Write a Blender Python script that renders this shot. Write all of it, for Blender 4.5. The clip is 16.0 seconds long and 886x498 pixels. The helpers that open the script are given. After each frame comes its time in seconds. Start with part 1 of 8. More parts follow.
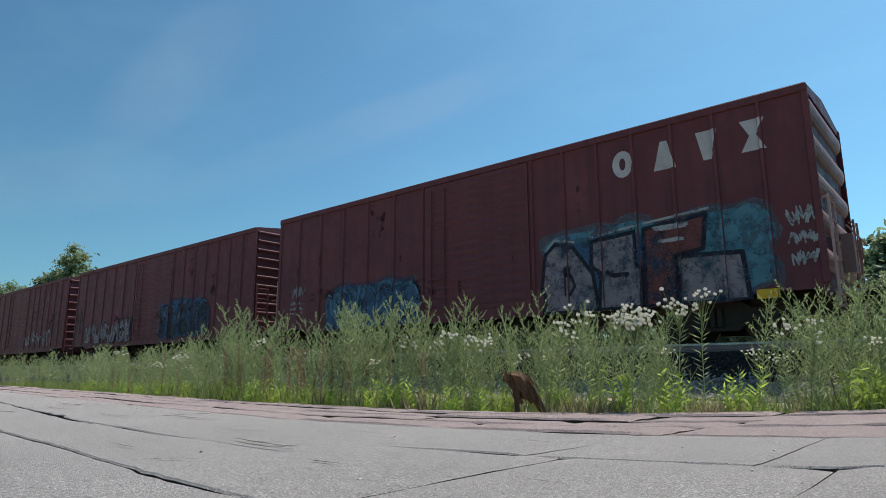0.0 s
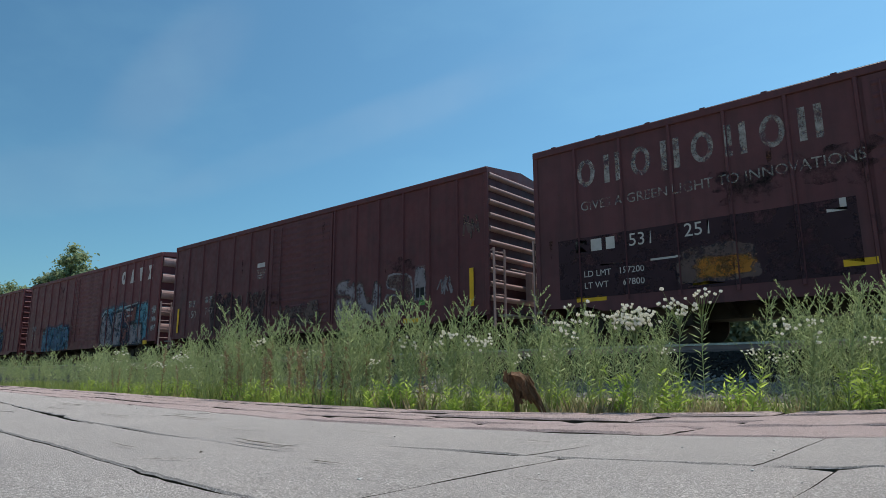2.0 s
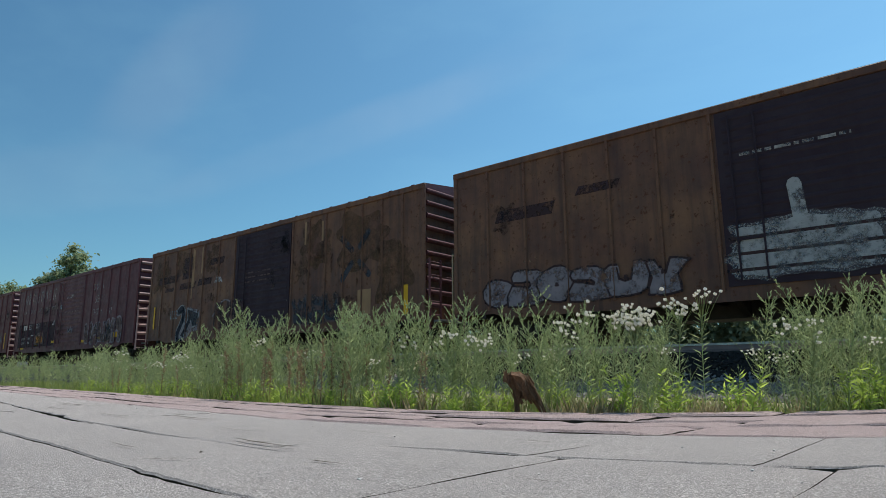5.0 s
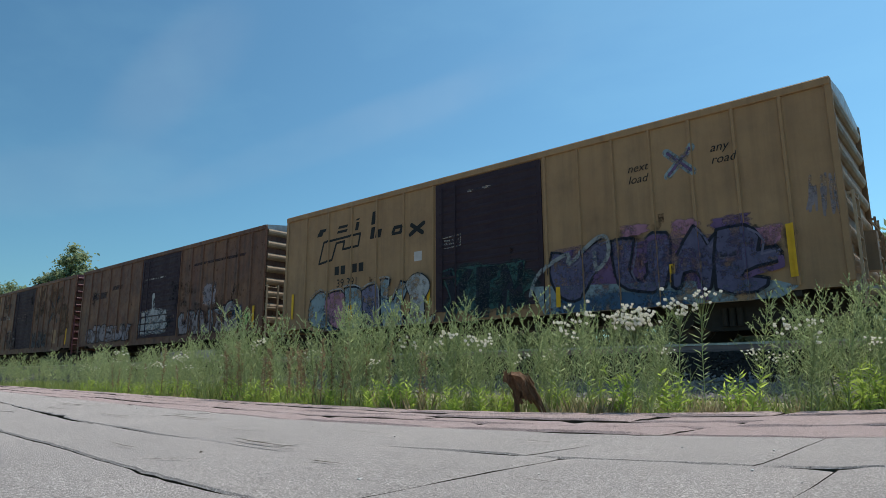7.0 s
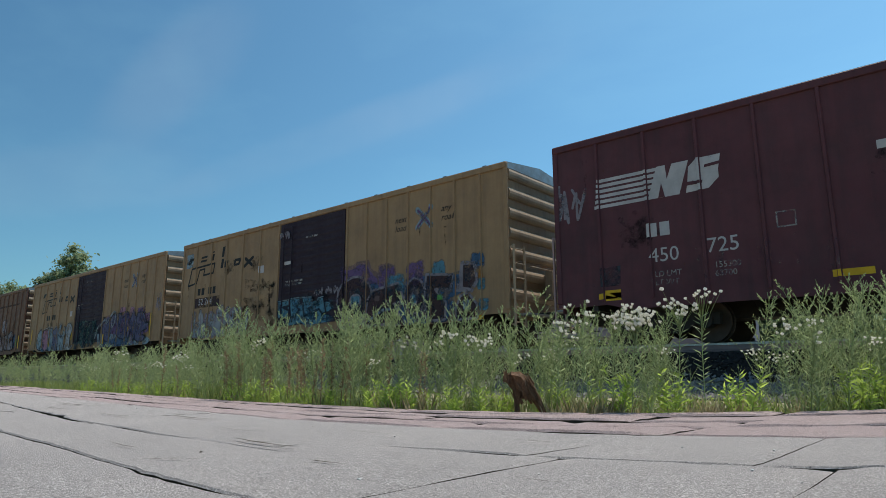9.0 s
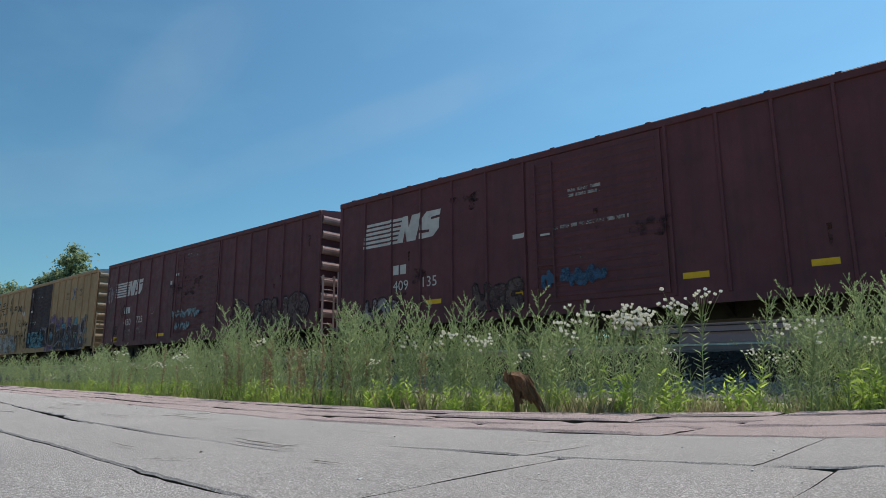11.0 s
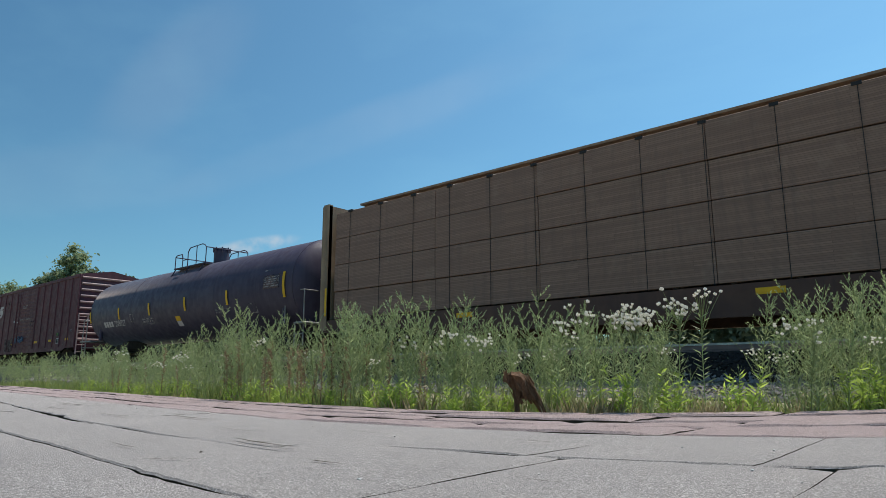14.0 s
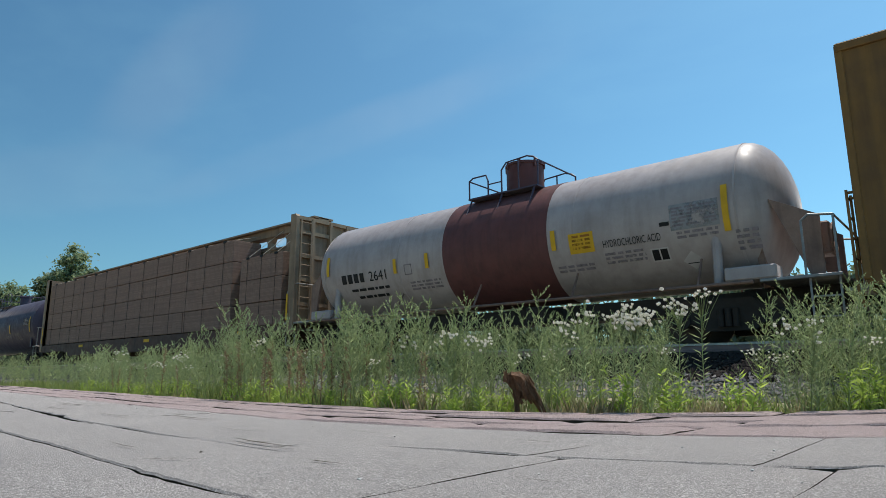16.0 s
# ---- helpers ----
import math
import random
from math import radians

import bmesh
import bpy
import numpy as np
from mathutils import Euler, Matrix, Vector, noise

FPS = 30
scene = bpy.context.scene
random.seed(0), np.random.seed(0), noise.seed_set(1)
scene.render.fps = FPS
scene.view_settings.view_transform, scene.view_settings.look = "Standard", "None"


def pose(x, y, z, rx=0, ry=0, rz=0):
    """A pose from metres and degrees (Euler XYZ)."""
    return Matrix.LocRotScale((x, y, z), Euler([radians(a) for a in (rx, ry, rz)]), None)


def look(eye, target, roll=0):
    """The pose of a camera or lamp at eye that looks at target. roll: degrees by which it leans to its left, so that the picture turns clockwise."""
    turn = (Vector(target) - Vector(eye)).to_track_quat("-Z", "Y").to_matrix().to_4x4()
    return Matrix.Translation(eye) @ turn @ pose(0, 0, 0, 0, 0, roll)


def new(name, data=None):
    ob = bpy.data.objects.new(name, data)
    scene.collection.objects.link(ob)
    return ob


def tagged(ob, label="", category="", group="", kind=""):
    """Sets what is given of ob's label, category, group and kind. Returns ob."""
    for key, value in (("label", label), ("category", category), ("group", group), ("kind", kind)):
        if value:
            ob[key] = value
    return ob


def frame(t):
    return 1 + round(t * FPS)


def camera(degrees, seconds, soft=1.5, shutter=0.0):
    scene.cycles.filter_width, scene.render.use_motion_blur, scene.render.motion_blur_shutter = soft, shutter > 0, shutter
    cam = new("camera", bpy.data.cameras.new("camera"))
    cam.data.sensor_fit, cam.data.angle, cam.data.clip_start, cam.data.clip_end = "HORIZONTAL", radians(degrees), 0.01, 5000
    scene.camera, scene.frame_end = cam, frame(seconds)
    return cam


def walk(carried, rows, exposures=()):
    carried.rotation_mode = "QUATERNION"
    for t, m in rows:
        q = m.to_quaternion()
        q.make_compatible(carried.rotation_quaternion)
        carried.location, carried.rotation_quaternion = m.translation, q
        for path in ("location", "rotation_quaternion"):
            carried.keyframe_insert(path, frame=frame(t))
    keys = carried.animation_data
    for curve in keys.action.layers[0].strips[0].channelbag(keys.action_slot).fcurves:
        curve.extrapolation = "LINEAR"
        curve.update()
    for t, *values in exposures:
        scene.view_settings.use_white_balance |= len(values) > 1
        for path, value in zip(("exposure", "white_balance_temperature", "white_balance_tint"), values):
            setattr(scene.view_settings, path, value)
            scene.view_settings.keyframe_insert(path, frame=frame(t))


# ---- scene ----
from mathutils import geometry

EYE = 0.28            # the camera stands low over the pavement
RAIL = 0.87           # top of the rails
BED = RAIL - 0.275    # top of the ballast
MID = 13.85           # middle of the track
SPEED = 12.083        # metres a second, towards -x
cam = camera(69.74, 16.0, soft=0.6)
VIEW = pose(0, 0, EYE, 101.16, 0, 40.61) @ pose(0, 0, 0, 0, 0, -0.25)
walk(cam, [(0.0, VIEW), (16.0, VIEW)])

# ---- sky and sun ----
SUN_FROM = Vector((0.08, 0.40, 1.0)).normalized()
SKY_TONE = (0.56, 0.95, 1.02, 1)
world = bpy.data.worlds.new("sky")
scene.world = world
world.use_nodes = True
wt = world.node_tree
wt.nodes.clear()
sky = wt.nodes.new("ShaderNodeTexSky")
sky.sky_type = "NISHITA"
sky.sun_disc = False
sky.sun_elevation = math.asin(SUN_FROM.z)
sky.sun_rotation = math.atan2(SUN_FROM.x, SUN_FROM.y)
sky.altitude, sky.air_density, sky.dust_density, sky.ozone_density = 100, 1.0, 1.2, 1.0
geo_w = wt.nodes.new("ShaderNodeTexCoord")
# thin drawn-out cirrus
mp = wt.nodes.new("ShaderNodeMapping")
mp.inputs["Rotation"].default_value = (0.3, 0.55, 0.9)
mp.inputs["Scale"].default_value = (1.2, 5.0, 9.0)
ns = wt.nodes.new("ShaderNodeTexNoise")
ns.inputs["Scale"].default_value, ns.inputs["Detail"].default_value, ns.inputs["Roughness"].default_value = 1.1, 6, 0.55
rp = wt.nodes.new("ShaderNodeValToRGB")
rp.color_ramp.elements[0].position, rp.color_ramp.elements[1].position = 0.50, 0.88
rp.color_ramp.elements[1].color = (0.09, 0.09, 0.09, 1)
mx = wt.nodes.new("ShaderNodeMix")
mx.data_type = "RGBA"
mx.inputs["B"].default_value = (6.2, 7.0, 7.6, 1)
bg = wt.nodes.new("ShaderNodeBackground")
bg.inputs["Strength"].default_value = 0.114
wo = wt.nodes.new("ShaderNodeOutputWorld")
wt.links.new(geo_w.outputs["Generated"], mp.inputs["Vector"])
wt.links.new(mp.outputs["Vector"], ns.inputs["Vector"])
wt.links.new(ns.outputs["Fac"], rp.inputs["Fac"])
wt.links.new(rp.outputs["Color"], mx.inputs["Factor"])
wt.links.new(sky.outputs["Color"], mx.inputs["A"])
tone = wt.nodes.new("ShaderNodeMix")
tone.data_type, tone.blend_type = "RGBA", "MULTIPLY"
tone.inputs["Factor"].default_value = 1.0
tone.inputs["B"].default_value = SKY_TONE
wt.links.new(mx.outputs["Result"], tone.inputs["A"])
# two long thin streaks of cirrus and a few small clouds low over the track
UP = Vector((0, 0, 1))


def streak(colour, centre, lean, length, width, amount, grain, white):
    """A cloud about a direction of the sky: length and width as slopes from its centre, lean in degrees."""
    c = Vector(centre).normalized()
    right = c.cross(UP).normalized()
    top = right.cross(c)
    a, b = radians(lean), radians(lean + 90)
    far_off = []
    for way, size in ((right * math.cos(a) + top * math.sin(a), length), (right * math.cos(b) + top * math.sin(b), width)):
        d = wt.nodes.new("ShaderNodeVectorMath")
        d.operation = "DOT_PRODUCT"
        d.inputs[1].default_value = way / size
        wt.links.new(geo_w.outputs["Generated"], d.inputs[0])
        sq = wt.nodes.new("ShaderNodeMath")
        sq.operation = "POWER"
        wt.links.new(d.outputs["Value"], sq.inputs[0])
        sq.inputs[1].default_value = 2.0
        far_off.append(sq.outputs[0])
    total = wt.nodes.new("ShaderNodeMath")
    wt.links.new(far_off[0], total.inputs[0])
    wt.links.new(far_off[1], total.inputs[1])
    fade = wt.nodes.new("ShaderNodeMapRange")
    fade.interpolation_type = "SMOOTHERSTEP"
    for key, v in (("From Min", 0.0), ("From Max", 1.0), ("To Min", amount), ("To Max", 0.0)):
        fade.inputs[key].default_value = v
    wt.links.new(total.outputs[0], fade.inputs["Value"])
    puff = wt.nodes.new("ShaderNodeTexNoise")
    puff.inputs["Scale"].default_value, puff.inputs["Detail"].default_value = grain, 5
    wt.links.new(geo_w.outputs["Generated"], puff.inputs["Vector"])
    cut = wt.nodes.new("ShaderNodeMapRange")
    for key, v in (("From Min", 0.36), ("From Max", 0.62), ("To Min", 0.0), ("To Max", 1.0)):
        cut.inputs[key].default_value = v
    wt.links.new(puff.outputs["Fac"], cut.inputs["Value"])
    both = wt.nodes.new("ShaderNodeMath")
    both.operation = "MULTIPLY"
    wt.links.new(fade.outputs["Result"], both.inputs[0])
    wt.links.new(cut.outputs["Result"], both.inputs[1])
    ahead = wt.nodes.new("ShaderNodeVectorMath")
    ahead.operation = "DOT_PRODUCT"
    ahead.inputs[1].default_value = c
    wt.links.new(geo_w.outputs["Generated"], ahead.inputs[0])
    front = wt.nodes.new("ShaderNodeMath")
    front.operation = "GREATER_THAN"
    front.inputs[1].default_value = 0.2
    wt.links.new(ahead.outputs["Value"], front.inputs[0])
    only = wt.nodes.new("ShaderNodeMath")
    only.operation = "MULTIPLY"
    wt.links.new(both.outputs[0], only.inputs[0])
    wt.links.new(front.outputs[0], only.inputs[1])
    m = wt.nodes.new("ShaderNodeMix")
    m.data_type = "RGBA"
    m.inputs["B"].default_value = white
    wt.links.new(only.outputs[0], m.inputs["Factor"])
    wt.links.new(colour, m.inputs["A"])
    return m.outputs["Result"]


PALE = (4.6, 5.2, 5.8, 1)
clouded = tone.outputs["Result"]
clouded = streak(clouded, (-0.693, 0.618, 0.373), 22, 0.4, 0.04, 0.10, 3, PALE)
clouded = streak(clouded, (-0.814, 0.395, 0.426), 50, 0.2, 0.07, 0.09, 3, PALE)
clouded = streak(clouded, (-0.903, 0.332, 0.272), 15, 0.35, 0.06, 0.10, 2.5, PALE)
clouded = streak(clouded, (-0.501, 0.738, 0.453), 25, 0.35, 0.05, 0.05, 3, PALE)
clouded = streak(clouded, (-0.825, 0.531, 0.194), 12, 0.075, 0.014, 0.7, 28, PALE)
# haze brightens the sky evenly towards the sun's side
dot = wt.nodes.new("ShaderNodeVectorMath")
dot.operation = "DOT_PRODUCT"
dot.inputs[1].default_value = (0.79, 0.61, 0.0)
wt.links.new(geo_w.outputs["Generated"], dot.inputs[0])
glow = wt.nodes.new("ShaderNodeMath")
glow.operation = "MULTIPLY_ADD"
glow.inputs[1].default_value, glow.inputs[2].default_value = 0.38, 1.15
wt.links.new(dot.outputs["Value"], glow.inputs[0])
haze = wt.nodes.new("ShaderNodeVectorMath")
haze.operation = "SCALE"
wt.links.new(clouded, haze.inputs[0])
wt.links.new(glow.outputs[0], haze.inputs["Scale"])
wt.links.new(haze.outputs[0], bg.inputs["Color"])
wt.links.new(bg.outputs["Background"], wo.inputs["Surface"])

sun_data = bpy.data.lights.new("sun", "SUN")
sun_data.energy, sun_data.angle, sun_data.color = 5.0, radians(0.5), (1.0, 0.93, 0.84)
sun = new("sun", sun_data)
sun.matrix_world = look((0, 0, 60), Vector((0, 0, 60)) - SUN_FROM)
scene.view_settings.exposure = 0.0


# ---- materials ----
class Nodes:
    """A node tree with short calls."""

    def __init__(self, name):
        self.mat = bpy.data.materials.new(name)
        self.mat.use_nodes = True
        self.t = self.mat.node_tree
        self.p = self.t.nodes["Principled BSDF"]
        self.coord = self.t.nodes.new("ShaderNodeTexCoord").outputs["Object"]

    def link(self, a, b):
        self.t.links.new(a, b)

    def scaled(self, s, src=None):
        n = self.t.nodes.new("ShaderNodeMapping")
        n.inputs["Scale"].default_value = s
        self.link(src or self.coord, n.inputs["Vector"])
        return n.outputs["Vector"]

    def shifted(self, src=None):
        """Coordinates moved by each object's own random number."""
        info = self.t.nodes.new("ShaderNodeObjectInfo")
        m = self.t.nodes.new("ShaderNodeVectorMath")
        m.operation = "MULTIPLY_ADD"
        self.link(info.outputs["Random"], m.inputs[0])
        m.inputs[1].default_value = (37.0, 11.0, 23.0)
        self.link(src or self.coord, m.inputs[2])
        return m.outputs[0]

    def noise(self, scale, detail=4.0, rough=0.55, src=None):
        n = self.t.nodes.new("ShaderNodeTexNoise")
        n.inputs["Scale"].default_value = scale
        n.inputs["Detail"].default_value = detail
        n.inputs["Roughness"].default_value = rough
        self.link(src or self.coord, n.inputs["Vector"])
        return n.outputs["Fac"]

    def ramp(self, src, lo, hi, a=0.0, b=1.0):
        n = self.t.nodes.new("ShaderNodeMapRange")
        for k, v in (("From Min", lo), ("From Max", hi), ("To Min", a), ("To Max", b)):
            n.inputs[k].default_value = v
        self.link(src, n.inputs["Value"])
        return n.outputs["Result"]

    def mix(self, fac, a, b, mode="MIX"):
        n = self.t.nodes.new("ShaderNodeMix")
        n.data_type, n.blend_type = "RGBA", mode
        for key, v in (("Factor", fac), ("A", a), ("B", b)):
            if isinstance(v, (int, float)):
                n.inputs[key].default_value = v
            elif isinstance(v, tuple):
                n.inputs[key].default_value = (*v, 1) if len(v) == 3 else v
            else:
                self.link(v, n.inputs[key])
        return n.outputs["Result"]

    def times(self, a, b):
        n = self.t.nodes.new("ShaderNodeMath")
        n.operation = "MULTIPLY"
        for k, v in ((0, a), (1, b)):
            if isinstance(v, (int, float)):
                n.inputs[k].default_value = v
            else:
                self.link(v, n.inputs[k])
        return n.outputs[0]

    def random(self):
        return self.t.nodes.new("ShaderNodeObjectInfo").outputs["Random"]

    def island(self):
        return self.t.nodes.new("ShaderNodeNewGeometry").outputs["Random Per Island"]

    def color(self, src):
        if isinstance(src, tuple):
            self.p.inputs["Base Color"].default_value = (*src, 1)
        else:
            self.link(src, self.p.inputs["Base Color"])

    def rough(self, src):
        if isinstance(src, (int, float)):
            self.p.inputs["Roughness"].default_value = src
        else:
            self.link(src, self.p.inputs["Roughness"])

    def bump(self, src, strength, distance=0.01):
        n = self.t.nodes.new("ShaderNodeBump")
        n.inputs["Strength"].default_value, n.inputs["Distance"].default_value = strength, distance
        self.link(src, n.inputs["Height"])
        self.link(n.outputs["Normal"], self.p.inputs["Normal"])


def car_paint(name, base, faded, grime=(0.04, 0.029, 0.033), rust=(0.09, 0.035, 0.018), rust_at=0.66, dirt=0.55, rough=0.55, streak=0.5, shine=0.2, dust=0.0):
    """Old enamel on a freight car: faded patches, run-down streaks, soot and rust spots."""
    n = Nodes(name)
    patch = n.ramp(n.noise(0.55, 5, 0.6), 0.35, 0.7)
    c = n.mix(patch, base, faded)
    runs = n.ramp(n.noise(1.0, 5, 0.6, n.scaled((5.0, 5.0, 0.35))), 0.45, 0.8)
    c = n.mix(n.times(runs, streak), c, grime)
    soot = n.ramp(n.noise(1.6, 6, 0.65), 0.42, 0.78)
    c = n.mix(n.times(soot, dirt), c, grime)
    spots = n.ramp(n.noise(7.0, 8, 0.7), rust_at, rust_at + 0.05)
    c = n.mix(spots, c, rust)
    fine = n.noise(60, 3, 0.6)
    c = n.mix(0.12, c, n.mix(fine, (0, 0, 0), (1, 1, 1)), "OVERLAY")
    n.color(c)
    n.p.inputs["Specular IOR Level"].default_value = shine
    if dust:
        n.p.inputs["Sheen Weight"].default_value, n.p.inputs["Sheen Roughness"].default_value = dust, 0.22
        n.p.inputs["Sheen Tint"].default_value = (1.0, 0.93, 0.9, 1)
    n.rough(n.ramp(n.noise(4, 4), 0.3, 0.7, rough - 0.1, rough + 0.18))
    n.bump(n.noise(2.2, 4, 0.5), 0.25, 0.02)
    return n.mat


def plain_paint(name, base, worn=None, chips=0.62, rough=0.6, cover=None, grain=6.0):
    """Lettering and markings, worn through in places; cover: noise levels between which the paint is gone and whole."""
    n = Nodes(name)
    if cover:
        n.link(n.ramp(n.noise(grain, 9, 0.72), cover[0], cover[1]), n.p.inputs["Alpha"])
    c = n.mix(n.ramp(n.noise(3, 5, 0.6), 0.35, 0.75), base, tuple(v * 0.72 for v in base))
    if worn:
        c = n.mix(n.ramp(n.noise(6, 8, 0.7), chips, chips + 0.06), c, worn)
    n.color(c)
    n.rough(rough)
    n.p.inputs["Specular IOR Level"].default_value = 0.2
    return n.mat


def raw(name, a, b, scale=6.0, rough=0.7, metal=0.0, bump=0.3, grain=None, dist=0.01):
    n = Nodes(name)
    src = n.scaled(grain) if grain else None
    k = n.ramp(n.noise(scale, 7, 0.62, src), 0.3, 0.72)
    n.color(n.mix(n.times(n.noise(scale * 9, 4, 0.6, src), 0.5), n.mix(k, a, b), tuple(v * 0.6 for v in a)))
    n.rough(n.ramp(n.noise(scale * 2, 4), 0.3, 0.7, max(0.05, rough - 0.12), min(1.0, rough + 0.12)))
    n.p.inputs["Metallic"].default_value = metal
    n.bump(n.noise(scale * 5, 6, 0.65, src), bump, dist)
    return n.mat


OXIDE = (0.135, 0.04, 0.049)
M_OXIDE = car_paint("oxide_red_paint", OXIDE, (0.165, 0.055, 0.061), dirt=0.4)
M_OXIDE_B = car_paint("brown_red_paint", (0.105, 0.035, 0.043), (0.13, 0.047, 0.053), dirt=0.42)
M_OXIDE_C = car_paint("dark_brown_paint", (0.105, 0.04, 0.049), (0.13, 0.052, 0.061), dirt=0.4)
M_TUSCAN = car_paint("purple_brown_paint", (0.105, 0.036, 0.045), (0.13, 0.047, 0.056), dirt=0.45)
M_YELLOW = car_paint("faded_yellow_paint", (0.36, 0.225, 0.125), (0.30, 0.18, 0.10), rust_at=0.7, dirt=0.28, streak=0.3)
M_YELLOW_OLD = car_paint("weathered_yellow_paint", (0.205, 0.105, 0.062), (0.115, 0.055, 0.047), rust_at=0.58, dirt=0.6, streak=0.8)
M_YELLOW_TALL = car_paint("ochre_paint", (0.25, 0.14, 0.045), (0.2, 0.11, 0.04), dirt=0.4)
M_YELLOW_END = car_paint("pale_yellow_end_paint", (0.38, 0.29, 0.2), (0.31, 0.23, 0.16), dirt=0.3, streak=0.35)
# end ribs: red paled by dust, and further to stand for sun on them
M_OXIDE_END = car_paint("dusty_sunlit_red_end_paint", (0.42, 0.29, 0.28), (0.34, 0.22, 0.215), dirt=0.25, streak=0.3)
M_BLACK = car_paint("black_paint", (0.03, 0.018, 0.028), (0.042, 0.028, 0.04), grime=(0.045, 0.034, 0.04), rust_at=0.74, dirt=0.3, rough=0.7)
M_TANK_BLACK = car_paint("black_tank_paint", (0.046, 0.036, 0.062), (0.066, 0.054, 0.086), grime=(0.098, 0.086, 0.112), rust_at=0.78, dirt=0.45, rough=0.5, shine=0.22, dust=0.3)
M_TANK_WHITE = car_paint("white_tank_paint", (0.44, 0.385, 0.385), (0.37, 0.32, 0.32), grime=(0.2, 0.165, 0.15), rust=(0.25, 0.16, 0.1), rust_at=0.74, dirt=0.45, rough=0.42, streak=0.45, dust=0.5)
M_TANK_RED = car_paint("tank_band_paint", (0.15, 0.06, 0.058), (0.115, 0.047, 0.045), dirt=0.4)
M_BEAM = car_paint("tan_car_paint", (0.34, 0.25, 0.165), (0.28, 0.20, 0.135), dirt=0.45)
M_DECK = car_paint("dark_brown_deck_paint", (0.12, 0.07, 0.055), (0.085, 0.05, 0.042), dirt=0.5)
M_UNDER = raw("underframe_grime", (0.022, 0.019, 0.017), (0.045, 0.035, 0.028), 5, 0.85)
M_WHEEL = raw("wheel_steel", (0.05, 0.035, 0.028), (0.09, 0.06, 0.045), 8, 0.6, 0.4)
M_GALV = raw("galvanised_roof", (0.34, 0.35, 0.36), (0.22, 0.2, 0.19), 3, 0.5, 0.6, 0.15)
M_WHITE = plain_paint("white_lettering", (0.52, 0.48, 0.49), (0.16, 0.06, 0.06), 0.68)
M_WHITE_WORN = plain_paint("worn_white_lettering", (0.36, 0.33, 0.33), cover=(0.36, 0.62), grain=4.0)
M_INK = plain_paint("black_lettering", (0.02, 0.02, 0.022))
M_REFLECT = plain_paint("yellow_reflector_tape", (0.72, 0.42, 0.03))
M_RED_DARK = plain_paint("stencil_plate_black", (0.015, 0.015, 0.017))


# ---- mesh helpers ----
def box(bm, x0, x1, y0, y1, z0, z1, bevel=0.0):
    geom = bmesh.ops.create_cube(bm, size=1, matrix=Matrix.LocRotScale(
        ((x0 + x1) / 2, (y0 + y1) / 2, (z0 + z1) / 2), None, (x1 - x0, y1 - y0, z1 - z0)))
    if bevel:
        edges = list({e for v in geom["verts"] for e in v.link_edges})
        bmesh.ops.bevel(bm, geom=edges, offset=bevel, segments=1, affect="EDGES")


def rod(bm, a, b, r, seg=8, r2=None):
    a, b = Vector(a), Vector(b)
    d = b - a
    m = Matrix.Translation((a + b) / 2) @ d.to_track_quat("Z", "Y").to_matrix().to_4x4()
    bmesh.ops.create_cone(bm, cap_ends=True, segments=seg, radius1=r, radius2=r if r2 is None else r2, depth=d.length, matrix=m)


def tube(bm, points, r, seg=6):
    for a, b in zip(points, points[1:]):
        rod(bm, a, b, r, seg)
    for p in points[1:-1]:
        bmesh.ops.create_icosphere(bm, subdivisions=1, radius=r, matrix=Matrix.Translation(p))


def prism(bm, outline, axis, lo, hi):
    """A plate with the outline's two coordinates across the axis ("x", "y" or "z"), from lo to hi along it."""
    def at(u, v, w):
        return {"x": (w, u, v), "y": (u, w, v), "z": (u, v, w)}[axis]
    a = [bm.verts.new(at(u, v, lo)) for u, v in outline]
    b = [bm.verts.new(at(u, v, hi)) for u, v in outline]
    n = len(outline)
    bm.faces.new(a[::-1])
    bm.faces.new(b)
    for i in range(n):
        bm.faces.new((a[i], a[(i + 1) % n], b[(i + 1) % n], b[i]))


def mesh_of(name, bm, material, smooth=False):
    bmesh.ops.recalc_face_normals(bm, faces=bm.faces[:])
    me = bpy.data.meshes.new(name)
    bm.to_mesh(me)
    bm.free()
    me.materials.append(material)
    if smooth:
        me.polygons.foreach_set("use_smooth", [True] * len(me.polygons))
        me.set_sharp_from_angle(angle=radians(35))
    return me


def part(name, bm, material, parent, label="", smooth=False):
    ob = new(name, mesh_of(name, bm, material, smooth))
    ob.parent = parent
    return tagged(ob, label)


def shared(name, me, parent, at=(0, 0, 0), label="", turn=(0, 0, 0)):
    """One more part on a mesh that alike parts share."""
    ob = new(name, me)
    ob.parent = parent
    ob.location = at
    ob.rotation_euler = [radians(a) for a in turn]
    return tagged(ob, label)


def thing(name, label, category, group="", at=(0, 0, 0), kind=""):
    ob = new(name)
    ob.empty_display_size = 0.2
    ob.location = at
    return tagged(ob, label, category, group, kind)


# ---- ground, ballast and track ----
def grid_sheet(name, xs, ys, height, material):
    me = bpy.data.meshes.new(name)
    verts = [(x, y, height(x, y)) for y in ys for x in xs]
    nx = len(xs)
    faces = [(j * nx + i, j * nx + i + 1, (j + 1) * nx + i + 1, (j + 1) * nx + i) for j in range(len(ys) - 1) for i in range(nx - 1)]
    me.from_pydata(verts, [], faces)
    me.materials.append(material)
    me.polygons.foreach_set("use_smooth", [True] * len(me.polygons))
    return new(name, me)


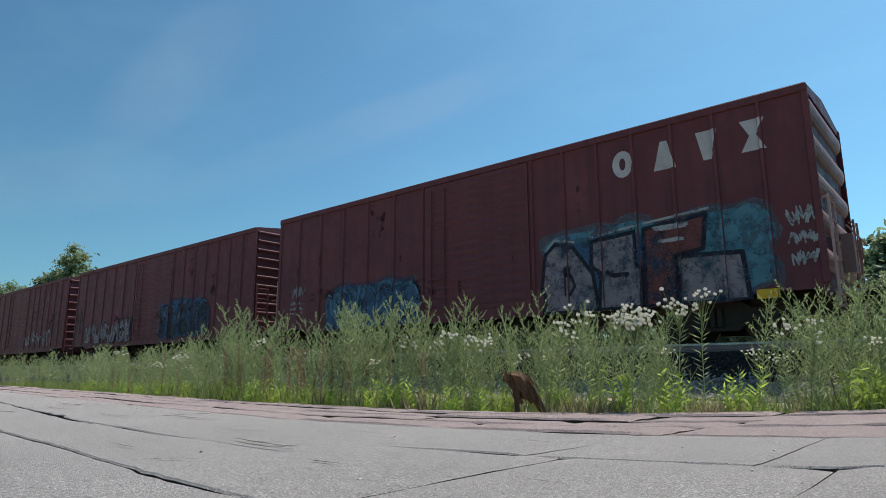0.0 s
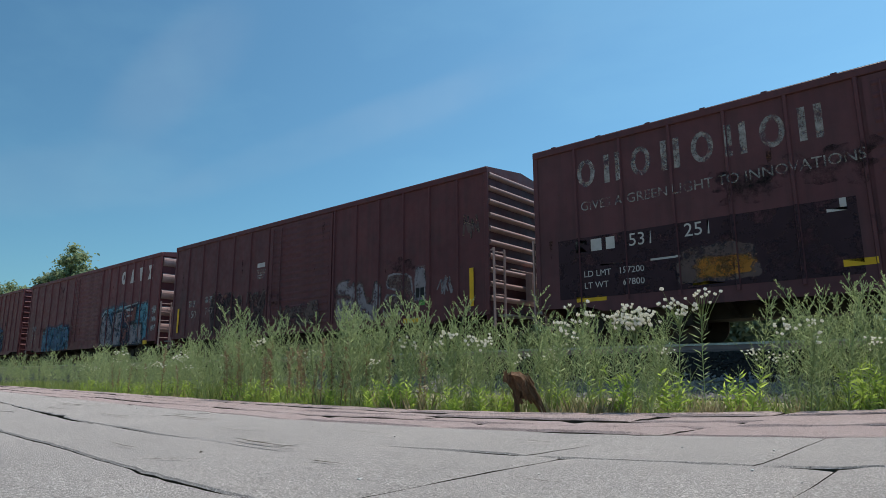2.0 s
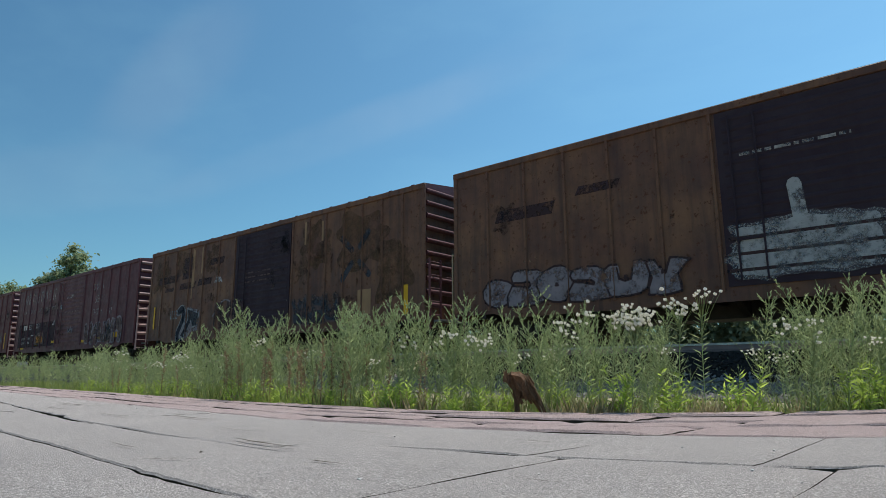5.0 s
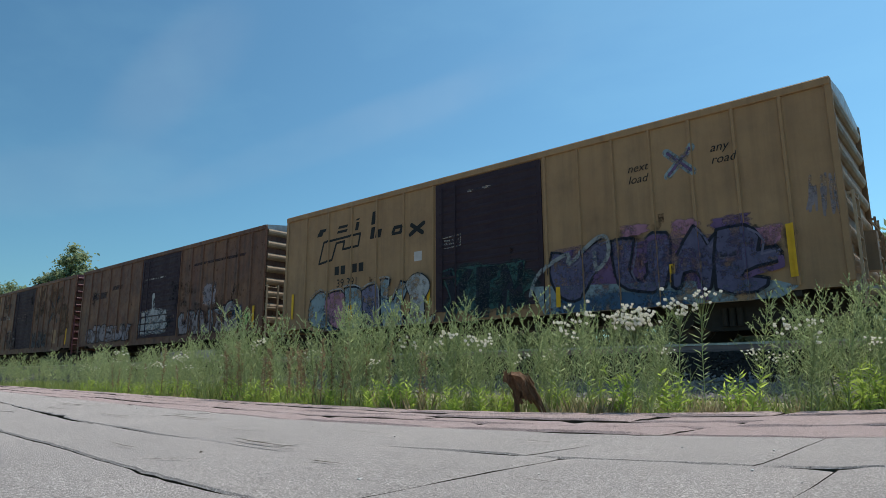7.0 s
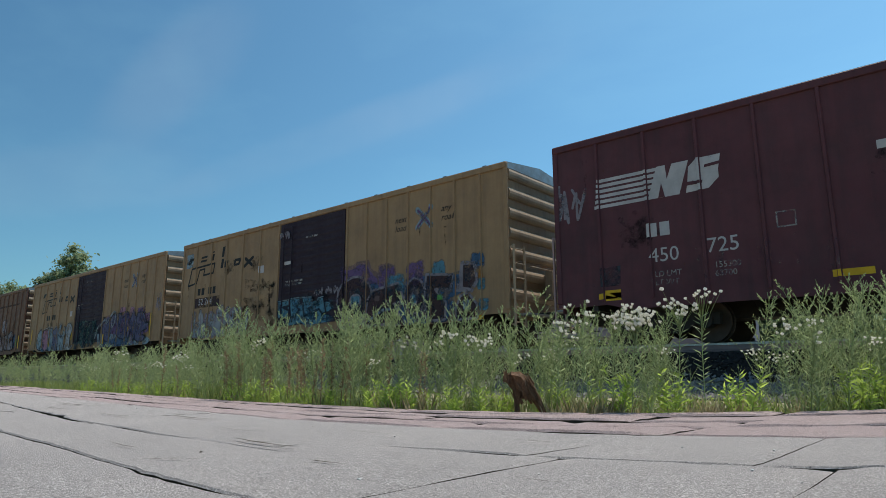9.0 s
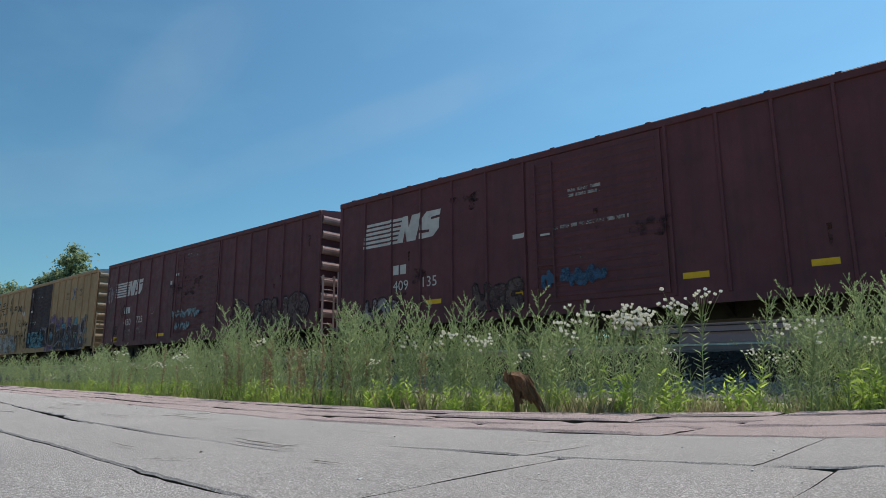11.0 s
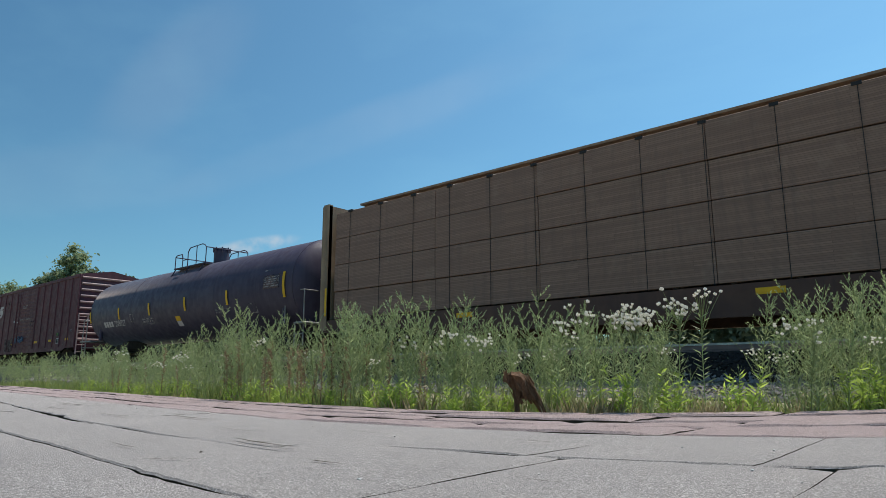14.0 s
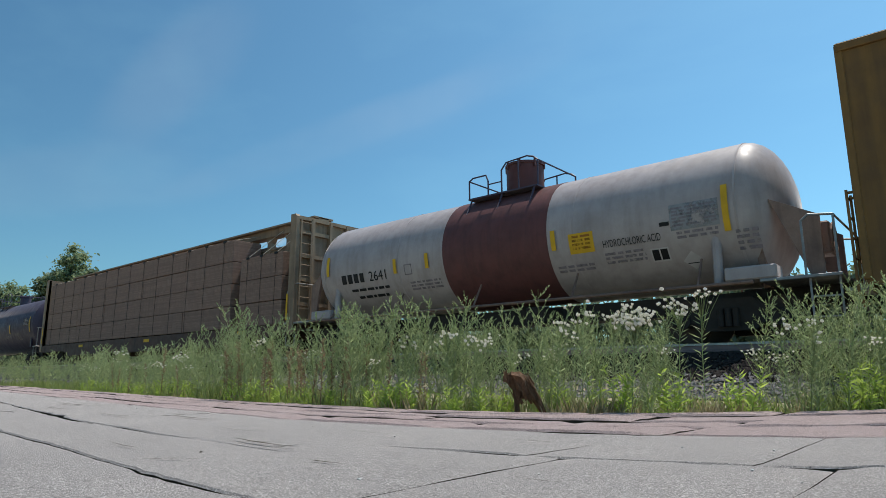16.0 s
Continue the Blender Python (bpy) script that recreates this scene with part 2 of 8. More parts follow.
def soil_z(x, y):
    base = -0.10 + 0.05 * noise.noise(Vector((x * 0.5, y * 0.5, 0)))
    if y < 2.0:
        return -0.16
    bank = (y - 10.0) / 1.7
    if 10.0 <= y <= 11.7:
        return base + (BED - base) * min(1, bank)
    if y > 11.7:
        out = max(0.0, (y - 16.0) / 1.7)
        road = min(1.0, max(0.0, (y - 19.0) / 2.0))
        return BED - (BED + 0.1) * min(1, out) + 0.65 * road * road * (3 - 2 * road)
    return base


def soil_material():
    n = Nodes("soil")
    k = n.ramp(n.noise(1.3, 7, 0.65), 0.35, 0.7)
    c = n.mix(k, (0.30, 0.25, 0.16), (0.2, 0.21, 0.1))
    n.color(n.mix(n.times(n.noise(35, 4), 0.6), c, (0.3, 0.25, 0.16)))
    n.rough(0.95)
    n.bump(n.noise(20, 6, 0.7), 0.6, 0.03)
    return n.mat


M_SOIL = soil_material()
xs = [-900, -500, -300, -200, -140] + [-100 + i * 2.0 for i in range(60)] + [30, 60, 120, 300, 900]
ys = [-900, -300, -60, 0, 1.9, 2.1, 3, 4, 5, 6, 7, 8, 9, 9.6, 10.0, 10.5, 11.0, 11.7, 12.5, 13.85, 15.2, 16.0, 16.9, 17.7, 19, 19.6, 20.2, 21, 24, 27, 40, 80, 160, 300, 600, 1500]
ground = grid_sheet("ground", xs, ys, soil_z, M_SOIL)
tagged(ground, "dry grassy soil beside and beyond the railway", "ground", kind="structure")


def stone_material(name, a, b, c):
    n = Nodes(name)
    k = n.island()
    col = n.mix(n.ramp(k, 0, 1), a, b)
    col = n.mix(n.ramp(k, 0.7, 1.0), col, c)
    n.color(n.mix(n.times(n.noise(30, 5), 0.5), col, tuple(v * 0.5 for v in a)))
    n.rough(0.95)
    n.p.inputs["Specular IOR Level"].default_value = 0.1
    return n.mat


M_BALLAST = stone_material("ballast_stone", (0.26, 0.24, 0.235), (0.17, 0.157, 0.155), (0.36, 0.33, 0.31))
rng = np.random.default_rng(7)


# stained stones, coloured darker still to deepen the train's shade on the bank
M_BALLAST_STAINED_SHADE = stone_material("stained_shaded_ballast_stone", (0.04, 0.033, 0.031), (0.025, 0.021, 0.021), (0.06, 0.05, 0.046))


def scatter_stones(name, count, x0, x1, y0, y1, size, material=None):
    """Crushed stones lying on the bank, joined."""
    base = [(1, 0, 0), (-1, 0, 0), (0, 1, 0), (0, -1, 0), (0, 0, 1), (0, 0, -1)]
    tris = np.array([(0, 2, 4), (2, 1, 4), (1, 3, 4), (3, 0, 4), (2, 0, 5), (1, 2, 5), (3, 1, 5), (0, 3, 5)])
    px, py = rng.uniform(x0, x1, count), rng.uniform(y0, y1, count)
    pz = np.array([soil_z(a, b) for a, b in zip(px, py)])
    v = np.array(base, float)[None] * rng.uniform(0.5, 1.25, (count, 6, 1)) + rng.normal(0, 0.18, (count, 6, 3))
    v *= (size * rng.uniform(0.6, 1.3, count))[:, None, None]
    v[..., 2] *= 0.75
    ang = rng.uniform(0, 6.28, count)
    c, s = np.cos(ang)[:, None], np.sin(ang)[:, None]
    x = v[..., 0] * c - v[..., 1] * s
    y = v[..., 0] * s + v[..., 1] * c
    v[..., 0], v[..., 1] = x + px[:, None], y + py[:, None]
    v[..., 2] += (pz + size * 0.3)[:, None]
    f = (tris[None] + (np.arange(count) * 6)[:, None, None]).reshape(-1, 3)
    me = bpy.data.meshes.new(name)
    me.from_pydata(v.reshape(-1, 3).tolist(), [], f.tolist())
    me.materials.append(material or M_BALLAST)
    return new(name, me)


tagged(scatter_stones("ballast", 19000, -30, 4, 10.75, 15.2, 0.05, M_BALLAST_STAINED_SHADE), "dark ballast round the ties, oil stain and train shade in its colour", "ballast", kind="stuff")
# extra dark stones cover soil that came out too bright in the train's shade
tagged(scatter_stones("ballast", 12000, -9, 1.5, 10.6, 13.2, 0.05, M_BALLAST_STAINED_SHADE), "dark ballast on the bank below the rail, coloured for stain and train shade", "ballast", kind="stuff")
tagged(scatter_stones("ballast", 17000, -30, 4, 9.3, 10.85, 0.045), "grey crushed-stone ballast bank under the track", "ballast", kind="stuff")
tagged(scatter_stones("ballast", 7000, -75, -30, 9.8, 12.4, 0.08), "grey crushed-stone ballast bank further along the track", "ballast", kind="stuff")

M_RAIL = raw("rail_steel", (0.42, 0.27, 0.25), (0.33, 0.21, 0.195), 5, 0.75, 0.0)
M_RAILTOP = raw("worn_rail_head", (0.5, 0.49, 0.48), (0.36, 0.34, 0.33), 4, 0.35, 0.9, 0.05)
M_TIE = raw("creosoted_tie", (0.05, 0.038, 0.03), (0.10, 0.08, 0.065), 3, 0.9, grain=(1, 6, 6))
for y in (MID - 0.755, MID + 0.755):
    rail = thing("rail", "steel running rail with a bright worn head on wooden ties", "rail", "running rails", (0, y, 0), kind="structure")
    bm = bmesh.new()
    prism(bm, [(-0.07, RAIL - 0.175), (0.07, RAIL - 0.175), (0.07, RAIL - 0.155), (0.012, RAIL - 0.13), (0.012, RAIL - 0.05), (-0.012, RAIL - 0.05), (-0.012, RAIL - 0.13), (-0.07, RAIL - 0.155)], "x", -400, 400)
    part("web", bm, M_RAIL, rail)
    bm = bmesh.new()
    prism(bm, [(-0.036, RAIL - 0.05), (0.036, RAIL - 0.05), (0.036, RAIL - 0.008), (0.028, RAIL), (-0.028, RAIL), (-0.036, RAIL - 0.008)], "x", -400, 400)
    part("rail_head", bm, M_RAILTOP, rail, "bright worn rail head")
bm = bmesh.new()
box(bm, -0.11, 0.11, -1.3, 1.3, -0.17, 0, 0.01)
tie_mesh = mesh_of("railway_tie", bm, M_TIE)
for i in range(130):
    tie = new("railway_tie", tie_mesh)
    tie.location = (4 - i * 0.55, MID, RAIL - 0.178)
    tie.rotation_euler = (0, 0, random.uniform(-0.015, 0.015))
    tagged(tie, "dark creosoted wooden tie bedded in ballast", "railway tie", "railway ties")


# ---- paint laid on car sides ----
class Patch(list):
    """Triangles of a sprayed patch with the wider edges of its overspray."""

    mist = ()


MIST = {}


def tris_of(outline):
    """Triangles of a flat outline [(x, z), ...]."""
    pts = [Vector((x, z, 0)) for x, z in outline]
    return Patch([tuple(pts[i][:2]) for i in t] for t in geometry.tessellate_polygon([pts]))


def clipped(tri, axis, lo, hi):
    poly = tri
    for sign, edge in ((1, lo), (-1, hi)):
        out = []
        for a, b in zip(poly, poly[1:] + poly[:1]):
            da, db = sign * (a[axis] - edge), sign * (b[axis] - edge)
            if da >= 0:
                out.append(a)
            if (da >= 0) != (db >= 0):
                k = da / (da - db)
                out.append((a[0] + (b[0] - a[0]) * k, a[1] + (b[1] - a[1]) * k))
        poly = out
        if len(poly) < 3:
            return []
    return poly


class Side:
    """A car side that takes paint: strips along x with their own depth, or a round tank."""

    def __init__(self, car, bands=None, radius=0, centre=0, low=0.0):
        self.car, self.bands, self.radius, self.centre, self.low = car, bands, radius, centre, low

    def lay(self, name, layers, label="", parent=None, lift=0.004):
        """layers: rows of (material, triangles). Each later row lies a little further out."""
        verts, faces, slots, mats = [], [], [], []
        rows = []
        for material, tris in layers:
            if isinstance(tris, Patch) and tris.mist and material in MIST:
                rows.append((MIST[material], tris.mist[0]))
            rows.append((material, tris))
        for material, tris in rows:
            if material not in mats:
                mats.append(material)
            flat = isinstance(tris, Patch)
            at = {}
            for tri in tris:
                lift += 0 if flat else 0.00004
                if self.radius:
                    pieces = []
                    z0 = min(p[1] for p in tri)
                    z1 = max(p[1] for p in tri)
                    k = math.floor(z0 / 0.04)
                    while k * 0.04 < z1:
                        pieces.append((clipped(list(tri), 1, k * 0.04, k * 0.04 + 0.04), None))
                        k += 1
                else:
                    pieces = [(clipped(list(tri), 0, a, b), d) for a, b, d in self.bands]
                    pieces = [(clipped(p, 1, self.low, 9.0), d) for p, d in pieces if len(p) > 2]
                for poly, depth in pieces:
                    if len(poly) < 3:
                        continue
                    face = []
                    for x, z in poly:
                        key = (round(x, 4), round(z, 4), depth, 0 if flat else len(faces))
                        if self.radius:
                            r = self.radius + 0.004 + lift
                            y = -math.sqrt(max(0.01, r * r - (z - self.centre) ** 2))
                        else:
                            y = -depth - lift
                        if key not in at:
                            at[key] = len(verts)
                            verts.append((x, y, z))
                        if at[key] not in face:
                            face.append(at[key])
                    if len(face) < 3:
                        continue
                    faces.append(tuple(face))
                    slots.append(mats.index(material))
            lift += 0.0006
        me = bpy.data.meshes.new(name)
        me.from_pydata(verts, [], faces)
        for m in mats:
            me.materials.append(m)
        me.polygons.foreach_set("material_index", slots)
        ob = new(name, me)
        ob.parent = parent or self.car
        return tagged(ob, label)

    def words(self, name, text, x, z, size, material, label="", slant=0.0, wide=1.0, bold=0.0, rise=0.0):
        """Lettering with its lower left corner at x, z; size is the height of capitals."""
        cu = bpy.data.curves.new("lettering", "FONT")
        cu.body, cu.size, cu.shear, cu.offset = text, size / 0.69, slant, bold
        cu.resolution_u = 3
        tmp = bpy.data.objects.new("lettering", cu)
        me = bpy.data.meshes.new_from_object(tmp)
        me.calc_loop_triangles()
        co = [(x + v.co.x * wide, z + v.co.y + v.co.x * rise) for v in me.vertices]
        tris = [[co[i] for i in t.vertices] for t in me.loop_triangles]
        bpy.data.objects.remove(tmp)
        bpy.data.meshes.remove(me)
        bpy.data.curves.remove(cu)
        return self.lay(name, [(material, tris)], label)

    def bars(self, name, rows, material, label="", lift=0.004):
        """Plain bars: rows of x0, z0, x1, z1."""
        tris = []
        for x0, z0, x1, z1 in rows:
            tris += tris_of([(x0, z0), (x1, z0), (x1, z1), (x0, z1)])
        return self.lay(name, [(material, tris)], label, lift=lift)

    def shapes(self, name, outlines, material, label="", lift=0.004):
        return self.lay(name, [(material, [t for o in outlines for t in tris_of(o)])], label, lift=lift)


def stroke(path, w):
    """Triangles of a brush stroke along a path."""
    out = []
    for (x0, z0), (x1, z1) in zip(path, path[1:]):
        d = math.hypot(x1 - x0, z1 - z0) or 1e-6
        nx, nz = -(z1 - z0) / d * w, (x1 - x0) / d * w
        q = [(x0 + nx, z0 + nz), (x0 - nx, z0 - nz), (x1 - nx, z1 - nz), (x1 + nx, z1 + nz)]
        out += [[q[0], q[1], q[2]], [q[0], q[2], q[3]]]
    for x, z in path:
        ring = [(x + w * math.cos(a * math.pi / 4), z + w * math.sin(a * math.pi / 4)) for a in range(8)]
        out += [[ring[0], ring[i], ring[i + 1]] for i in range(1, 7)]
    return out


def cloud(x0, x1, z0, z1, seed, lumps=14, rag=0.16):
    """A sprayed patch with a lumpy outline."""
    r = random.Random(seed)
    cx, cz, rx, rz = (x0 + x1) / 2, (z0 + z1) / 2, (x1 - x0) / 2, (z1 - z0) / 2
    n = lumps * 6
    ph = [r.uniform(0, 6.28) for _ in range(4)]
    pts = []
    for i in range(n):
        a = 2 * math.pi * i / n
        c, s = math.cos(a), math.sin(a)
        k = 1 / max(abs(c), abs(s)) ** 0.75
        k *= 1 - rag * 0.5 + rag * (0.4 * abs(math.sin(a * lumps / 2 + ph[0])) + 0.3 * math.sin(3 * a + ph[1]) + 0.3 * math.sin(7 * a + ph[2]))
        pts.append((cx + rx * c * k * 0.82, cz + rz * s * k * 0.82))
    patch = Patch(tris_of(pts))
    patch.mist = []
    for grow in (1.14,):
        edge = []
        for x, z in pts:
            g = grow + r.uniform(-0.05, 0.05)
            edge.append((cx + (x - cx) * (1 + (g - 1) * min(1, 1.2 / rx)), cz + (z - cz) * g))
        patch.mist.append(tris_of(edge))
    return patch


def smooth_path(pts, n=4):
    """A rounded curve through the points."""
    out = []
    q = [pts[0]] + list(pts) + [pts[-1]]
    for a, b, c, d in zip(q, q[1:], q[2:], q[3:]):
        for i in range(n):
            t = i / n
            out.append(tuple(0.5 * (2 * b[k] + (c[k] - a[k]) * t + (2 * a[k] - 5 * b[k] + 4 * c[k] - d[k]) * t * t + (3 * b[k] - a[k] - 3 * c[k] + d[k]) * t ** 3) for k in (0, 1)))
    out.append(tuple(pts[-1]))
    return out


def tag_strokes(x0, x1, z0, z1, seed, count):
    """Looping interlocked flourishes, side by side, that spell nothing."""
    r = random.Random(seed)
    w, h = (x1 - x0) / count, z1 - z0
    out = []
    for i in range(count):
        a = x0 + i * w
        up = r.random() < 0.5
        pts = []
        for k in range(r.randrange(5, 8)):
            up = not up
            px = r.uniform(-0.12, 1.12) if k else (0.0 if r.random() < 0.5 else 1.0)
            pz = r.uniform(0.6, 1.0) if up else r.uniform(0.0, 0.42)
            pts.append((min(x1, max(x0, a + px * w)), z0 + pz * h))
        out.append(smooth_path(pts, 4))
    return out


FORMS = ([(0, 0.1), (0.1, 0.9), (0.5, 1.04), (0.9, 1), (0.95, 0.68), (0.45, 0.66), (0.42, 0.5), (0.9, 0.55), (1, 0), (0.15, 0)],
         [(0.1, 0.2), (0, 0.6), (0.2, 0.95), (0.6, 1), (1, 0.75), (0.95, 0.25), (0.6, 0), (0.3, 0.02)],
         [(0, 0), (0.05, 0.7), (0.3, 1), (0.7, 1.02), (0.95, 0.72), (1, 0), (0.68, 0), (0.66, 0.4), (0.36, 0.42), (0.3, 0)],
         [(0.05, 0), (0, 0.85), (0.3, 1), (0.34, 0.5), (0.6, 0.46), (0.72, 0.98), (1, 0.9), (0.95, 0.15), (0.6, 0)],
         [(0, 0.95), (0.4, 1), (0.52, 0.62), (0.74, 1.02), (1, 0.9), (0.8, 0.45), (0.95, 0), (0.2, 0.02), (0.3, 0.5)])


def block_forms(x0, x1, z0, z1, seed, count):
    """Overlapping blocky outlines, side by side, that spell nothing."""
    r = random.Random(seed)
    w, h = (x1 - x0) / count, z1 - z0
    out, last = [], -1
    for i in range(count):
        k = r.choice([n for n in range(len(FORMS)) if n != last])
        last = k
        flip, lean = r.random() < 0.5, r.uniform(-0.15, 0.15)
        a, zz, hh = x0 + (i - 0.08) * w, z0 - r.uniform(0, 0.06) * h, h * r.uniform(0.85, 1.06)
        pts = []
        for u, v in FORMS[k]:
            u = (1 - u if flip else u) + r.uniform(-0.05, 0.05)
            v = v + r.uniform(-0.05, 0.05)
            pts.append((a + w * 1.14 * u + lean * v * w, zz + hh * v))
        out.append(smooth_path(pts + pts[:1], 2)[:-1])
    return out


def mural(side, name, x0, x1, z0, z1, seed, count, mats, label, weight=0.13, back=True, shine=True):
    """A sprayed piece: cloud, dark outlines, filled blocky forms, highlights. mats: cloud, outline, fill, shine."""
    layers = []
    if back:
        layers.append((mats[0], cloud(x0 - 0.25, x1 + 0.25, z0 - 0.2, z1 + 0.22, seed)))
    if weight > 0.05:
        for f in block_forms(x0, x1, z0, z1, seed + 1, count):
            layers.append((mats[2], tris_of(f)))
            layers.append((mats[1], stroke(f + f[:1], weight * 0.24)))
            if shine:
                layers.append((mats[3], stroke([(x + weight * 0.35, z - weight * 0.4) for x, z in f[1:6]], weight * 0.13)))
            c = (sum(p[0] for p in f) / len(f), sum(p[1] for p in f) / len(f))
            layers.append((mats[1], cloud(c[0] - weight * 0.7, c[0] + weight * 0.5, c[1] - weight * 0.5, c[1] + weight * 0.7, seed + 7, 5, 0.4)))
    else:
        for f in tag_strokes(x0, x1, z0, z1, seed + 1, count):
            layers.append((mats[1], stroke(f, weight)))
    return side.lay(name, layers, label)


# ---- freight cars ----
HALF = 1.55


def wheelset_mesh():
    bm = bmesh.new()
    rod(bm, (0, -0.9, 0), (0, 0.9, 0), 0.08, 10)
    for y in (-0.755, 0.755):
        rod(bm, (0, y - 0.065, 0), (0, y + 0.065, 0), 0.42, 28)
        rod(bm, (0, y - math.copysign(0.03, y) - 0.05, 0), (0, y - math.copysign(0.03, y) + 0.05, 0), 0.15, 16)
        side = math.copysign(1, y)
        rod(bm, (0, y - side * 0.085, 0), (0, y - side * 0.055, 0), 0.45, 28)
    return mesh_of("wheelset", bm, M_WHEEL, True)


def side_frame_mesh():
    bm = bmesh.new()
    prism(bm, [(-1.15, 0.34), (-1.15, 0.56), (-0.7, 0.62), (-0.42, 0.82), (0.42, 0.82), (0.7, 0.62), (1.15, 0.56), (1.15, 0.34), (0.66, 0.36), (0.44, 0.2), (-0.44, 0.2), (-0.66, 0.36)], "y", -0.09, 0.09)
    for x in (-0.87, 0.87):
        rod(bm, (x, -0.14, 0.42), (x, 0.14, 0.42), 0.15, 14)
    for x in (-0.14, 0, 0.14):
        rod(bm, (x, -0.13, 0.28), (x, -0.13, 0.62), 0.06, 10)
    return mesh_of("side_frame", bm, M_UNDER)


WHEELSET, SIDE_FRAME = wheelset_mesh(), side_frame_mesh()
bm = bmesh.new()
box(bm, -0.2, 0.2, -1.05, 1.05, 0.42, 0.72, 0.03)
BOLSTER = mesh_of("truck", bm, M_UNDER)
bm = bmesh.new()
box(bm, -0.45, 0.25, -0.12, 0.12, 0.68, 0.92, 0.03)
box(bm, 0.2, 0.48, -0.17, 0.15, 0.64, 0.96, 0.05)
rod(bm, (0.1, -0.35, 0.75), (0.42, -0.2, 0.42), 0.03, 8)
COUPLER = mesh_of("coupler", bm, M_UNDER)


wheelsets = []


def running_gear(car, half, inset):
    for s in (-1, 1):
        truck = shared("truck", BOLSTER, car, (s * (half - inset), 0, 0))
        for y in (-1.0, 1.0):
            shared("side_frame", SIDE_FRAME, truck, (0, y, 0))
        for x in (-0.87, 0.87):
            wheelsets.append((shared("wheelset", WHEELSET, truck, (x, 0, 0.42)), x))
        shared("coupler", COUPLER, car, (s * (half + 0.28), 0, 0), turn=(0, 0, 0 if s > 0 else 180))


def ladder_on_end(car, x, y0, y1, z0, z1, rungs, material, name="end_ladder"):
    s = math.copysign(1, x)
    bm = bmesh.new()
    for y in (y0, y1):
        box(bm, x + s * 0.07, x + s * 0.11, y - 0.025, y + 0.025, z0, z1)
        for z in (z0 + 0.05, z1 - 0.05):
            box(bm, min(x, x + s * 0.09), max(x, x + s * 0.09), y - 0.02, y + 0.02, z - 0.02, z + 0.02)
    lad = part(name, bm, material, car)
    bm = bmesh.new()
    rod(bm, (0, y0, 0), (0, y1, 0), 0.016, 6)
    me = mesh_of("rung", bm, material)
    for i in range(rungs):
        shared("rung", me, lad, (x + s * 0.095, 0, z0 + 0.1 + (z1 - z0 - 0.2) * i / (rungs - 1)))


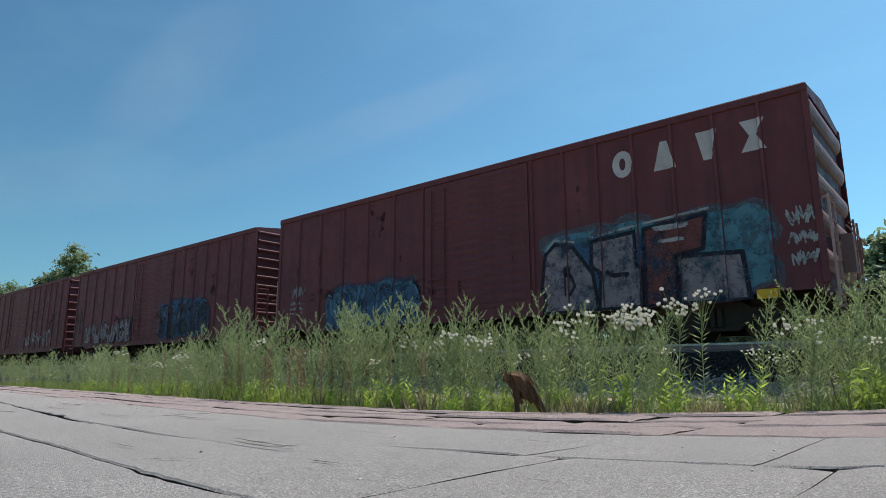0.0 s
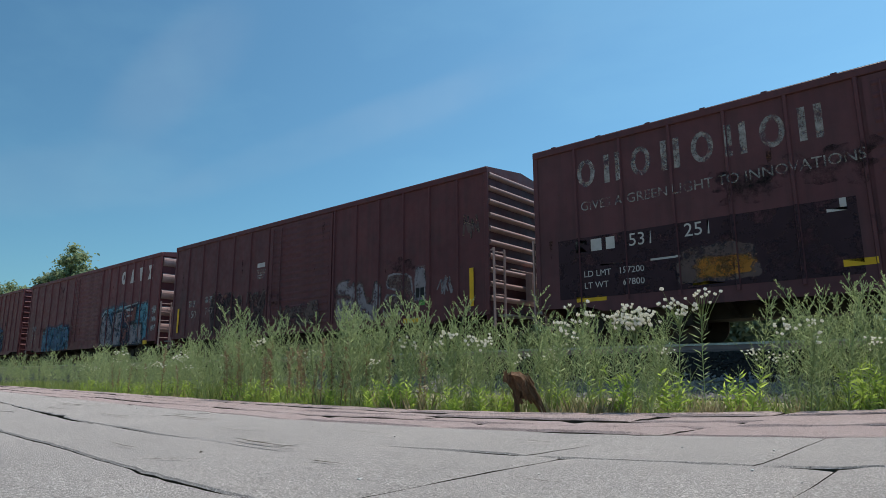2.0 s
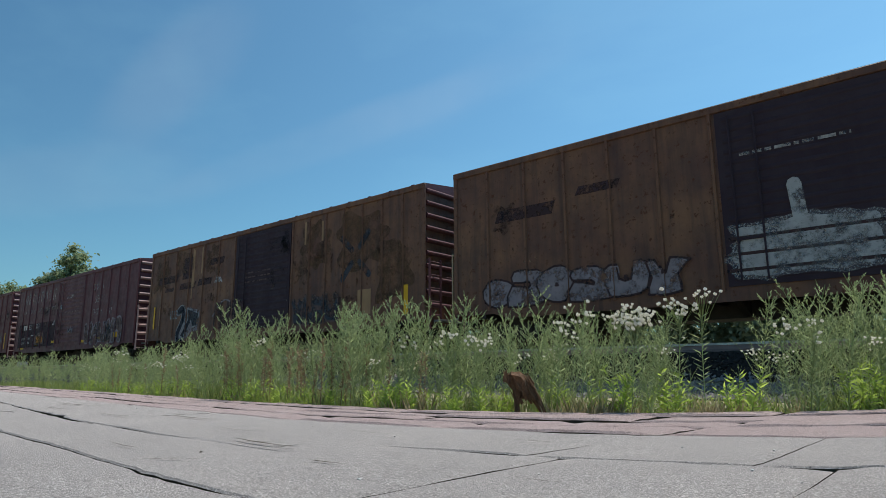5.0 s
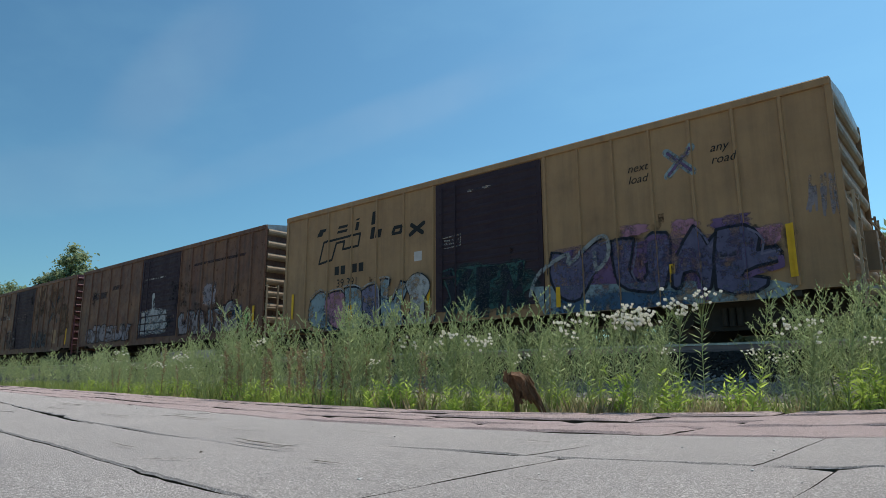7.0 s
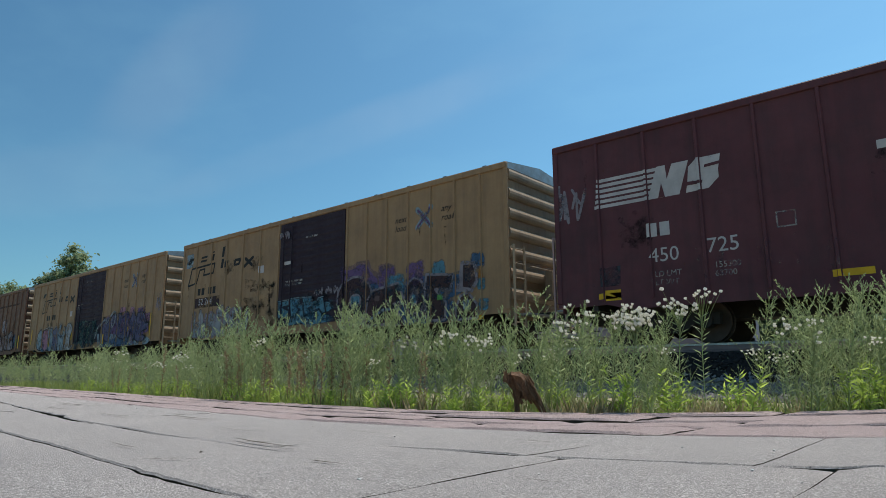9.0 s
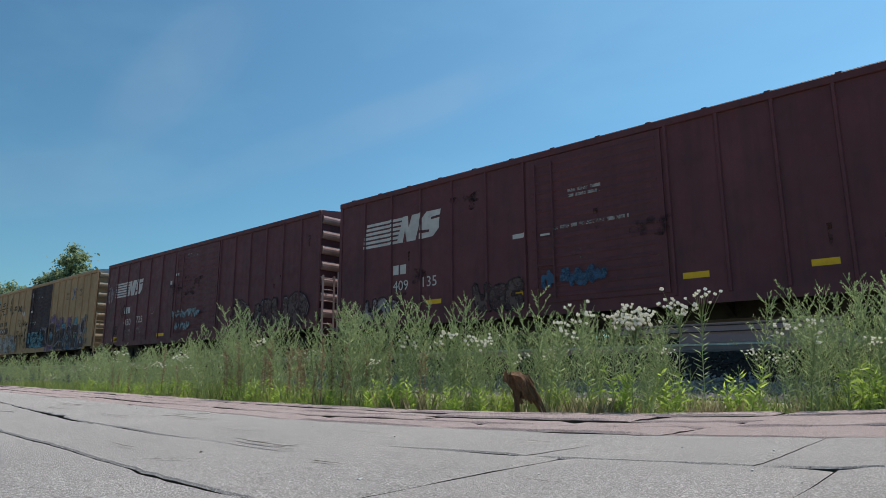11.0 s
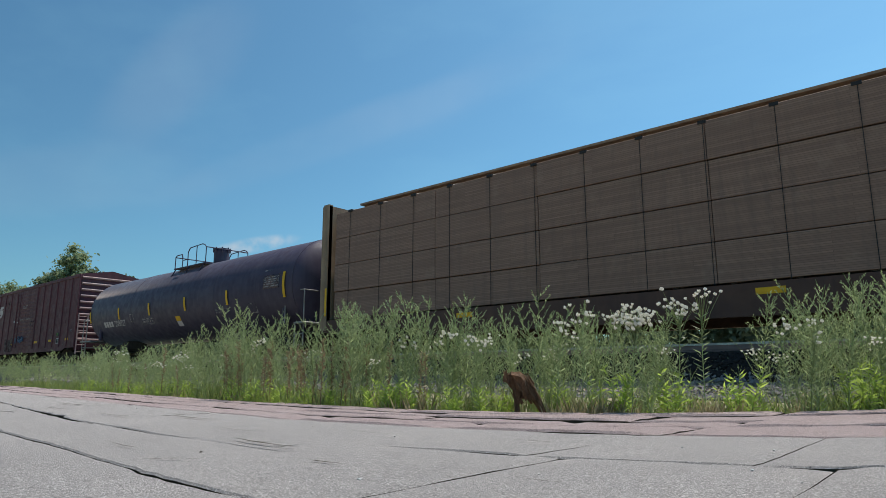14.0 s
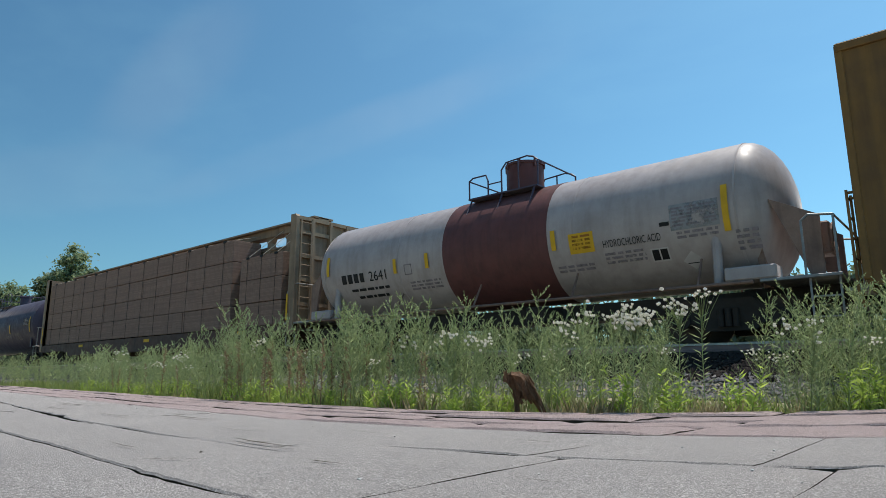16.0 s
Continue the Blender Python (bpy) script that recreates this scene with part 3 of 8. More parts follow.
def boxcar(label, half, paint, door=(-1.3, 1.95), door_paint=None, posts_l=5, posts_r=6, ribs=9, eave=4.52, sill=0.7, roof_paint=None, peak=0.2,
           post_w=0.085, post_d=0.045, roof_ribs=0, trim=None, end_paint=None, category="boxcar"):
    """A 50-foot boxcar: body, peaked roof, side posts, sliding door with ribs, ribbed ends, ladders, running gear."""
    car = thing("boxcar", label, category, "cars of the freight train", (0, MID, RAIL))
    end_paint = end_paint or paint
    bm = bmesh.new()
    box(bm, -half + 0.1, half - 0.1, -HALF, HALF, sill + 0.22, eave - 0.12)
    body = part("body", bm, paint, car)
    body.location = (0, 0, 0)
    bands = []
    # side sill and eave rail stand proud of the panels on both sides
    for s in (-1, 1):
        bm = bmesh.new()
        y0, y1 = sorted((s * (HALF - 0.02), s * (HALF + 0.003)))
        box(bm, -half + 1.6, half - 1.6, y0, y1, sill, sill + 0.26)
        prism(bm, [(-half, sill + 0.26), (-half, sill + 0.12), (-half + 1.2, sill + 0.12), (-half + 1.6, sill), (-half + 1.6, sill + 0.26)], "y", y0, y1)
        prism(bm, [(half, sill + 0.26), (half, sill + 0.12), (half - 1.2, sill + 0.12), (half - 1.6, sill), (half - 1.6, sill + 0.26)], "y", y0, y1)
        part("side_sill", bm, paint, car)
        bm = bmesh.new()
        y0, y1 = sorted((s * (HALF - 0.05), s * (HALF + 0.05)))
        box(bm, -half, half, y0, y1, eave - 0.15, eave, 0.012)
        part("eave_rail", bm, trim or paint, car)
    # roof
    bm = bmesh.new()
    prism(bm, [(-HALF - 0.03, eave - 0.13), (HALF + 0.03, eave - 0.13), (HALF + 0.03, eave + 0.01), (0, eave + peak), (-HALF - 0.03, eave + 0.01)], "x", -half + 0.02, half - 0.02)
    rib_xs = [-half + 2 * half * (i + 0.5) / roof_ribs for i in range(roof_ribs)]
    part("roof", bm, roof_paint or paint, car)
    bm = bmesh.new()
    prism(bm, [(-HALF - 0.045, eave - 0.02), (HALF + 0.045, eave - 0.02), (HALF + 0.045, eave + 0.025), (0, eave + peak + 0.025), (-HALF - 0.045, eave + 0.025)], "x", -0.05, 0.05)
    rib = mesh_of("roof_rib", bm, roof_paint or paint)
    for x in rib_xs:
        shared("roof_rib", rib, car, (x, 0, 0))
    bm = bmesh.new()
    box(bm, -half + 0.2, half - 0.2, -0.42, 0.42, sill - 0.22, sill + 0.2)
    for i in range(9):
        x = -half + 2.6 + i * (2 * half - 5.2) / 8
        prism(bm, [(-HALF + 0.1, sill + 0.2), (-0.4, sill - 0.2), (0.4, sill - 0.2), (HALF - 0.1, sill + 0.2)], "x", x - 0.06, x + 0.06)
    part("underframe", bm, M_UNDER, car)
    # posts
    bm = bmesh.new()
    w = post_w / 2
    prism(bm, [(-w, 0.0), (w, 0.0), (w * 0.6, -post_d), (-w * 0.6, -post_d)], "z", sill + 0.2, eave - 0.14)
    post_me = mesh_of("side_post", bm, paint)
    xs_post = [-half + (door[0] - 0.12 + half) * (i + 1) / (posts_l + 1) for i in range(posts_l)] + [door[0] - 0.1, door[1] + 0.1] + \
              [door[1] + 0.12 + (half - door[1] - 0.12) * (i + 1) / (posts_r + 1) for i in range(posts_r)]
    for x in xs_post:
        shared("side_post", post_me, car, (x, -HALF + 0.002, 0))
        shared("side_post", post_me, car, (x, HALF - 0.002, 0), turn=(0, 0, 180))
    for s in (-1, 1):
        bm = bmesh.new()
        box(bm, -0.06, 0.06, -0.03, 0.03, sill + 0.2, eave - 0.02, 0.015)
        me = mesh_of("corner_post", bm, paint)
        for t in (-1, 1):
            shared("corner_post", me, car, (s * (half - 0.05), t * HALF, 0))
    # sliding door, both sides
    d0, d1 = door
    for s in (-1, 1):
        bm = bmesh.new()
        y0, y1 = sorted((s * HALF, s * (HALF + 0.03)))
        box(bm, d0, d1, y0, y1, sill + 0.27, eave - 0.17)
        dr = part("door", bm, door_paint or paint, car)
        bm = bmesh.new()
        yo = s * (HALF + 0.03)
        prism(bm, [(yo, -0.05), (yo + s * 0.012, -0.02), (yo + s * 0.012, 0.02), (yo, 0.05)], "x", d0 + 0.12, d1 - 0.12)
        me = mesh_of("door_rib", bm, door_paint or paint)
        for i in range(15):
            shared("door_rib", me, dr, (0, 0, sill + 0.42 + i * (eave - sill - 0.75) / 14))
        bm = bmesh.new()
        rod(bm, (0, yo + s * 0.05, sill + 0.35), (0, yo + s * 0.05, eave - 0.3), 0.018, 6)
        me = mesh_of("lock_rod", bm, door_paint or paint)
        for x in (d0 + 0.25, d0 + 0.7):
            shared("lock_rod", me, dr, (x, 0, 0))
        bm = bmesh.new()
        box(bm, d0 + 0.25, d0 + 0.7, *sorted((yo + s * 0.03, yo + s * 0.06)), sill + 1.1, sill + 1.15)
        part("latch_bar", bm, door_paint or paint, dr)
    # ends: ribs, ladder, brake gear, crossover platform
    pitch = (eave - sill - 0.35) / ribs
    for s in (-1, 1):
        bm = bmesh.new()
        hgt = pitch * (0.21 if ribs > 8 else 0.29)
        arc = [(s * (half - 0.1 + 0.11 * math.sin(math.pi * k / 7)), -hgt * math.cos(math.pi * k / 7)) for k in range(8)]
        prism(bm, arc, "y", -HALF + 0.1, HALF - 0.1)
        rib_me = mesh_of("end_rib", bm, end_paint)
        for i in range(ribs):
            shared("end_rib", rib_me, car, (0, 0, sill + 0.4 + pitch * (i + 0.4)))
        bm = bmesh.new()
        x0, x1 = sorted((s * (half - 0.11), s * (half - 0.088)))
        prism(bm, [(-HALF + 0.02, sill), (HALF - 0.02, sill), (HALF - 0.02, eave - 0.02), (0, eave + peak - 0.02), (-HALF + 0.02, eave - 0.02)], "x", x0, x1)
        part("end_wall", bm, paint, car)
        ladder_on_end(car, s * (half + 0.02), -HALF + 0.06, -HALF + 0.5, sill - 0.2, sill + 1.75, 6, end_paint)
        ladder_on_end(car, s * (half + 0.02), HALF - 0.5, HALF - 0.06, sill - 0.2, sill + 1.75, 6, end_paint)
        bm = bmesh.new()
        x0, x1 = sorted((s * half, s * (half + 0.32)))
        box(bm, x0, x1, -1.2, 1.2, sill + 0.08, sill + 0.13)
        part("crossover_platform", bm, M_GALV, car)
        bm = bmesh.new()
        xx = s * (half + 0.26)
        tube(bm, [(xx, -HALF + 0.55, sill + 1.25), (xx, HALF - 0.1, sill + 1.25)], 0.016)
        rod(bm, (s * half, 0.35, sill + 1.0), (xx, 0.35, sill + 1.0), 0.035, 8)
        for k in range(10):
            a, b = k * 0.628, (k + 1) * 0.628
            rod(bm, (xx, 0.35 + 0.26 * math.cos(a), sill + 1.0 + 0.26 * math.sin(a)), (xx, 0.35 + 0.26 * math.cos(b), sill + 1.0 + 0.26 * math.sin(b)), 0.016, 5)
        for k in range(4):
            a = k * 1.57
            rod(bm, (xx, 0.35, sill + 1.0), (xx, 0.35 + 0.26 * math.cos(a), sill + 1.0 + 0.26 * math.sin(a)), 0.012, 5)
        box(bm, *sorted((s * half, s * (half + 0.2))), 0.05, 0.32, sill + 0.55, sill + 1.3)
        part("brake_wheel", bm, end_paint, car)
    bm = bmesh.new()
    box(bm, -half, half, -0.28, 0.28, sill - 0.12, sill + 0.2)
    part("underframe", bm, M_UNDER, car)
    bm = bmesh.new()
    box(bm, -0.06, 0.06, -HALF + 0.03, HALF - 0.03, sill + 0.02, sill + 0.21)
    me = mesh_of("cross_bearer", bm, M_UNDER)
    for i in range(9):
        shared("cross_bearer", me, car, (-half + 2 * half * (i + 0.5) / 9, 0, 0))
    bm = bmesh.new()
    rod(bm, (-0.9, -0.6, sill - 0.1), (0.2, -0.6, sill - 0.1), 0.2, 12)
    part("air_tank", bm, M_UNDER, car)
    running_gear(car, half, 2.1)
    # strips of depth for paint, from end to end
    cuts = []
    for x in xs_post:
        cuts.append((x - w * 0.6, x + w * 0.6, HALF + post_d - 0.002))
    cuts.append((d0, d1, HALF + 0.056))
    cuts.sort()
    bands, at = [], -half
    for a, b, d in cuts:
        if a > at:
            bands.append((at, a, HALF))
        bands.append((max(a, at), b, d))
        at = b
    bands.append((at, half, HALF))
    return car, Side(car, bands, low=sill + 0.01)


def revolve_tank(bm, x0, x1, radius, zc, head=0.75, seg=48):
    """A tank shell lying along x with dished heads."""
    prof = []
    for i in range(9):
        a = math.pi / 2 * i / 8
        prof.append((x0 + head - head * math.cos(a), radius * math.sin(a)))
    prof += [(x0 + x1 - x, r) for x, r in reversed(prof)]
    rings = []
    for x, r in prof:
        if r < 1e-4:
            rings.append([bm.verts.new((x, 0, zc))])
        else:
            rings.append([bm.verts.new((x, r * math.sin(2 * math.pi * k / seg), zc + r * math.cos(2 * math.pi * k / seg))) for k in range(seg)])
    for a, b in zip(rings, rings[1:]):
        for k in range(seg):
            j = (k + 1) % seg
            if len(a) == 1:
                bm.faces.new((a[0], b[k], b[j]))
            elif len(b) == 1:
                bm.faces.new((a[k], a[j], b[0]))
            else:
                bm.faces.new((a[k], a[j], b[j], b[k]))


def ring_band(bm, x0, x1, r, zc, seg=48):
    a = [[bm.verts.new((x, rr * math.sin(2 * math.pi * k / seg), zc + rr * math.cos(2 * math.pi * k / seg))) for k in range(seg)] for x, rr in ((x0, r - 0.03), (x0, r), (x1, r), (x1, r - 0.03))]
    for p, q in zip(a, a[1:]):
        for k in range(seg):
            j = (k + 1) % seg
            bm.faces.new((p[k], p[j], q[j], q[k]))


def tank_car(label, half, paint, radius=1.5, zc=2.6, hatch=0.0, dome_h=0.55, dome_r=0.42, rail_span=(-1.4, 1.7), band=None, fit_paint=None, dome_paint=None, rail_paint=None, saddle_paint=None, reach=0.0, loop=1.0, head=0.55, shell=None):
    car = thing("tank_car", label, "tank car", "cars of the freight train", (0, MID, RAIL))
    fit_paint = fit_paint or paint
    t0, t1 = shell or (-half + 0.55, half - 0.55)
    bm = bmesh.new()
    revolve_tank(bm, t0, t1, radius, zc, head)
    part("tank", bm, paint, car, smooth=True)
    bm = bmesh.new()
    ring_band(bm, -0.02, 0.02, radius + 0.006, zc)
    me = mesh_of("weld_seam", bm, paint, True)
    for x in (t0 + head, t0 * 0.4, t1 * 0.4, t1 - head):
        shared("weld_seam", me, car, (x, 0, 0))
    if band:
        bm = bmesh.new()
        ring_band(bm, band[0], band[1], radius + 0.008, zc)
        part("painted_band", bm, M_TANK_RED, car, "dull red band round the tank", smooth=True)
    top = zc + radius
    bm = bmesh.new()
    rod(bm, (hatch, 0, top - 0.12), (hatch, 0, top + dome_h), dome_r, 26)
    rod(bm, (hatch, 0, top + dome_h), (hatch, 0, top + dome_h + 0.06), dome_r + 0.03, 26)
    for k in range(8):
        a = k * 0.785 + 0.3
        rod(bm, (hatch + (dome_r + 0.02) * math.cos(a), (dome_r + 0.02) * math.sin(a), top + dome_h - 0.1), (hatch + (dome_r + 0.02) * math.cos(a), (dome_r + 0.02) * math.sin(a), top + dome_h + 0.1), 0.03, 6)
    part("manway_dome", bm, dome_paint or fit_paint, car, smooth=True)
    # walkway and handrails round the fittings
    a, b = hatch + rail_span[0], hatch + rail_span[1]
    bm = bmesh.new()
    box(bm, a, b, -1.0, -0.55, top - 0.16, top - 0.12)
    box(bm, a, b, 0.55, 1.0, top - 0.16, top - 0.12)
    for x in (a + 0.1, (a + b) / 2, b - 0.1):
        for s in (-1, 1):
            rod(bm, (x, s * 0.95, top - 0.14), (x, s * 1.2, top - 0.62), 0.025, 6)
    part("walkway", bm, rail_paint or fit_paint, car)
    bm = bmesh.new()
    zt = top + 0.52
    for s in (-1, 1):
        y = s * 0.95
        tube(bm, [(a, y, top - 0.12), (a, y, zt - 0.15), (a + 0.12, y, zt - 0.08), (a + 0.55, y, zt - 0.08), (a + 0.62, y, zt - 0.25), (a + 0.62, y, top - 0.12)], 0.022)
        tube(bm, [(a + 1.05, y, top - 0.12), (a + 1.05, y, zt - 0.05), (a + 1.2, y, zt + 0.12), (b - 0.3, y, zt + 0.16), (b - 0.12, y, zt + 0.1), (b, y, zt), (b, y, top - 0.12)], 0.022)
        rod(bm, ((a + b) / 2 + 0.5, y, top - 0.12), ((a + b) / 2 + 0.5, y, zt + 0.14), 0.02, 6)
        rod(bm, (a + 0.62, y, zt - 0.35), (a + 1.05, y, zt - 0.35), 0.018, 6)
    tube(bm, [(a, -0.95, zt - 0.15), (a, 0.95, zt - 0.15)], 0.022)
    tube(bm, [(b, -0.95, zt), (b, 0.95, zt)], 0.022)
    part("handrail", bm, rail_paint or fit_paint, car)
    # saddles, end stub sills with platforms and rails
    for s in (-1, 1):
        th = t1 if s > 0 else -t0
        bm = bmesh.new()
        x0, x1 = sorted((s * (th - 0.62), s * (th - 0.5)))
        prism(bm, [(-1.0, zc - 0.15), (-1.2, zc - 0.6), (-0.75, 1.0), (0.75, 1.0), (1.2, zc - 0.6), (1.0, zc - 0.15)], "x", x0, x1)
        out = 0.5 if s > 0 else 0.2
        for y in (-1.15, 1.15) if reach else ():
            prism(bm, [(s * (th - 0.3), zc), (s * (th + out), zc - 0.42), (s * (th + out), 1.05), (s * (th + out - 0.2), 1.05)], "y", y - 0.04, y + 0.04)
        part("saddle", bm, saddle_paint or fit_paint, car)
        bm = bmesh.new()
        rod(bm, (0, -1.32, 1.05), (0, -1.28, zc - 0.55), 0.09, 10)
        me = mesh_of("tank_leg", bm, fit_paint)
        shared("tank_leg", me, car, (s * (th - 1.25), 0, 0))
        shared("tank_leg", me, car, (s * (th - 1.25), 0, 0), turn=(0, 0, 180))
        bm = bmesh.new()
        x0, x1 = sorted((s * (half - 1.9), s * half))
        box(bm, x0, x1, -0.3, 0.3, 0.72, 1.05, 0.02)
        x0, x1 = sorted((s * (th - 0.5), s * half))
        part("end_sill", bm, M_UNDER, car)
        bm = bmesh.new()
        box(bm, x0, x1, -1.5, 1.5, 1.02, 1.08, 0.01)
        part("end_platform", bm, M_GALV, car)
        if reach:
            bm = bmesh.new()
            x0, x1 = sorted((s * (th - 1.1), s * (th - 0.2)))
            box(bm, x0, x1, -1.5, -1.05, 1.08, 1.34, 0.03)
            part("equipment_box", bm, fit_paint, car)
        if reach and s > 0:
            bm = bmesh.new()
            ring = [(th + 0.62, -0.7 + 0.28 * math.cos(k * 0.4488), 1.8 + 0.28 * math.sin(k * 0.4488)) for k in range(15)]
            tube(bm, ring, 0.018)
            for k in (0, 4, 9):
                rod(bm, (th + 0.62, -0.7, 1.8), ring[k], 0.014, 5)
            box(bm, th + 0.35, th + 0.6, -0.95, -0.45, 1.5, 2.1, 0.03)
            part("brake_wheel", bm, saddle_paint, car)
        bm = bmesh.new()
        xx = s * (half - 0.06)
        span = loop if s > 0 else 0.45
        for t in (-1, 1):
            y = t * 1.4
            tube(bm, [(xx - s * span, y, 1.08), (xx - s * span, y, 2.05), (xx - s * (span - 0.12), y, 2.15), (xx, y, 2.1), (xx, y, 1.08)], 0.022)
            rod(bm, (xx, y, 0.3), (xx, y, 1.08), 0.02, 6)
            rod(bm, (xx - s * 0.45, y, 0.3), (xx - s * 0.45, y, 1.08), 0.02, 6)
            for z in (0.35, 0.7):
                rod(bm, (xx, y, z), (xx - s * 0.45, y, z), 0.018, 6)
        tube(bm, [(xx, -1.4, 2.1), (xx, 1.4, 2.1)], 0.02)
        part("end_rail", bm, M_GALV, car)
    bm = bmesh.new()
    if reach:
        box(bm, -half + 0.8, half - 0.8, -0.34, 0.34, 0.6, 1.0)
    for x in (-half * 0.45, half * 0.2) if reach else (-half * 0.5,):
        box(bm, x - 0.25, x + 0.25, -1.2, -0.3, 0.55, 0.95, 0.04)
    part("centre_sill", bm, M_UNDER, car)
    # side running pipe and its brackets
    bm = bmesh.new()
    for s in (-1, 1) if reach else ():
        rod(bm, (-half + 1.4, s * 1.5, 1.04), (half - 1.4, s * 1.5, 1.04), 0.035, 8)
        for i in range(5):
            x = -half + 2.4 + i * (2 * half - 4.8) / 4
            rod(bm, (x, s * 1.5, 1.04), (x, s * 1.15, 1.62), 0.025, 6)
    if reach:
        part("side_pipe", bm, saddle_paint or fit_paint, car)
    bm = bmesh.new()
    rod(bm, (hatch, 0, 0.75), (hatch, 0, zc - radius + 0.1), 0.2, 12)
    part("outlet_valve", bm, M_UNDER, car)
    bm = bmesh.new()
    rod(bm, (hatch - 3.2, 0.2, 1.0), (hatch - 2.0, 0.2, 1.0), 0.22, 12)
    part("air_tank", bm, M_UNDER, car)
    running_gear(car, half, 2.0)
    return car, Side(car, None, radius, zc)


def lumber_material():
    n = Nodes("wrapped_sawn_lumber")
    src = n.shifted()
    rows = n.t.nodes.new("ShaderNodeTexBrick")
    rows.inputs["Scale"].default_value = 1.0
    for k, v in (("Mortar Size", 0.0035), ("Brick Width", 2.5), ("Row Height", 0.041), ("Bias", 0.0)):
        rows.inputs[k].default_value = v
    rows.inputs["Color1"].default_value = (0.3, 0.19, 0.145, 1)
    rows.inputs["Color2"].default_value = (0.215, 0.132, 0.1, 1)
    rows.inputs["Mortar"].default_value = (0.13, 0.082, 0.064, 1)
    swap = n.t.nodes.new("ShaderNodeSeparateXYZ")
    join = n.t.nodes.new("ShaderNodeCombineXYZ")
    n.link(src, swap.inputs[0])
    n.link(swap.outputs["X"], join.inputs["X"])
    n.link(swap.outputs["Z"], join.inputs["Y"])
    n.link(join.outputs[0], rows.inputs["Vector"])
    big = n.ramp(n.noise(0.6, 4, 0.5, src), 0.35, 0.7)
    c = n.mix(n.times(big, 0.4), rows.outputs["Color"], (0.19, 0.118, 0.092))
    grain = n.noise(3.0, 6, 0.6, n.scaled((1.5, 8, 40), src))
    n.color(n.mix(n.times(n.ramp(grain, 0.4, 0.75), 0.45), c, (0.15, 0.09, 0.07)))
    runs = n.ramp(n.noise(1.0, 6, 0.6, n.scaled((7.0, 7.0, 0.5))), 0.5, 0.75)
    c = n.mix(n.times(runs, 0.5), n.mix(n.times(n.ramp(grain, 0.4, 0.75), 0.45), c, (0.15, 0.09, 0.07)), (0.13, 0.09, 0.075))
    n.color(n.mix(n.ramp(n.noise(2.2, 7, 0.65), 0.55, 0.75, 0.0, 0.5), c, (0.3, 0.21, 0.165)))
    n.rough(0.8)
    n.bump(rows.outputs["Fac"], 0.2, 0.003)
    return n.mat


M_LUMBER = lumber_material()
M_BATTEN = raw("dunnage_wood", (0.06, 0.045, 0.035), (0.1, 0.075, 0.055), 4, 0.9)
M_STRAP = plain_paint("dark_strap", (0.03, 0.03, 0.032))
M_STRAP_LIGHT = plain_paint("pale_strap", (0.5, 0.46, 0.38))


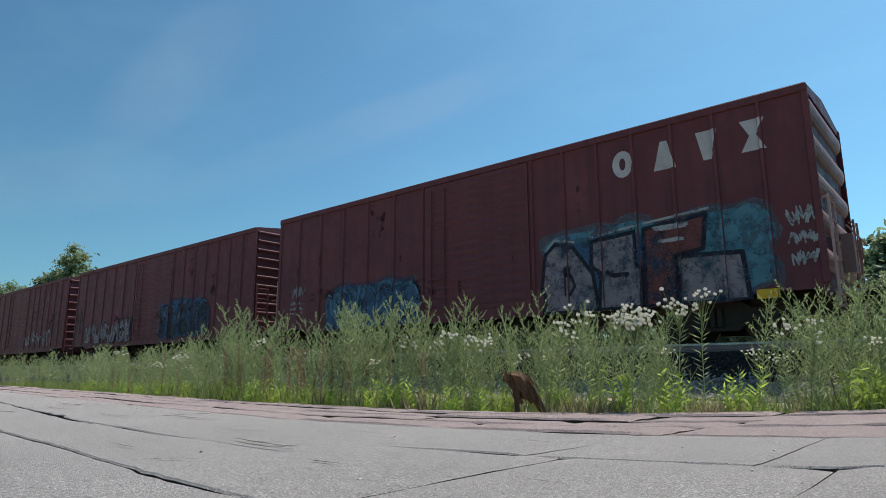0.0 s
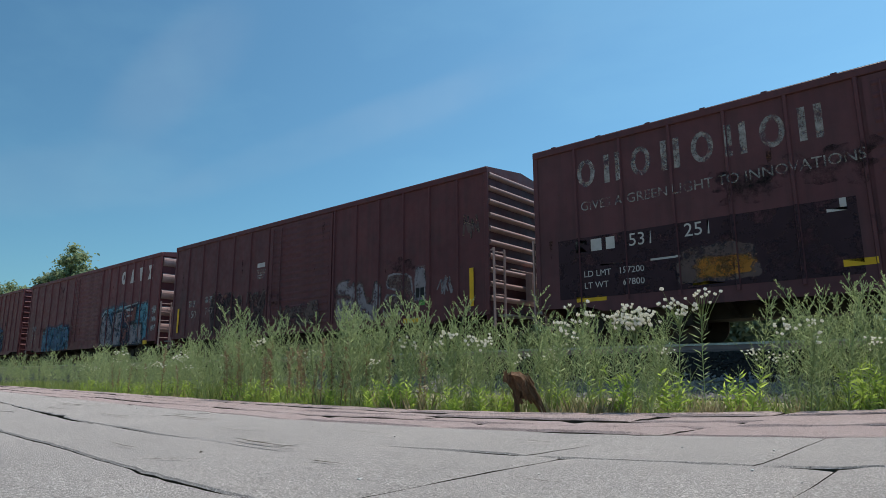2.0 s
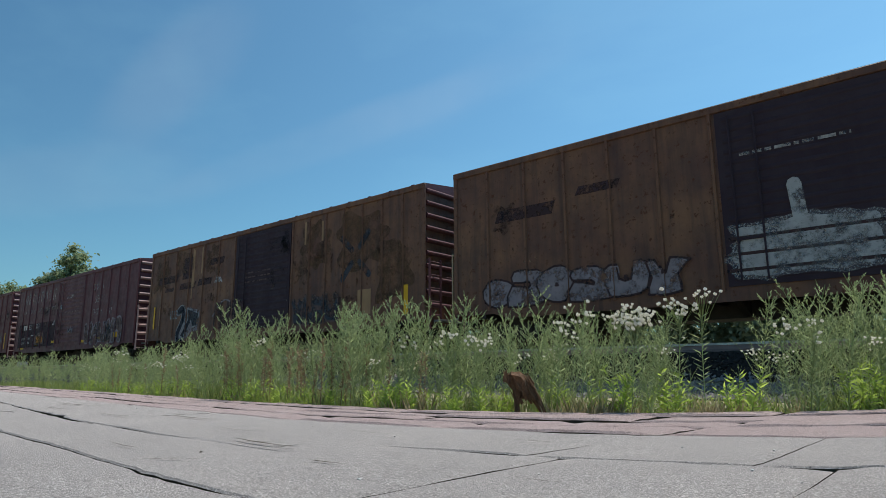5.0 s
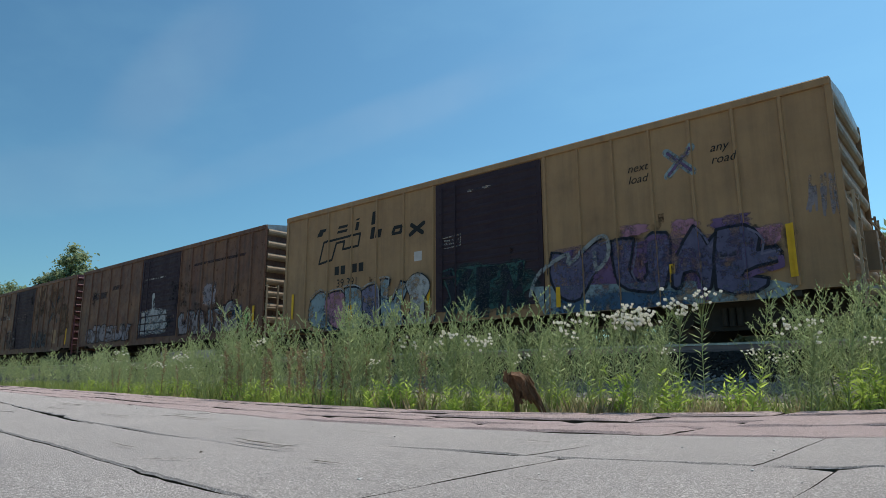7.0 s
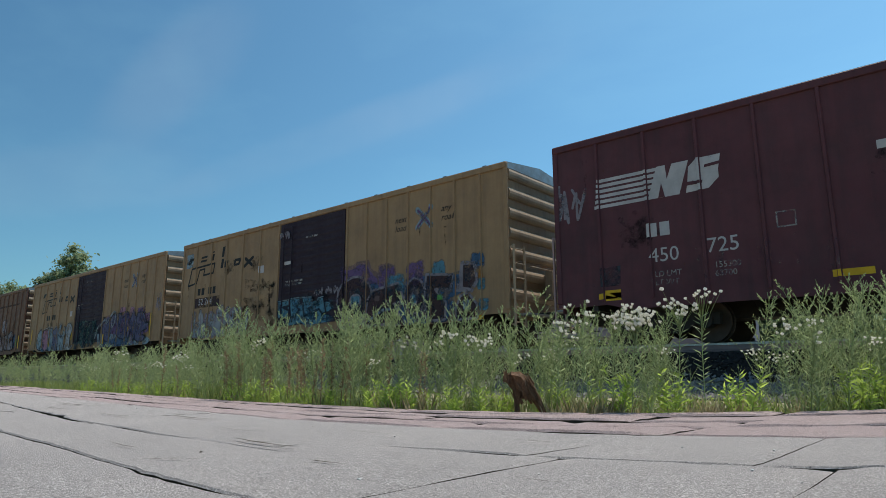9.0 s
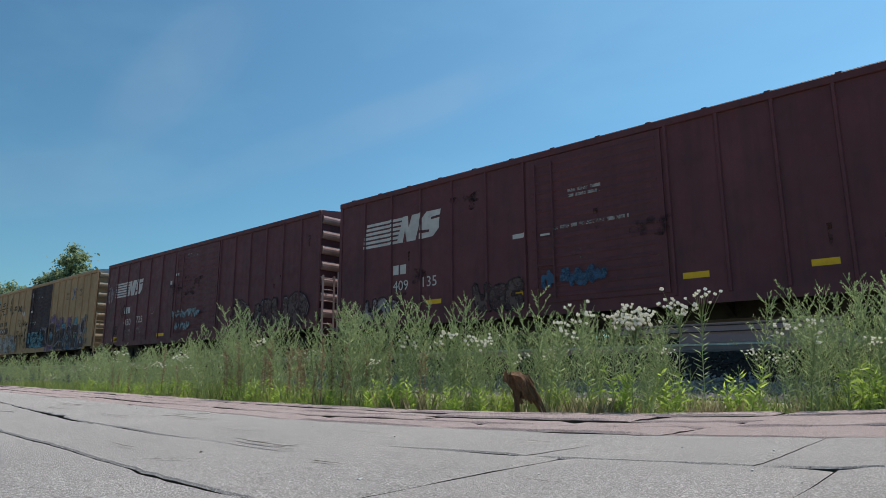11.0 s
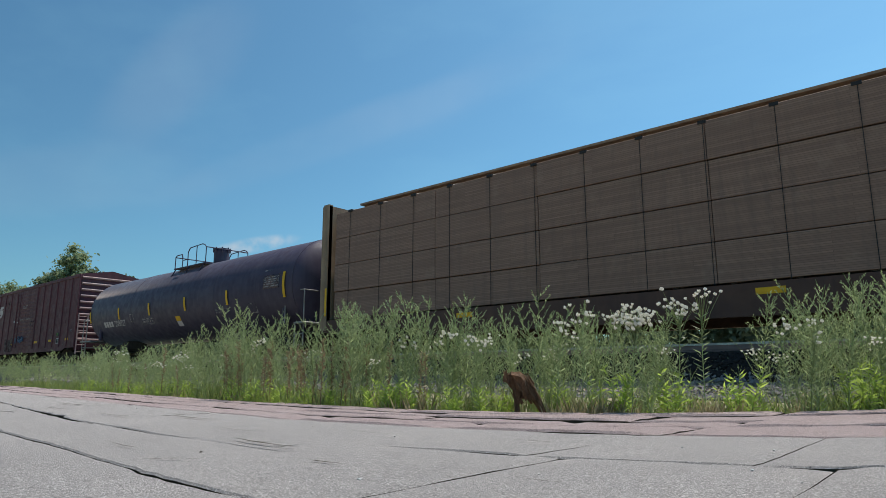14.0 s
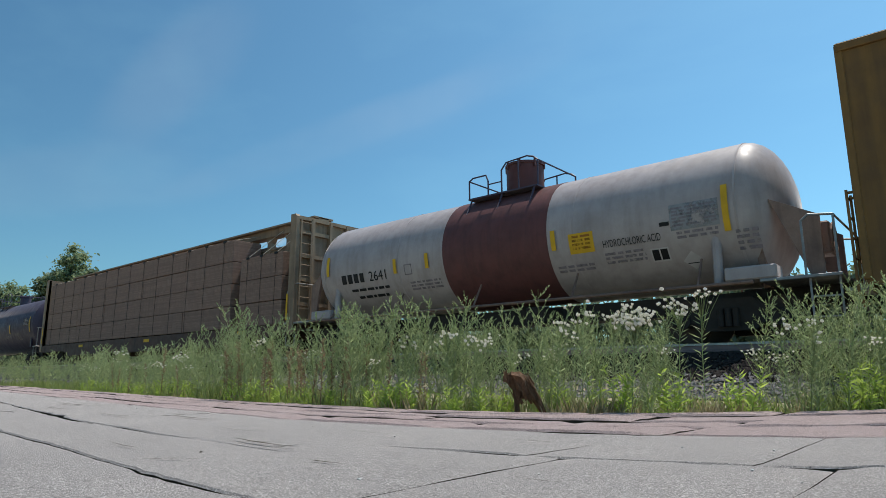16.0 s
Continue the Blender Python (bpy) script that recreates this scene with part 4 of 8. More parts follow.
def centerbeam(label, half):
    """A bulkhead flat car with a truss along its middle."""
    car = thing("centerbeam_car", label, "lumber car", "cars of the freight train", (0, MID, RAIL))
    deck = 1.02
    bm = bmesh.new()
    box(bm, -half, half, -1.45, 1.45, deck - 0.12, deck)
    for s in (-1, 1):
        y0, y1 = sorted((s * 1.40, s * 1.5))
        prism(bm, [(-half, deck - 0.35), (-half + 3.4, deck - 0.35), (-half + 4.2, deck - 0.6), (half - 4.2, deck - 0.6), (half - 3.4, deck - 0.35), (half, deck - 0.35), (half, deck), (-half, deck)], "y", y0, y1)
    box(bm, -half, half, -0.3, 0.3, deck - 0.4, deck - 0.1)
    part("deck", bm, M_DECK, car)
    # bulkheads: plate, stiffeners, side flanges, ladder
    for s in (-1, 1):
        bm = bmesh.new()
        x = s * half
        x0, x1 = sorted((x - s * 0.3, x - s * 0.22))
        box(bm, x0, x1, -1.5, 1.5, deck, 4.62)
        for t in (-1, 1):
            y0, y1 = sorted((t * 1.38, t * 1.53))
            prism(bm, [(x - s * 0.3, deck - 0.3), (x, deck - 0.3), (x, 4.58), (x - s * 0.06, 4.66), (x - s * 0.3, 4.66)], "y", y0, y1)
        head = part("bulkhead", bm, M_BEAM, car)
        for y in (-0.75, 0.0, 0.75):
            bm = bmesh.new()
            box(bm, *sorted((x - s * 0.24, x - s * 0.06)), y - 0.05, y + 0.05, deck, 4.6)
            part("stiffener", bm, M_BEAM, head)
        for z in (1.7, 2.5, 3.3, 4.1, 4.58):
            bm = bmesh.new()
            box(bm, *sorted((x - s * 0.24, x - s * 0.1)), -1.38, 1.38, z - 0.06, z + 0.06)
            part("stiffener", bm, M_BEAM, head)
        ladder_on_end(car, x - s * 0.08, -1.32, -0.9, deck - 0.3, 4.5, 11, M_BEAM, "bulkhead_ladder")
        ladder_on_end(car, x - s * 0.08, 0.9, 1.32, deck - 0.3, 4.5, 11, M_BEAM, "bulkhead_ladder")
        bm = bmesh.new()
        tube(bm, [(x - s * 0.02, -1.45, deck + 1.3), (x + s * 0.1, -1.45, deck + 1.3), (x + s * 0.1, 1.45, deck + 1.3), (x - s * 0.02, 1.45, deck + 1.3)], 0.018)
        box(bm, *sorted((x, x + s * 0.3)), -1.0, 1.0, deck - 0.2, deck - 0.15)
        part("grab_rail", bm, M_GALV, car)
    # the middle truss
    bm = bmesh.new()
    box(bm, -half + 0.5, half - 0.5, -0.22, 0.22, 4.55, 4.85)
    box(bm, -half + 0.5, half - 0.5, -0.42, 0.42, 4.81, 4.87)
    beam = part("top_chord", bm, M_BEAM, car)
    bm = bmesh.new()
    box(bm, -half + 0.5, half - 0.5, -0.04, 0.04, 3.2, 4.1)
    box(bm, -half + 0.5, half - 0.5, -0.09, 0.09, 4.06, 4.12)
    part("web_plate", bm, M_BEAM, car, "tan plate web below the openings")
    bm = bmesh.new()
    prism(bm, [(-0.1, deck), (0.1, deck), (0.1, 4.35), (0.22, 4.56), (-0.22, 4.56), (-0.1, 4.35)], "y", -0.12, 0.12)
    me = mesh_of("truss_post", bm, M_BEAM)
    for i in range(18):
        shared("truss_post", me, car, (-half + 1.2 + i * (2 * half - 2.4) / 17, 0, 0))
    rows = (2 * half - 2.4) / 17
    for i in range(17):
        bm = bmesh.new()
        x = -half + 1.2 + i * rows
        if i % 2:
            rod(bm, (x, 0, deck + 0.1), (x + rows, 0, 4.5), 0.03, 6)
        else:
            rod(bm, (x, 0, 4.5), (x + rows, 0, deck + 0.1), 0.03, 6)
        part("truss_brace", bm, M_BEAM, car)
    side = Side(car, [(-half, half, 1.5)])
    running_gear(car, half, 2.3)
    return car, side


def lumber_load(car, x0, x1, tiers, z0=1.05, splits=4, straps=5, y_out=1.42):
    """Bundles of sawn boards stacked in tiers with dark battens between, straps over them. They ride on the car."""
    for s in (-1, 1):
        for row in range(tiers):
            zb = z0 + row * 0.82
            cut = [x0]
            r = random.Random(int(x0 * 10) + 5)
            for k in range(1, splits):
                cut.append(x0 + (x1 - x0) * (k + r.uniform(-0.12, 0.12)) / splits)
            cut.append(x1)
            for a, b in zip(cut, cut[1:]):
                bm = bmesh.new()
                out = y_out + 0.015 * math.sin(a * 3 + row * 2.1)
                y0, y1 = sorted((s * 0.26, s * out))
                box(bm, a + 0.007, b - 0.007, y0, y1, zb + 0.018, zb + 0.817, 0.008)
                part("lumber_pack", bm, M_LUMBER, car, "strapped pack of sawn boards")
            bm = bmesh.new()
            box(bm, -0.05, 0.05, *sorted((s * 0.3, s * (y_out - 0.03))), zb - 0.003, zb + 0.018)
            me = mesh_of("batten", bm, M_BATTEN)
            for i in range(int((x1 - x0) / 1.1)):
                shared("batten", me, car, (x0 + 0.5 + i * 1.1, 0, 0))
        top = z0 + tiers * 0.82
        yo = s * (y_out + 0.018)
        bm = bmesh.new()
        rod(bm, (0, yo, z0 - 0.1), (0.03, yo, top), 0.007, 5)
        box(bm, -0.06, 0.1, *sorted((s * (y_out - 0.05), s * (y_out + 0.03))), top - 0.05, top + 0.02)
        me_a = mesh_of("load_strap", bm, M_STRAP)
        bm = bmesh.new()
        rod(bm, (0.03, s * (y_out - 0.01), top + 0.01), (0.38, s * 0.24, 4.66), 0.010, 5)
        me_b = mesh_of("top_strap", bm, M_STRAP_LIGHT)
        for i in range(straps):
            x = x0 + (x1 - x0) * (i + 0.5) / straps
            shared("load_strap", me_a, car, (x, 0, 0), "dark tie-down cable over the lumber")
            shared("top_strap", me_b, car, (x, 0, 0), "pale strap up to the top chord")


# ---- pavement ----
def bow(x):
    return math.exp((min(x, 0.2) + 0.9) / 1.15)


def far(x):
    return max(0.0, -x - 3.5)


def line_edge(x):
    return min(6.7, 3.55 + 2.02 * bow(x)) + 0.135 * far(x)


def line_strip(x):
    return 2.5 + 0.6 * bow(x) + 0.13 * far(x)


def along_line(points):
    """A joint in plan: y over x, through a few corners."""
    xs_line, ys_line = zip(*points)
    return lambda x: float(np.interp(x, xs_line, ys_line))


line_one = along_line([(-40, 4.1), (-14, 2.05), (-6.0, 1.28), (-3.7, 1.07), (-3.1, 1.03), (-2.3, 0.955), (-1.8, 0.90), (-1.18, 0.88)])
line_two = along_line([(-40, 6.9), (-14, 3.1), (-8.4, 2.29), (-5.9, 1.87), (-4.5, 1.65), (-3.1, 1.53), (-2.5, 1.52), (-2.0, 1.47), (-1.9, 1.85), (-1.63, 1.89), (-1.3, 1.95), (-0.8, 2.11), (-0.41, 2.24), (-0.3, 2.41), (0.6, 2.6), (4, 2.8)])


def pavement_material(name, a, b, c, pits=0.5):
    """Weathered stone: broad stains, pitted and gritty close to."""
    n = Nodes(name)
    src = n.shifted()
    col = n.mix(n.ramp(n.noise(0.9, 6, 0.6, src), 0.35, 0.68), a, b)
    col = n.mix(n.ramp(n.noise(6, 7, 0.7, src), 0.5, 0.72), col, c)
    blot = n.noise(38, 5, 0.75)
    col = n.mix(n.ramp(blot, 0.5, 0.66, 0.0, 0.5), col, tuple(v * 0.62 for v in a))
    grit = n.noise(230, 3, 0.7)
    col = n.mix(n.ramp(grit, 0.53, 0.62, 0.0, 0.9), col, tuple(min(0.9, v * 2.7) for v in a))
    dark = n.noise(170, 4, 0.75)
    col = n.mix(n.ramp(dark, 0.53, 0.61, 0.0, pits + 0.35), col, tuple(v * 0.22 for v in a))
    n.color(col)
    n.p.inputs["Specular IOR Level"].default_value = 0.25
    n.rough(n.ramp(n.noise(90, 3), 0.3, 0.7, 0.75, 0.98))
    lump = n.mix(0.3, n.noise(210, 4, 0.75), n.noise(16, 6, 0.65))
    n.bump(lump, 0.8, 0.014)
    return n.mat


M_SLAB = pavement_material("worn_concrete", (0.272, 0.25, 0.24), (0.228, 0.21, 0.202), (0.294, 0.269, 0.256))
M_KERB = pavement_material("red_sandstone", (0.265, 0.205, 0.2), (0.31, 0.252, 0.243), (0.205, 0.148, 0.138), 0.6)
M_JOINT = raw("joint_dirt", (0.045, 0.038, 0.027), (0.07, 0.057, 0.038), 30, 0.98)
M_JOINT.node_tree.nodes["Principled BSDF"].inputs["Specular IOR Level"].default_value = 0.03


pavement = thing("pavement", "worn grey concrete slab pavement with a red sandstone edge", "pavement", kind="structure")
xs = [-40 + i * 0.5 for i in range(72)] + [-4 + i * 0.2 for i in range(41)]
me = bpy.data.meshes.new("bedding")
verts, faces = [], []
for x in xs:
    verts += [(x, -6, -0.05), (x, line_edge(x) - 0.05, -0.06), (x, line_edge(x) + 0.02, -0.2)]
for i in range(len(xs) - 1):
    a, b = 3 * i, 3 * i + 3
    faces += [(a, b, b + 1, a + 1), (a + 1, b + 1, b + 2, a + 2)]
me.from_pydata(verts, [], faces)
me.materials.append(M_JOINT)
bed = new("bedding", me)
bed.parent = pavement


def slab(name, x0, x1, low, high, material, gap=(0.006, 0.006, 0.006, 0.006), top=0.0, worn=0.007, lift=0.0, seed=0, rough=0.002):
    """A slab between two lines, with an uneven worn arris; gap: left, right, near, far."""
    n = max(3, int(min(6.0, x1 - x0) / 0.07 + max(0, x1 - x0 - 6.0) / 0.4))
    m = 13
    r = random.Random(seed)
    off = r.uniform(0, 50)
    bm = bmesh.new()
    grid = []
    for i in range(n + 1):
        x = x0 + gap[0] + (x1 - x0 - gap[0] - gap[1]) * i / n
        g2, g3 = (g(x) if callable(g) else g for g in gap[2:])
        lo, hi = low(x) + g2, high(x) - g3
        # both sides of a joint wander together, so that it opens and closes only by its gap
        for line in (0, 1):
            at = (low, high)[line](x)
            wander = 0.020 * noise.noise(Vector((x * 2.3, round(at * 0.7), 0))) + 0.013 * noise.noise(Vector((x * 9, round(at * 0.7), 3)))
            lo, hi = (lo + wander, hi) if line == 0 else (lo, hi + wander)
        lo += 5 * g2 * max(0, noise.noise(Vector((x * 13, off, 7))) - 0.15)
        hi -= 5 * g3 * max(0, noise.noise(Vector((x * 13, off + 4, 7))) - 0.15)
        col = []
        for j in range(m + 1):
            k = j / m
            e = worn / max(0.05, hi - lo)
            k = 0 if j == 0 else 1 if j == m else e + (1 - 2 * e) * ((j - 1) / (m - 2)) if hi - lo < 3 else (e if j == 1 else 1 - e if j == m - 1 else (j - 1) / (m - 2) if j < 3 else 0.55 + 0.45 * (j - 2) / (m - 3))
            y = lo + (hi - lo) * k
            z = top + lift * (k - 0.5) + 0.006 * noise.noise(Vector((x * 1.1, y * 1.1, off))) + rough * noise.noise(Vector((x * 7, y * 9, off)))
            if j < 2:
                z += 0.55 * g2
            side_run = 0.008 * noise.noise(Vector((round(x) * 3.1, y * 3.0, 5))) + 0.004 * noise.noise(Vector((round(x) * 3.1, y * 14.0, 8))) if i in (0, n) else 0.0
            if j in (0, m) or i in (0, n):
                z -= min(worn, 2.5 * (g2 if j == 0 else g3 if j == m else max(gap[0], gap[1]))) * 0.9
            col.append(bm.verts.new((x + side_run, y, z)))
        grid.append(col)
    for i in range(n):
        for j in range(m):
            bm.faces.new((grid[i][j], grid[i + 1][j], grid[i + 1][j + 1], grid[i][j + 1]))
    rim = [grid[i][0] for i in range(n + 1)] + [grid[n][j] for j in range(1, m + 1)] + [grid[i][m] for i in range(n - 1, -1, -1)] + [grid[0][j] for j in range(m - 1, 0, -1)]
    low_ring = [bm.verts.new((v.co.x, v.co.y, top - 0.15)) for v in rim]
    for i in range(len(rim)):
        j = (i + 1) % len(rim)
        bm.faces.new((rim[i], low_ring[i], low_ring[j], rim[j])).material_index = 1
    ob = part(name, bm, material, pavement, smooth=True)
    ob.data.materials.append(M_JOINT)
    return ob


def const(v):
    return lambda x: v


T = 0.0025
opening_one = along_line([(-40, 0.002), (-8, 0.003), (-4.0, 0.004), (-3.75, 0.003), (-3.2, 0.007), (-2.5, 0.003), (-2.2, 0.003), (-1.75, 0.0045), (-1.3, 0.003)])
opening_two = along_line([(-40, 0.003), (-6.2, 0.005), (-5.6, 0.012), (-4.4, 0.012), (-3.4, 0.007), (-2.7, 0.001), (-2.45, 0.005), (-2.1, 0.004), (-1.98, 0.0), (-1.9, 0.001), (-1.7, 0.008), (-1.4, 0.009), (-1.25, 0.003), (-0.9, 0.0025), (-0.78, 0.005), (-0.6, 0.006), (-0.46, 0.009), (-0.36, 0.006), (4, 0.008)])
opening_strip = along_line([(-40, 0.006), (-6, 0.012), (-4.5, 0.006), (-2.6, 0.016), (-1.8, 0.012), (-1.2, 0.006), (4, 0.006)])
slab("paving_slab", -38, -14, const(-5.8), line_one, M_SLAB, (T, T, T, opening_one), seed=1)
slab("paving_slab", -14, -4.4, const(-5.8), line_one, M_SLAB, (T, 0.001, T, opening_one), seed=2)
slab("paving_slab", -4.4, -1.18, const(-5.8), line_one, M_SLAB, (0.0005, 0.001, T, opening_one), seed=3)
slab("paving_slab", -1.18, -0.4, const(-5.8), line_two, M_SLAB, (0.001, 0.003, T, opening_two), seed=4)
slab("paving_slab", -0.4, 4.0, const(-5.8), line_two, M_SLAB, (0.006, T, T, opening_two), 0.006, seed=5)
slab("paving_slab", -38, -6.2, line_one, line_two, M_SLAB, (T, T, opening_one, opening_two), seed=6)
slab("paving_slab", -6.2, -1.18, line_one, line_two, M_SLAB, (T, 0.001, opening_one, opening_two), seed=7)
slab("paving_slab", -38, -8.5, line_two, line_strip, M_SLAB, (T, T, opening_two, opening_strip), seed=9)
slab("paving_slab", -8.5, -4.6, line_two, line_strip, M_SLAB, (T, 0.001, opening_two, opening_strip), seed=10)
slab("paving_slab", -4.6, -1.30, line_two, line_strip, M_SLAB, (0.0005, 0.001, opening_two, opening_strip), seed=11)
slab("paving_slab", -1.30, -0.61, line_two, line_strip, M_SLAB, (0.001, 0.0012, opening_two, opening_strip), seed=13)
slab("paving_slab", -0.61, 4.0, line_two, line_strip, M_SLAB, (0.0012, T, opening_two, opening_strip), 0.003, seed=14)


# red sandstone edge: four worn courses
def course(k, wave, shift=0.0):
    return lambda x: line_strip(x) + (line_edge(x) - line_strip(x)) * (k + (0.05 * noise.noise(Vector((x * 1.1, wave, 0))) if 0 < k < 1 else 0)) + shift


r = random.Random(21)
levels = (0.0, 0.27, 0.52, 0.77, 1.0)
for i, (k0, k1) in enumerate(zip(levels, levels[1:])):
    x = -38 + r.uniform(0, 1)
    while x < 1.5:
        step = r.uniform(1.6, 3.4) if x < -5 else r.uniform(0.7, 1.5)
        gap_y = 0.003 if x < -5 else 0.009
        slab("edge_stone", x, x + step, course(k0, i * 3.7), course(k1, i * 3.7 + 3.7), M_KERB, (0.006, 0.006, gap_y, gap_y), r.uniform(-0.006, 0.006) + 0.004 * i, 0.014 if x > -5 else 0.010, r.uniform(-0.004, 0.004), seed=int(x * 100) + 7 + i, rough=0.005)
        x += step

# hairline cracks and broken arrises filled with dirt
def crack(points, w, seed):
    r = random.Random(seed)
    bm = bmesh.new()
    path = smooth_path(points, 5)
    lo, hi = [], []
    for i, (x, y) in enumerate(path):
        k = w * math.sin(math.pi * (i + 0.3) / len(path)) * r.uniform(0.5, 1.3)
        j = r.uniform(-0.0012, 0.0012)
        a, b = path[max(0, i - 1)], path[min(len(path) - 1, i + 1)]
        d = math.hypot(b[0] - a[0], b[1] - a[1])
        nx, ny = (a[1] - b[1]) / d, (b[0] - a[0]) / d
        lo.append(bm.verts.new((x + nx * (j - k), y + ny * (j - k), 0.0095)))
        hi.append(bm.verts.new((x + nx * (j + k), y + ny * (j + k), 0.0095)))
    for i in range(len(path) - 1):
        bm.faces.new((lo[i], lo[i + 1], hi[i + 1], hi[i]))
    return part("crack", bm, M_JOINT, pavement, "dirt-filled crack")


for i, (pts, w) in enumerate((([(-4.45, 2.25), (-4.1, 2.2), (-3.75, 2.2)], 0.010), ([(-2.2, 1.45), (-2.14, 1.53), (-2.16, 1.66)], 0.006), ([(-7.5, 2.55), (-6.9, 2.5), (-6.3, 2.5)], 0.012), ([(-2.9, 1.2), (-2.7, 1.17), (-2.55, 1.17)], 0.004),
                              ([(-1.75, 1.36), (-1.66, 1.36), (-1.6, 1.37)], 0.006), ([(-2.2, 0.99), (-2.15, 1.08), (-2.05, 1.15)], 0.004), ([(-5.2, 2.05), (-4.8, 2.0), (-4.5, 2.02)], 0.006), ([(-3.3, 1.9), (-3.0, 1.86), (-2.75, 1.87)], 0.004), ([(-2.55, 2.2), (-2.3, 2.17), (-2.05, 2.2)], 0.004),
                              ([(-2.62, 1.62), (-2.4, 1.58), (-2.1, 1.56)], 0.007), ([(-2.45, 1.55), (-2.3, 1.62), (-2.2, 1.7)], 0.005), ([(-1.05, 1.5), (-0.95, 1.48), (-0.86, 1.5)], 0.003), ([(-1.7, 2.3), (-1.5, 2.32), (-1.35, 2.31)], 0.004), ([(-6.6, 2.15), (-6.2, 2.1), (-5.9, 2.1)], 0.007))):
    crack(pts, w, 900 + i)

# ---- the train ----
def at_zero(s):
    return -s + 7 * SPEED


train = []


def couple(car, s0, s1):
    """Takes the car into the train; s0, s1: where its ends pass x = 0 measured along the track at 7 s."""
    train.append((car, at_zero((s0 + s1) / 2) + 0.08))


def spray(name, c):
    m = plain_paint("spray_" + name, c, tuple(v * 0.5 for v in c), 0.66, 0.65, cover=(0.36, 0.54), grain=3.5)
    MIST[m] = plain_paint("overspray_" + name, c, rough=0.65, cover=(0.4, 0.72), grain=34.0)
    return m


S_CYAN, S_BLUE, S_NAVY = spray("cyan", (0.09, 0.215, 0.29)), spray("blue", (0.055, 0.11, 0.2)), spray("navy", (0.018, 0.02, 0.034))
S_GREY, S_LILAC, S_VIOLET = spray("grey", (0.25, 0.215, 0.245)), spray("lilac", (0.17, 0.16, 0.25)), spray("violet", (0.15, 0.09, 0.20))
S_WHITE, S_PINK, S_TEAL = spray("white", (0.38, 0.38, 0.40)), spray("pink", (0.36, 0.18, 0.26)), spray("teal", (0.035, 0.085, 0.085))
S_GREEN, S_BROWN, S_RED, S_ICE = spray("green", (0.13, 0.34, 0.09)), spray("brown", (0.05, 0.027, 0.031)), spray("red", (0.16, 0.055, 0.055)), spray("ice", (0.24, 0.31, 0.36))
S_INDIGO, S_OCHRE = spray("indigo", (0.11, 0.105, 0.19)), plain_paint("ochre_remains", (0.13, 0.072, 0.042), rough=0.75, cover=(0.38, 0.68), grain=1.8)
S_PALE = spray("pale", (0.30, 0.31, 0.33))
S_DUSK = spray("dusk", (0.042, 0.048, 0.064))
S_ORANGE, S_FAINT = spray("orange", (0.36, 0.15, 0.03)), spray("faint", (0.12, 0.08, 0.08))


def ring_shape(x0, x1, z0, z1, t, gap=0.0):
    """A chamfered ring, open on its right where gap is given."""
    cx, cz = (x0 + x1) / 2, (z0 + z1) / 2
    out, inn = [], []
    for i in range(17):
        a = gap / 2 + (2 * math.pi - gap) * i / 16
        out.append((cx + (x1 - x0) / 2 * math.cos(a), cz + (z1 - z0) / 2 * math.sin(a)))
        inn.append((cx + ((x1 - x0) / 2 - t) * math.cos(a), cz + ((z1 - z0) / 2 - t) * math.sin(a)))
    return [[out[i], out[i + 1], inn[i + 1], inn[i]] for i in range(16)]


def slanted(x0, x1, z0, z1, lean=0.12):
    return [(x0, z0), (x1, z0), (x1 + lean, z1), (x0 + lean, z1)]


def block_letter(side, layers, outline, fill, dark, w=0.045):
    layers.append((fill, tris_of(outline)))
    layers.append((dark, stroke(outline + outline[:1], w)))


def service_plate(side, x0, x1, z0, z1):
    """A black stencilled consolidation plate in a pale frame."""
    m = (x0 + x1) / 2
    return side.lay("stencil_plate", [(M_WHITE, tris_of([(x0, z0), (x1, z0), (x1, z1), (x0, z1)])),
                                      (M_RED_DARK, tris_of([(x0 + 0.03, z0 + 0.03), (m - 0.015, z0 + 0.03), (m - 0.015, z1 - 0.03), (x0 + 0.03, z1 - 0.03)]) +
                                       tris_of([(m + 0.015, z0 + 0.03), (x1 - 0.03, z0 + 0.03), (x1 - 0.03, z1 - 0.03), (m + 0.015, z1 - 0.03)]))], "black stencil plate in a pale frame")


def small_print(side, x0, x1, z0, rows, material, h=0.05, seed=0, gap=1.7):
    """Lines of print too small to read, as bars."""
    r = random.Random(seed)
    bars = []
    for k in range(rows):
        x = x0
        while x < x1:
            w = min(r.uniform(0.08, 0.3), x1 - x)
            bars.append((x, z0 - k * h * gap, x + w, z0 - k * h * gap + h))
            x += w + 0.05
    return side.bars("small_print", bars, material)


def reflector(side, x, z0, z1, w=0.11):
    return side.bars("reflector", [(x - w / 2, z0, x + w / 2, z1)], M_REFLECT, "yellow reflector strip", 0.034)


def level_reflector(side, x0, x1, z):
    return side.bars("reflector", [(x0, z - 0.06, x1, z + 0.06)], M_REFLECT, "yellow reflector strip")


def crossed_mark(side, x, z, r, light, dark):
    layers = [(light, stroke([(x - r, z - r), (x + r, z + r)], r * 0.33) + stroke([(x - r, z + r), (x + r, z - r)], r * 0.33)),
              (dark, stroke([(x - r * 0.9, z - r * 0.9), (x + r * 0.9, z + r * 0.9)], r * 0.13) + stroke([(x - r * 0.9, z + r * 0.9), (x + r * 0.9, z - r * 0.9)], r * 0.13))]
    return side.lay("crossed_emblem", layers, "blue and white crossed emblem")


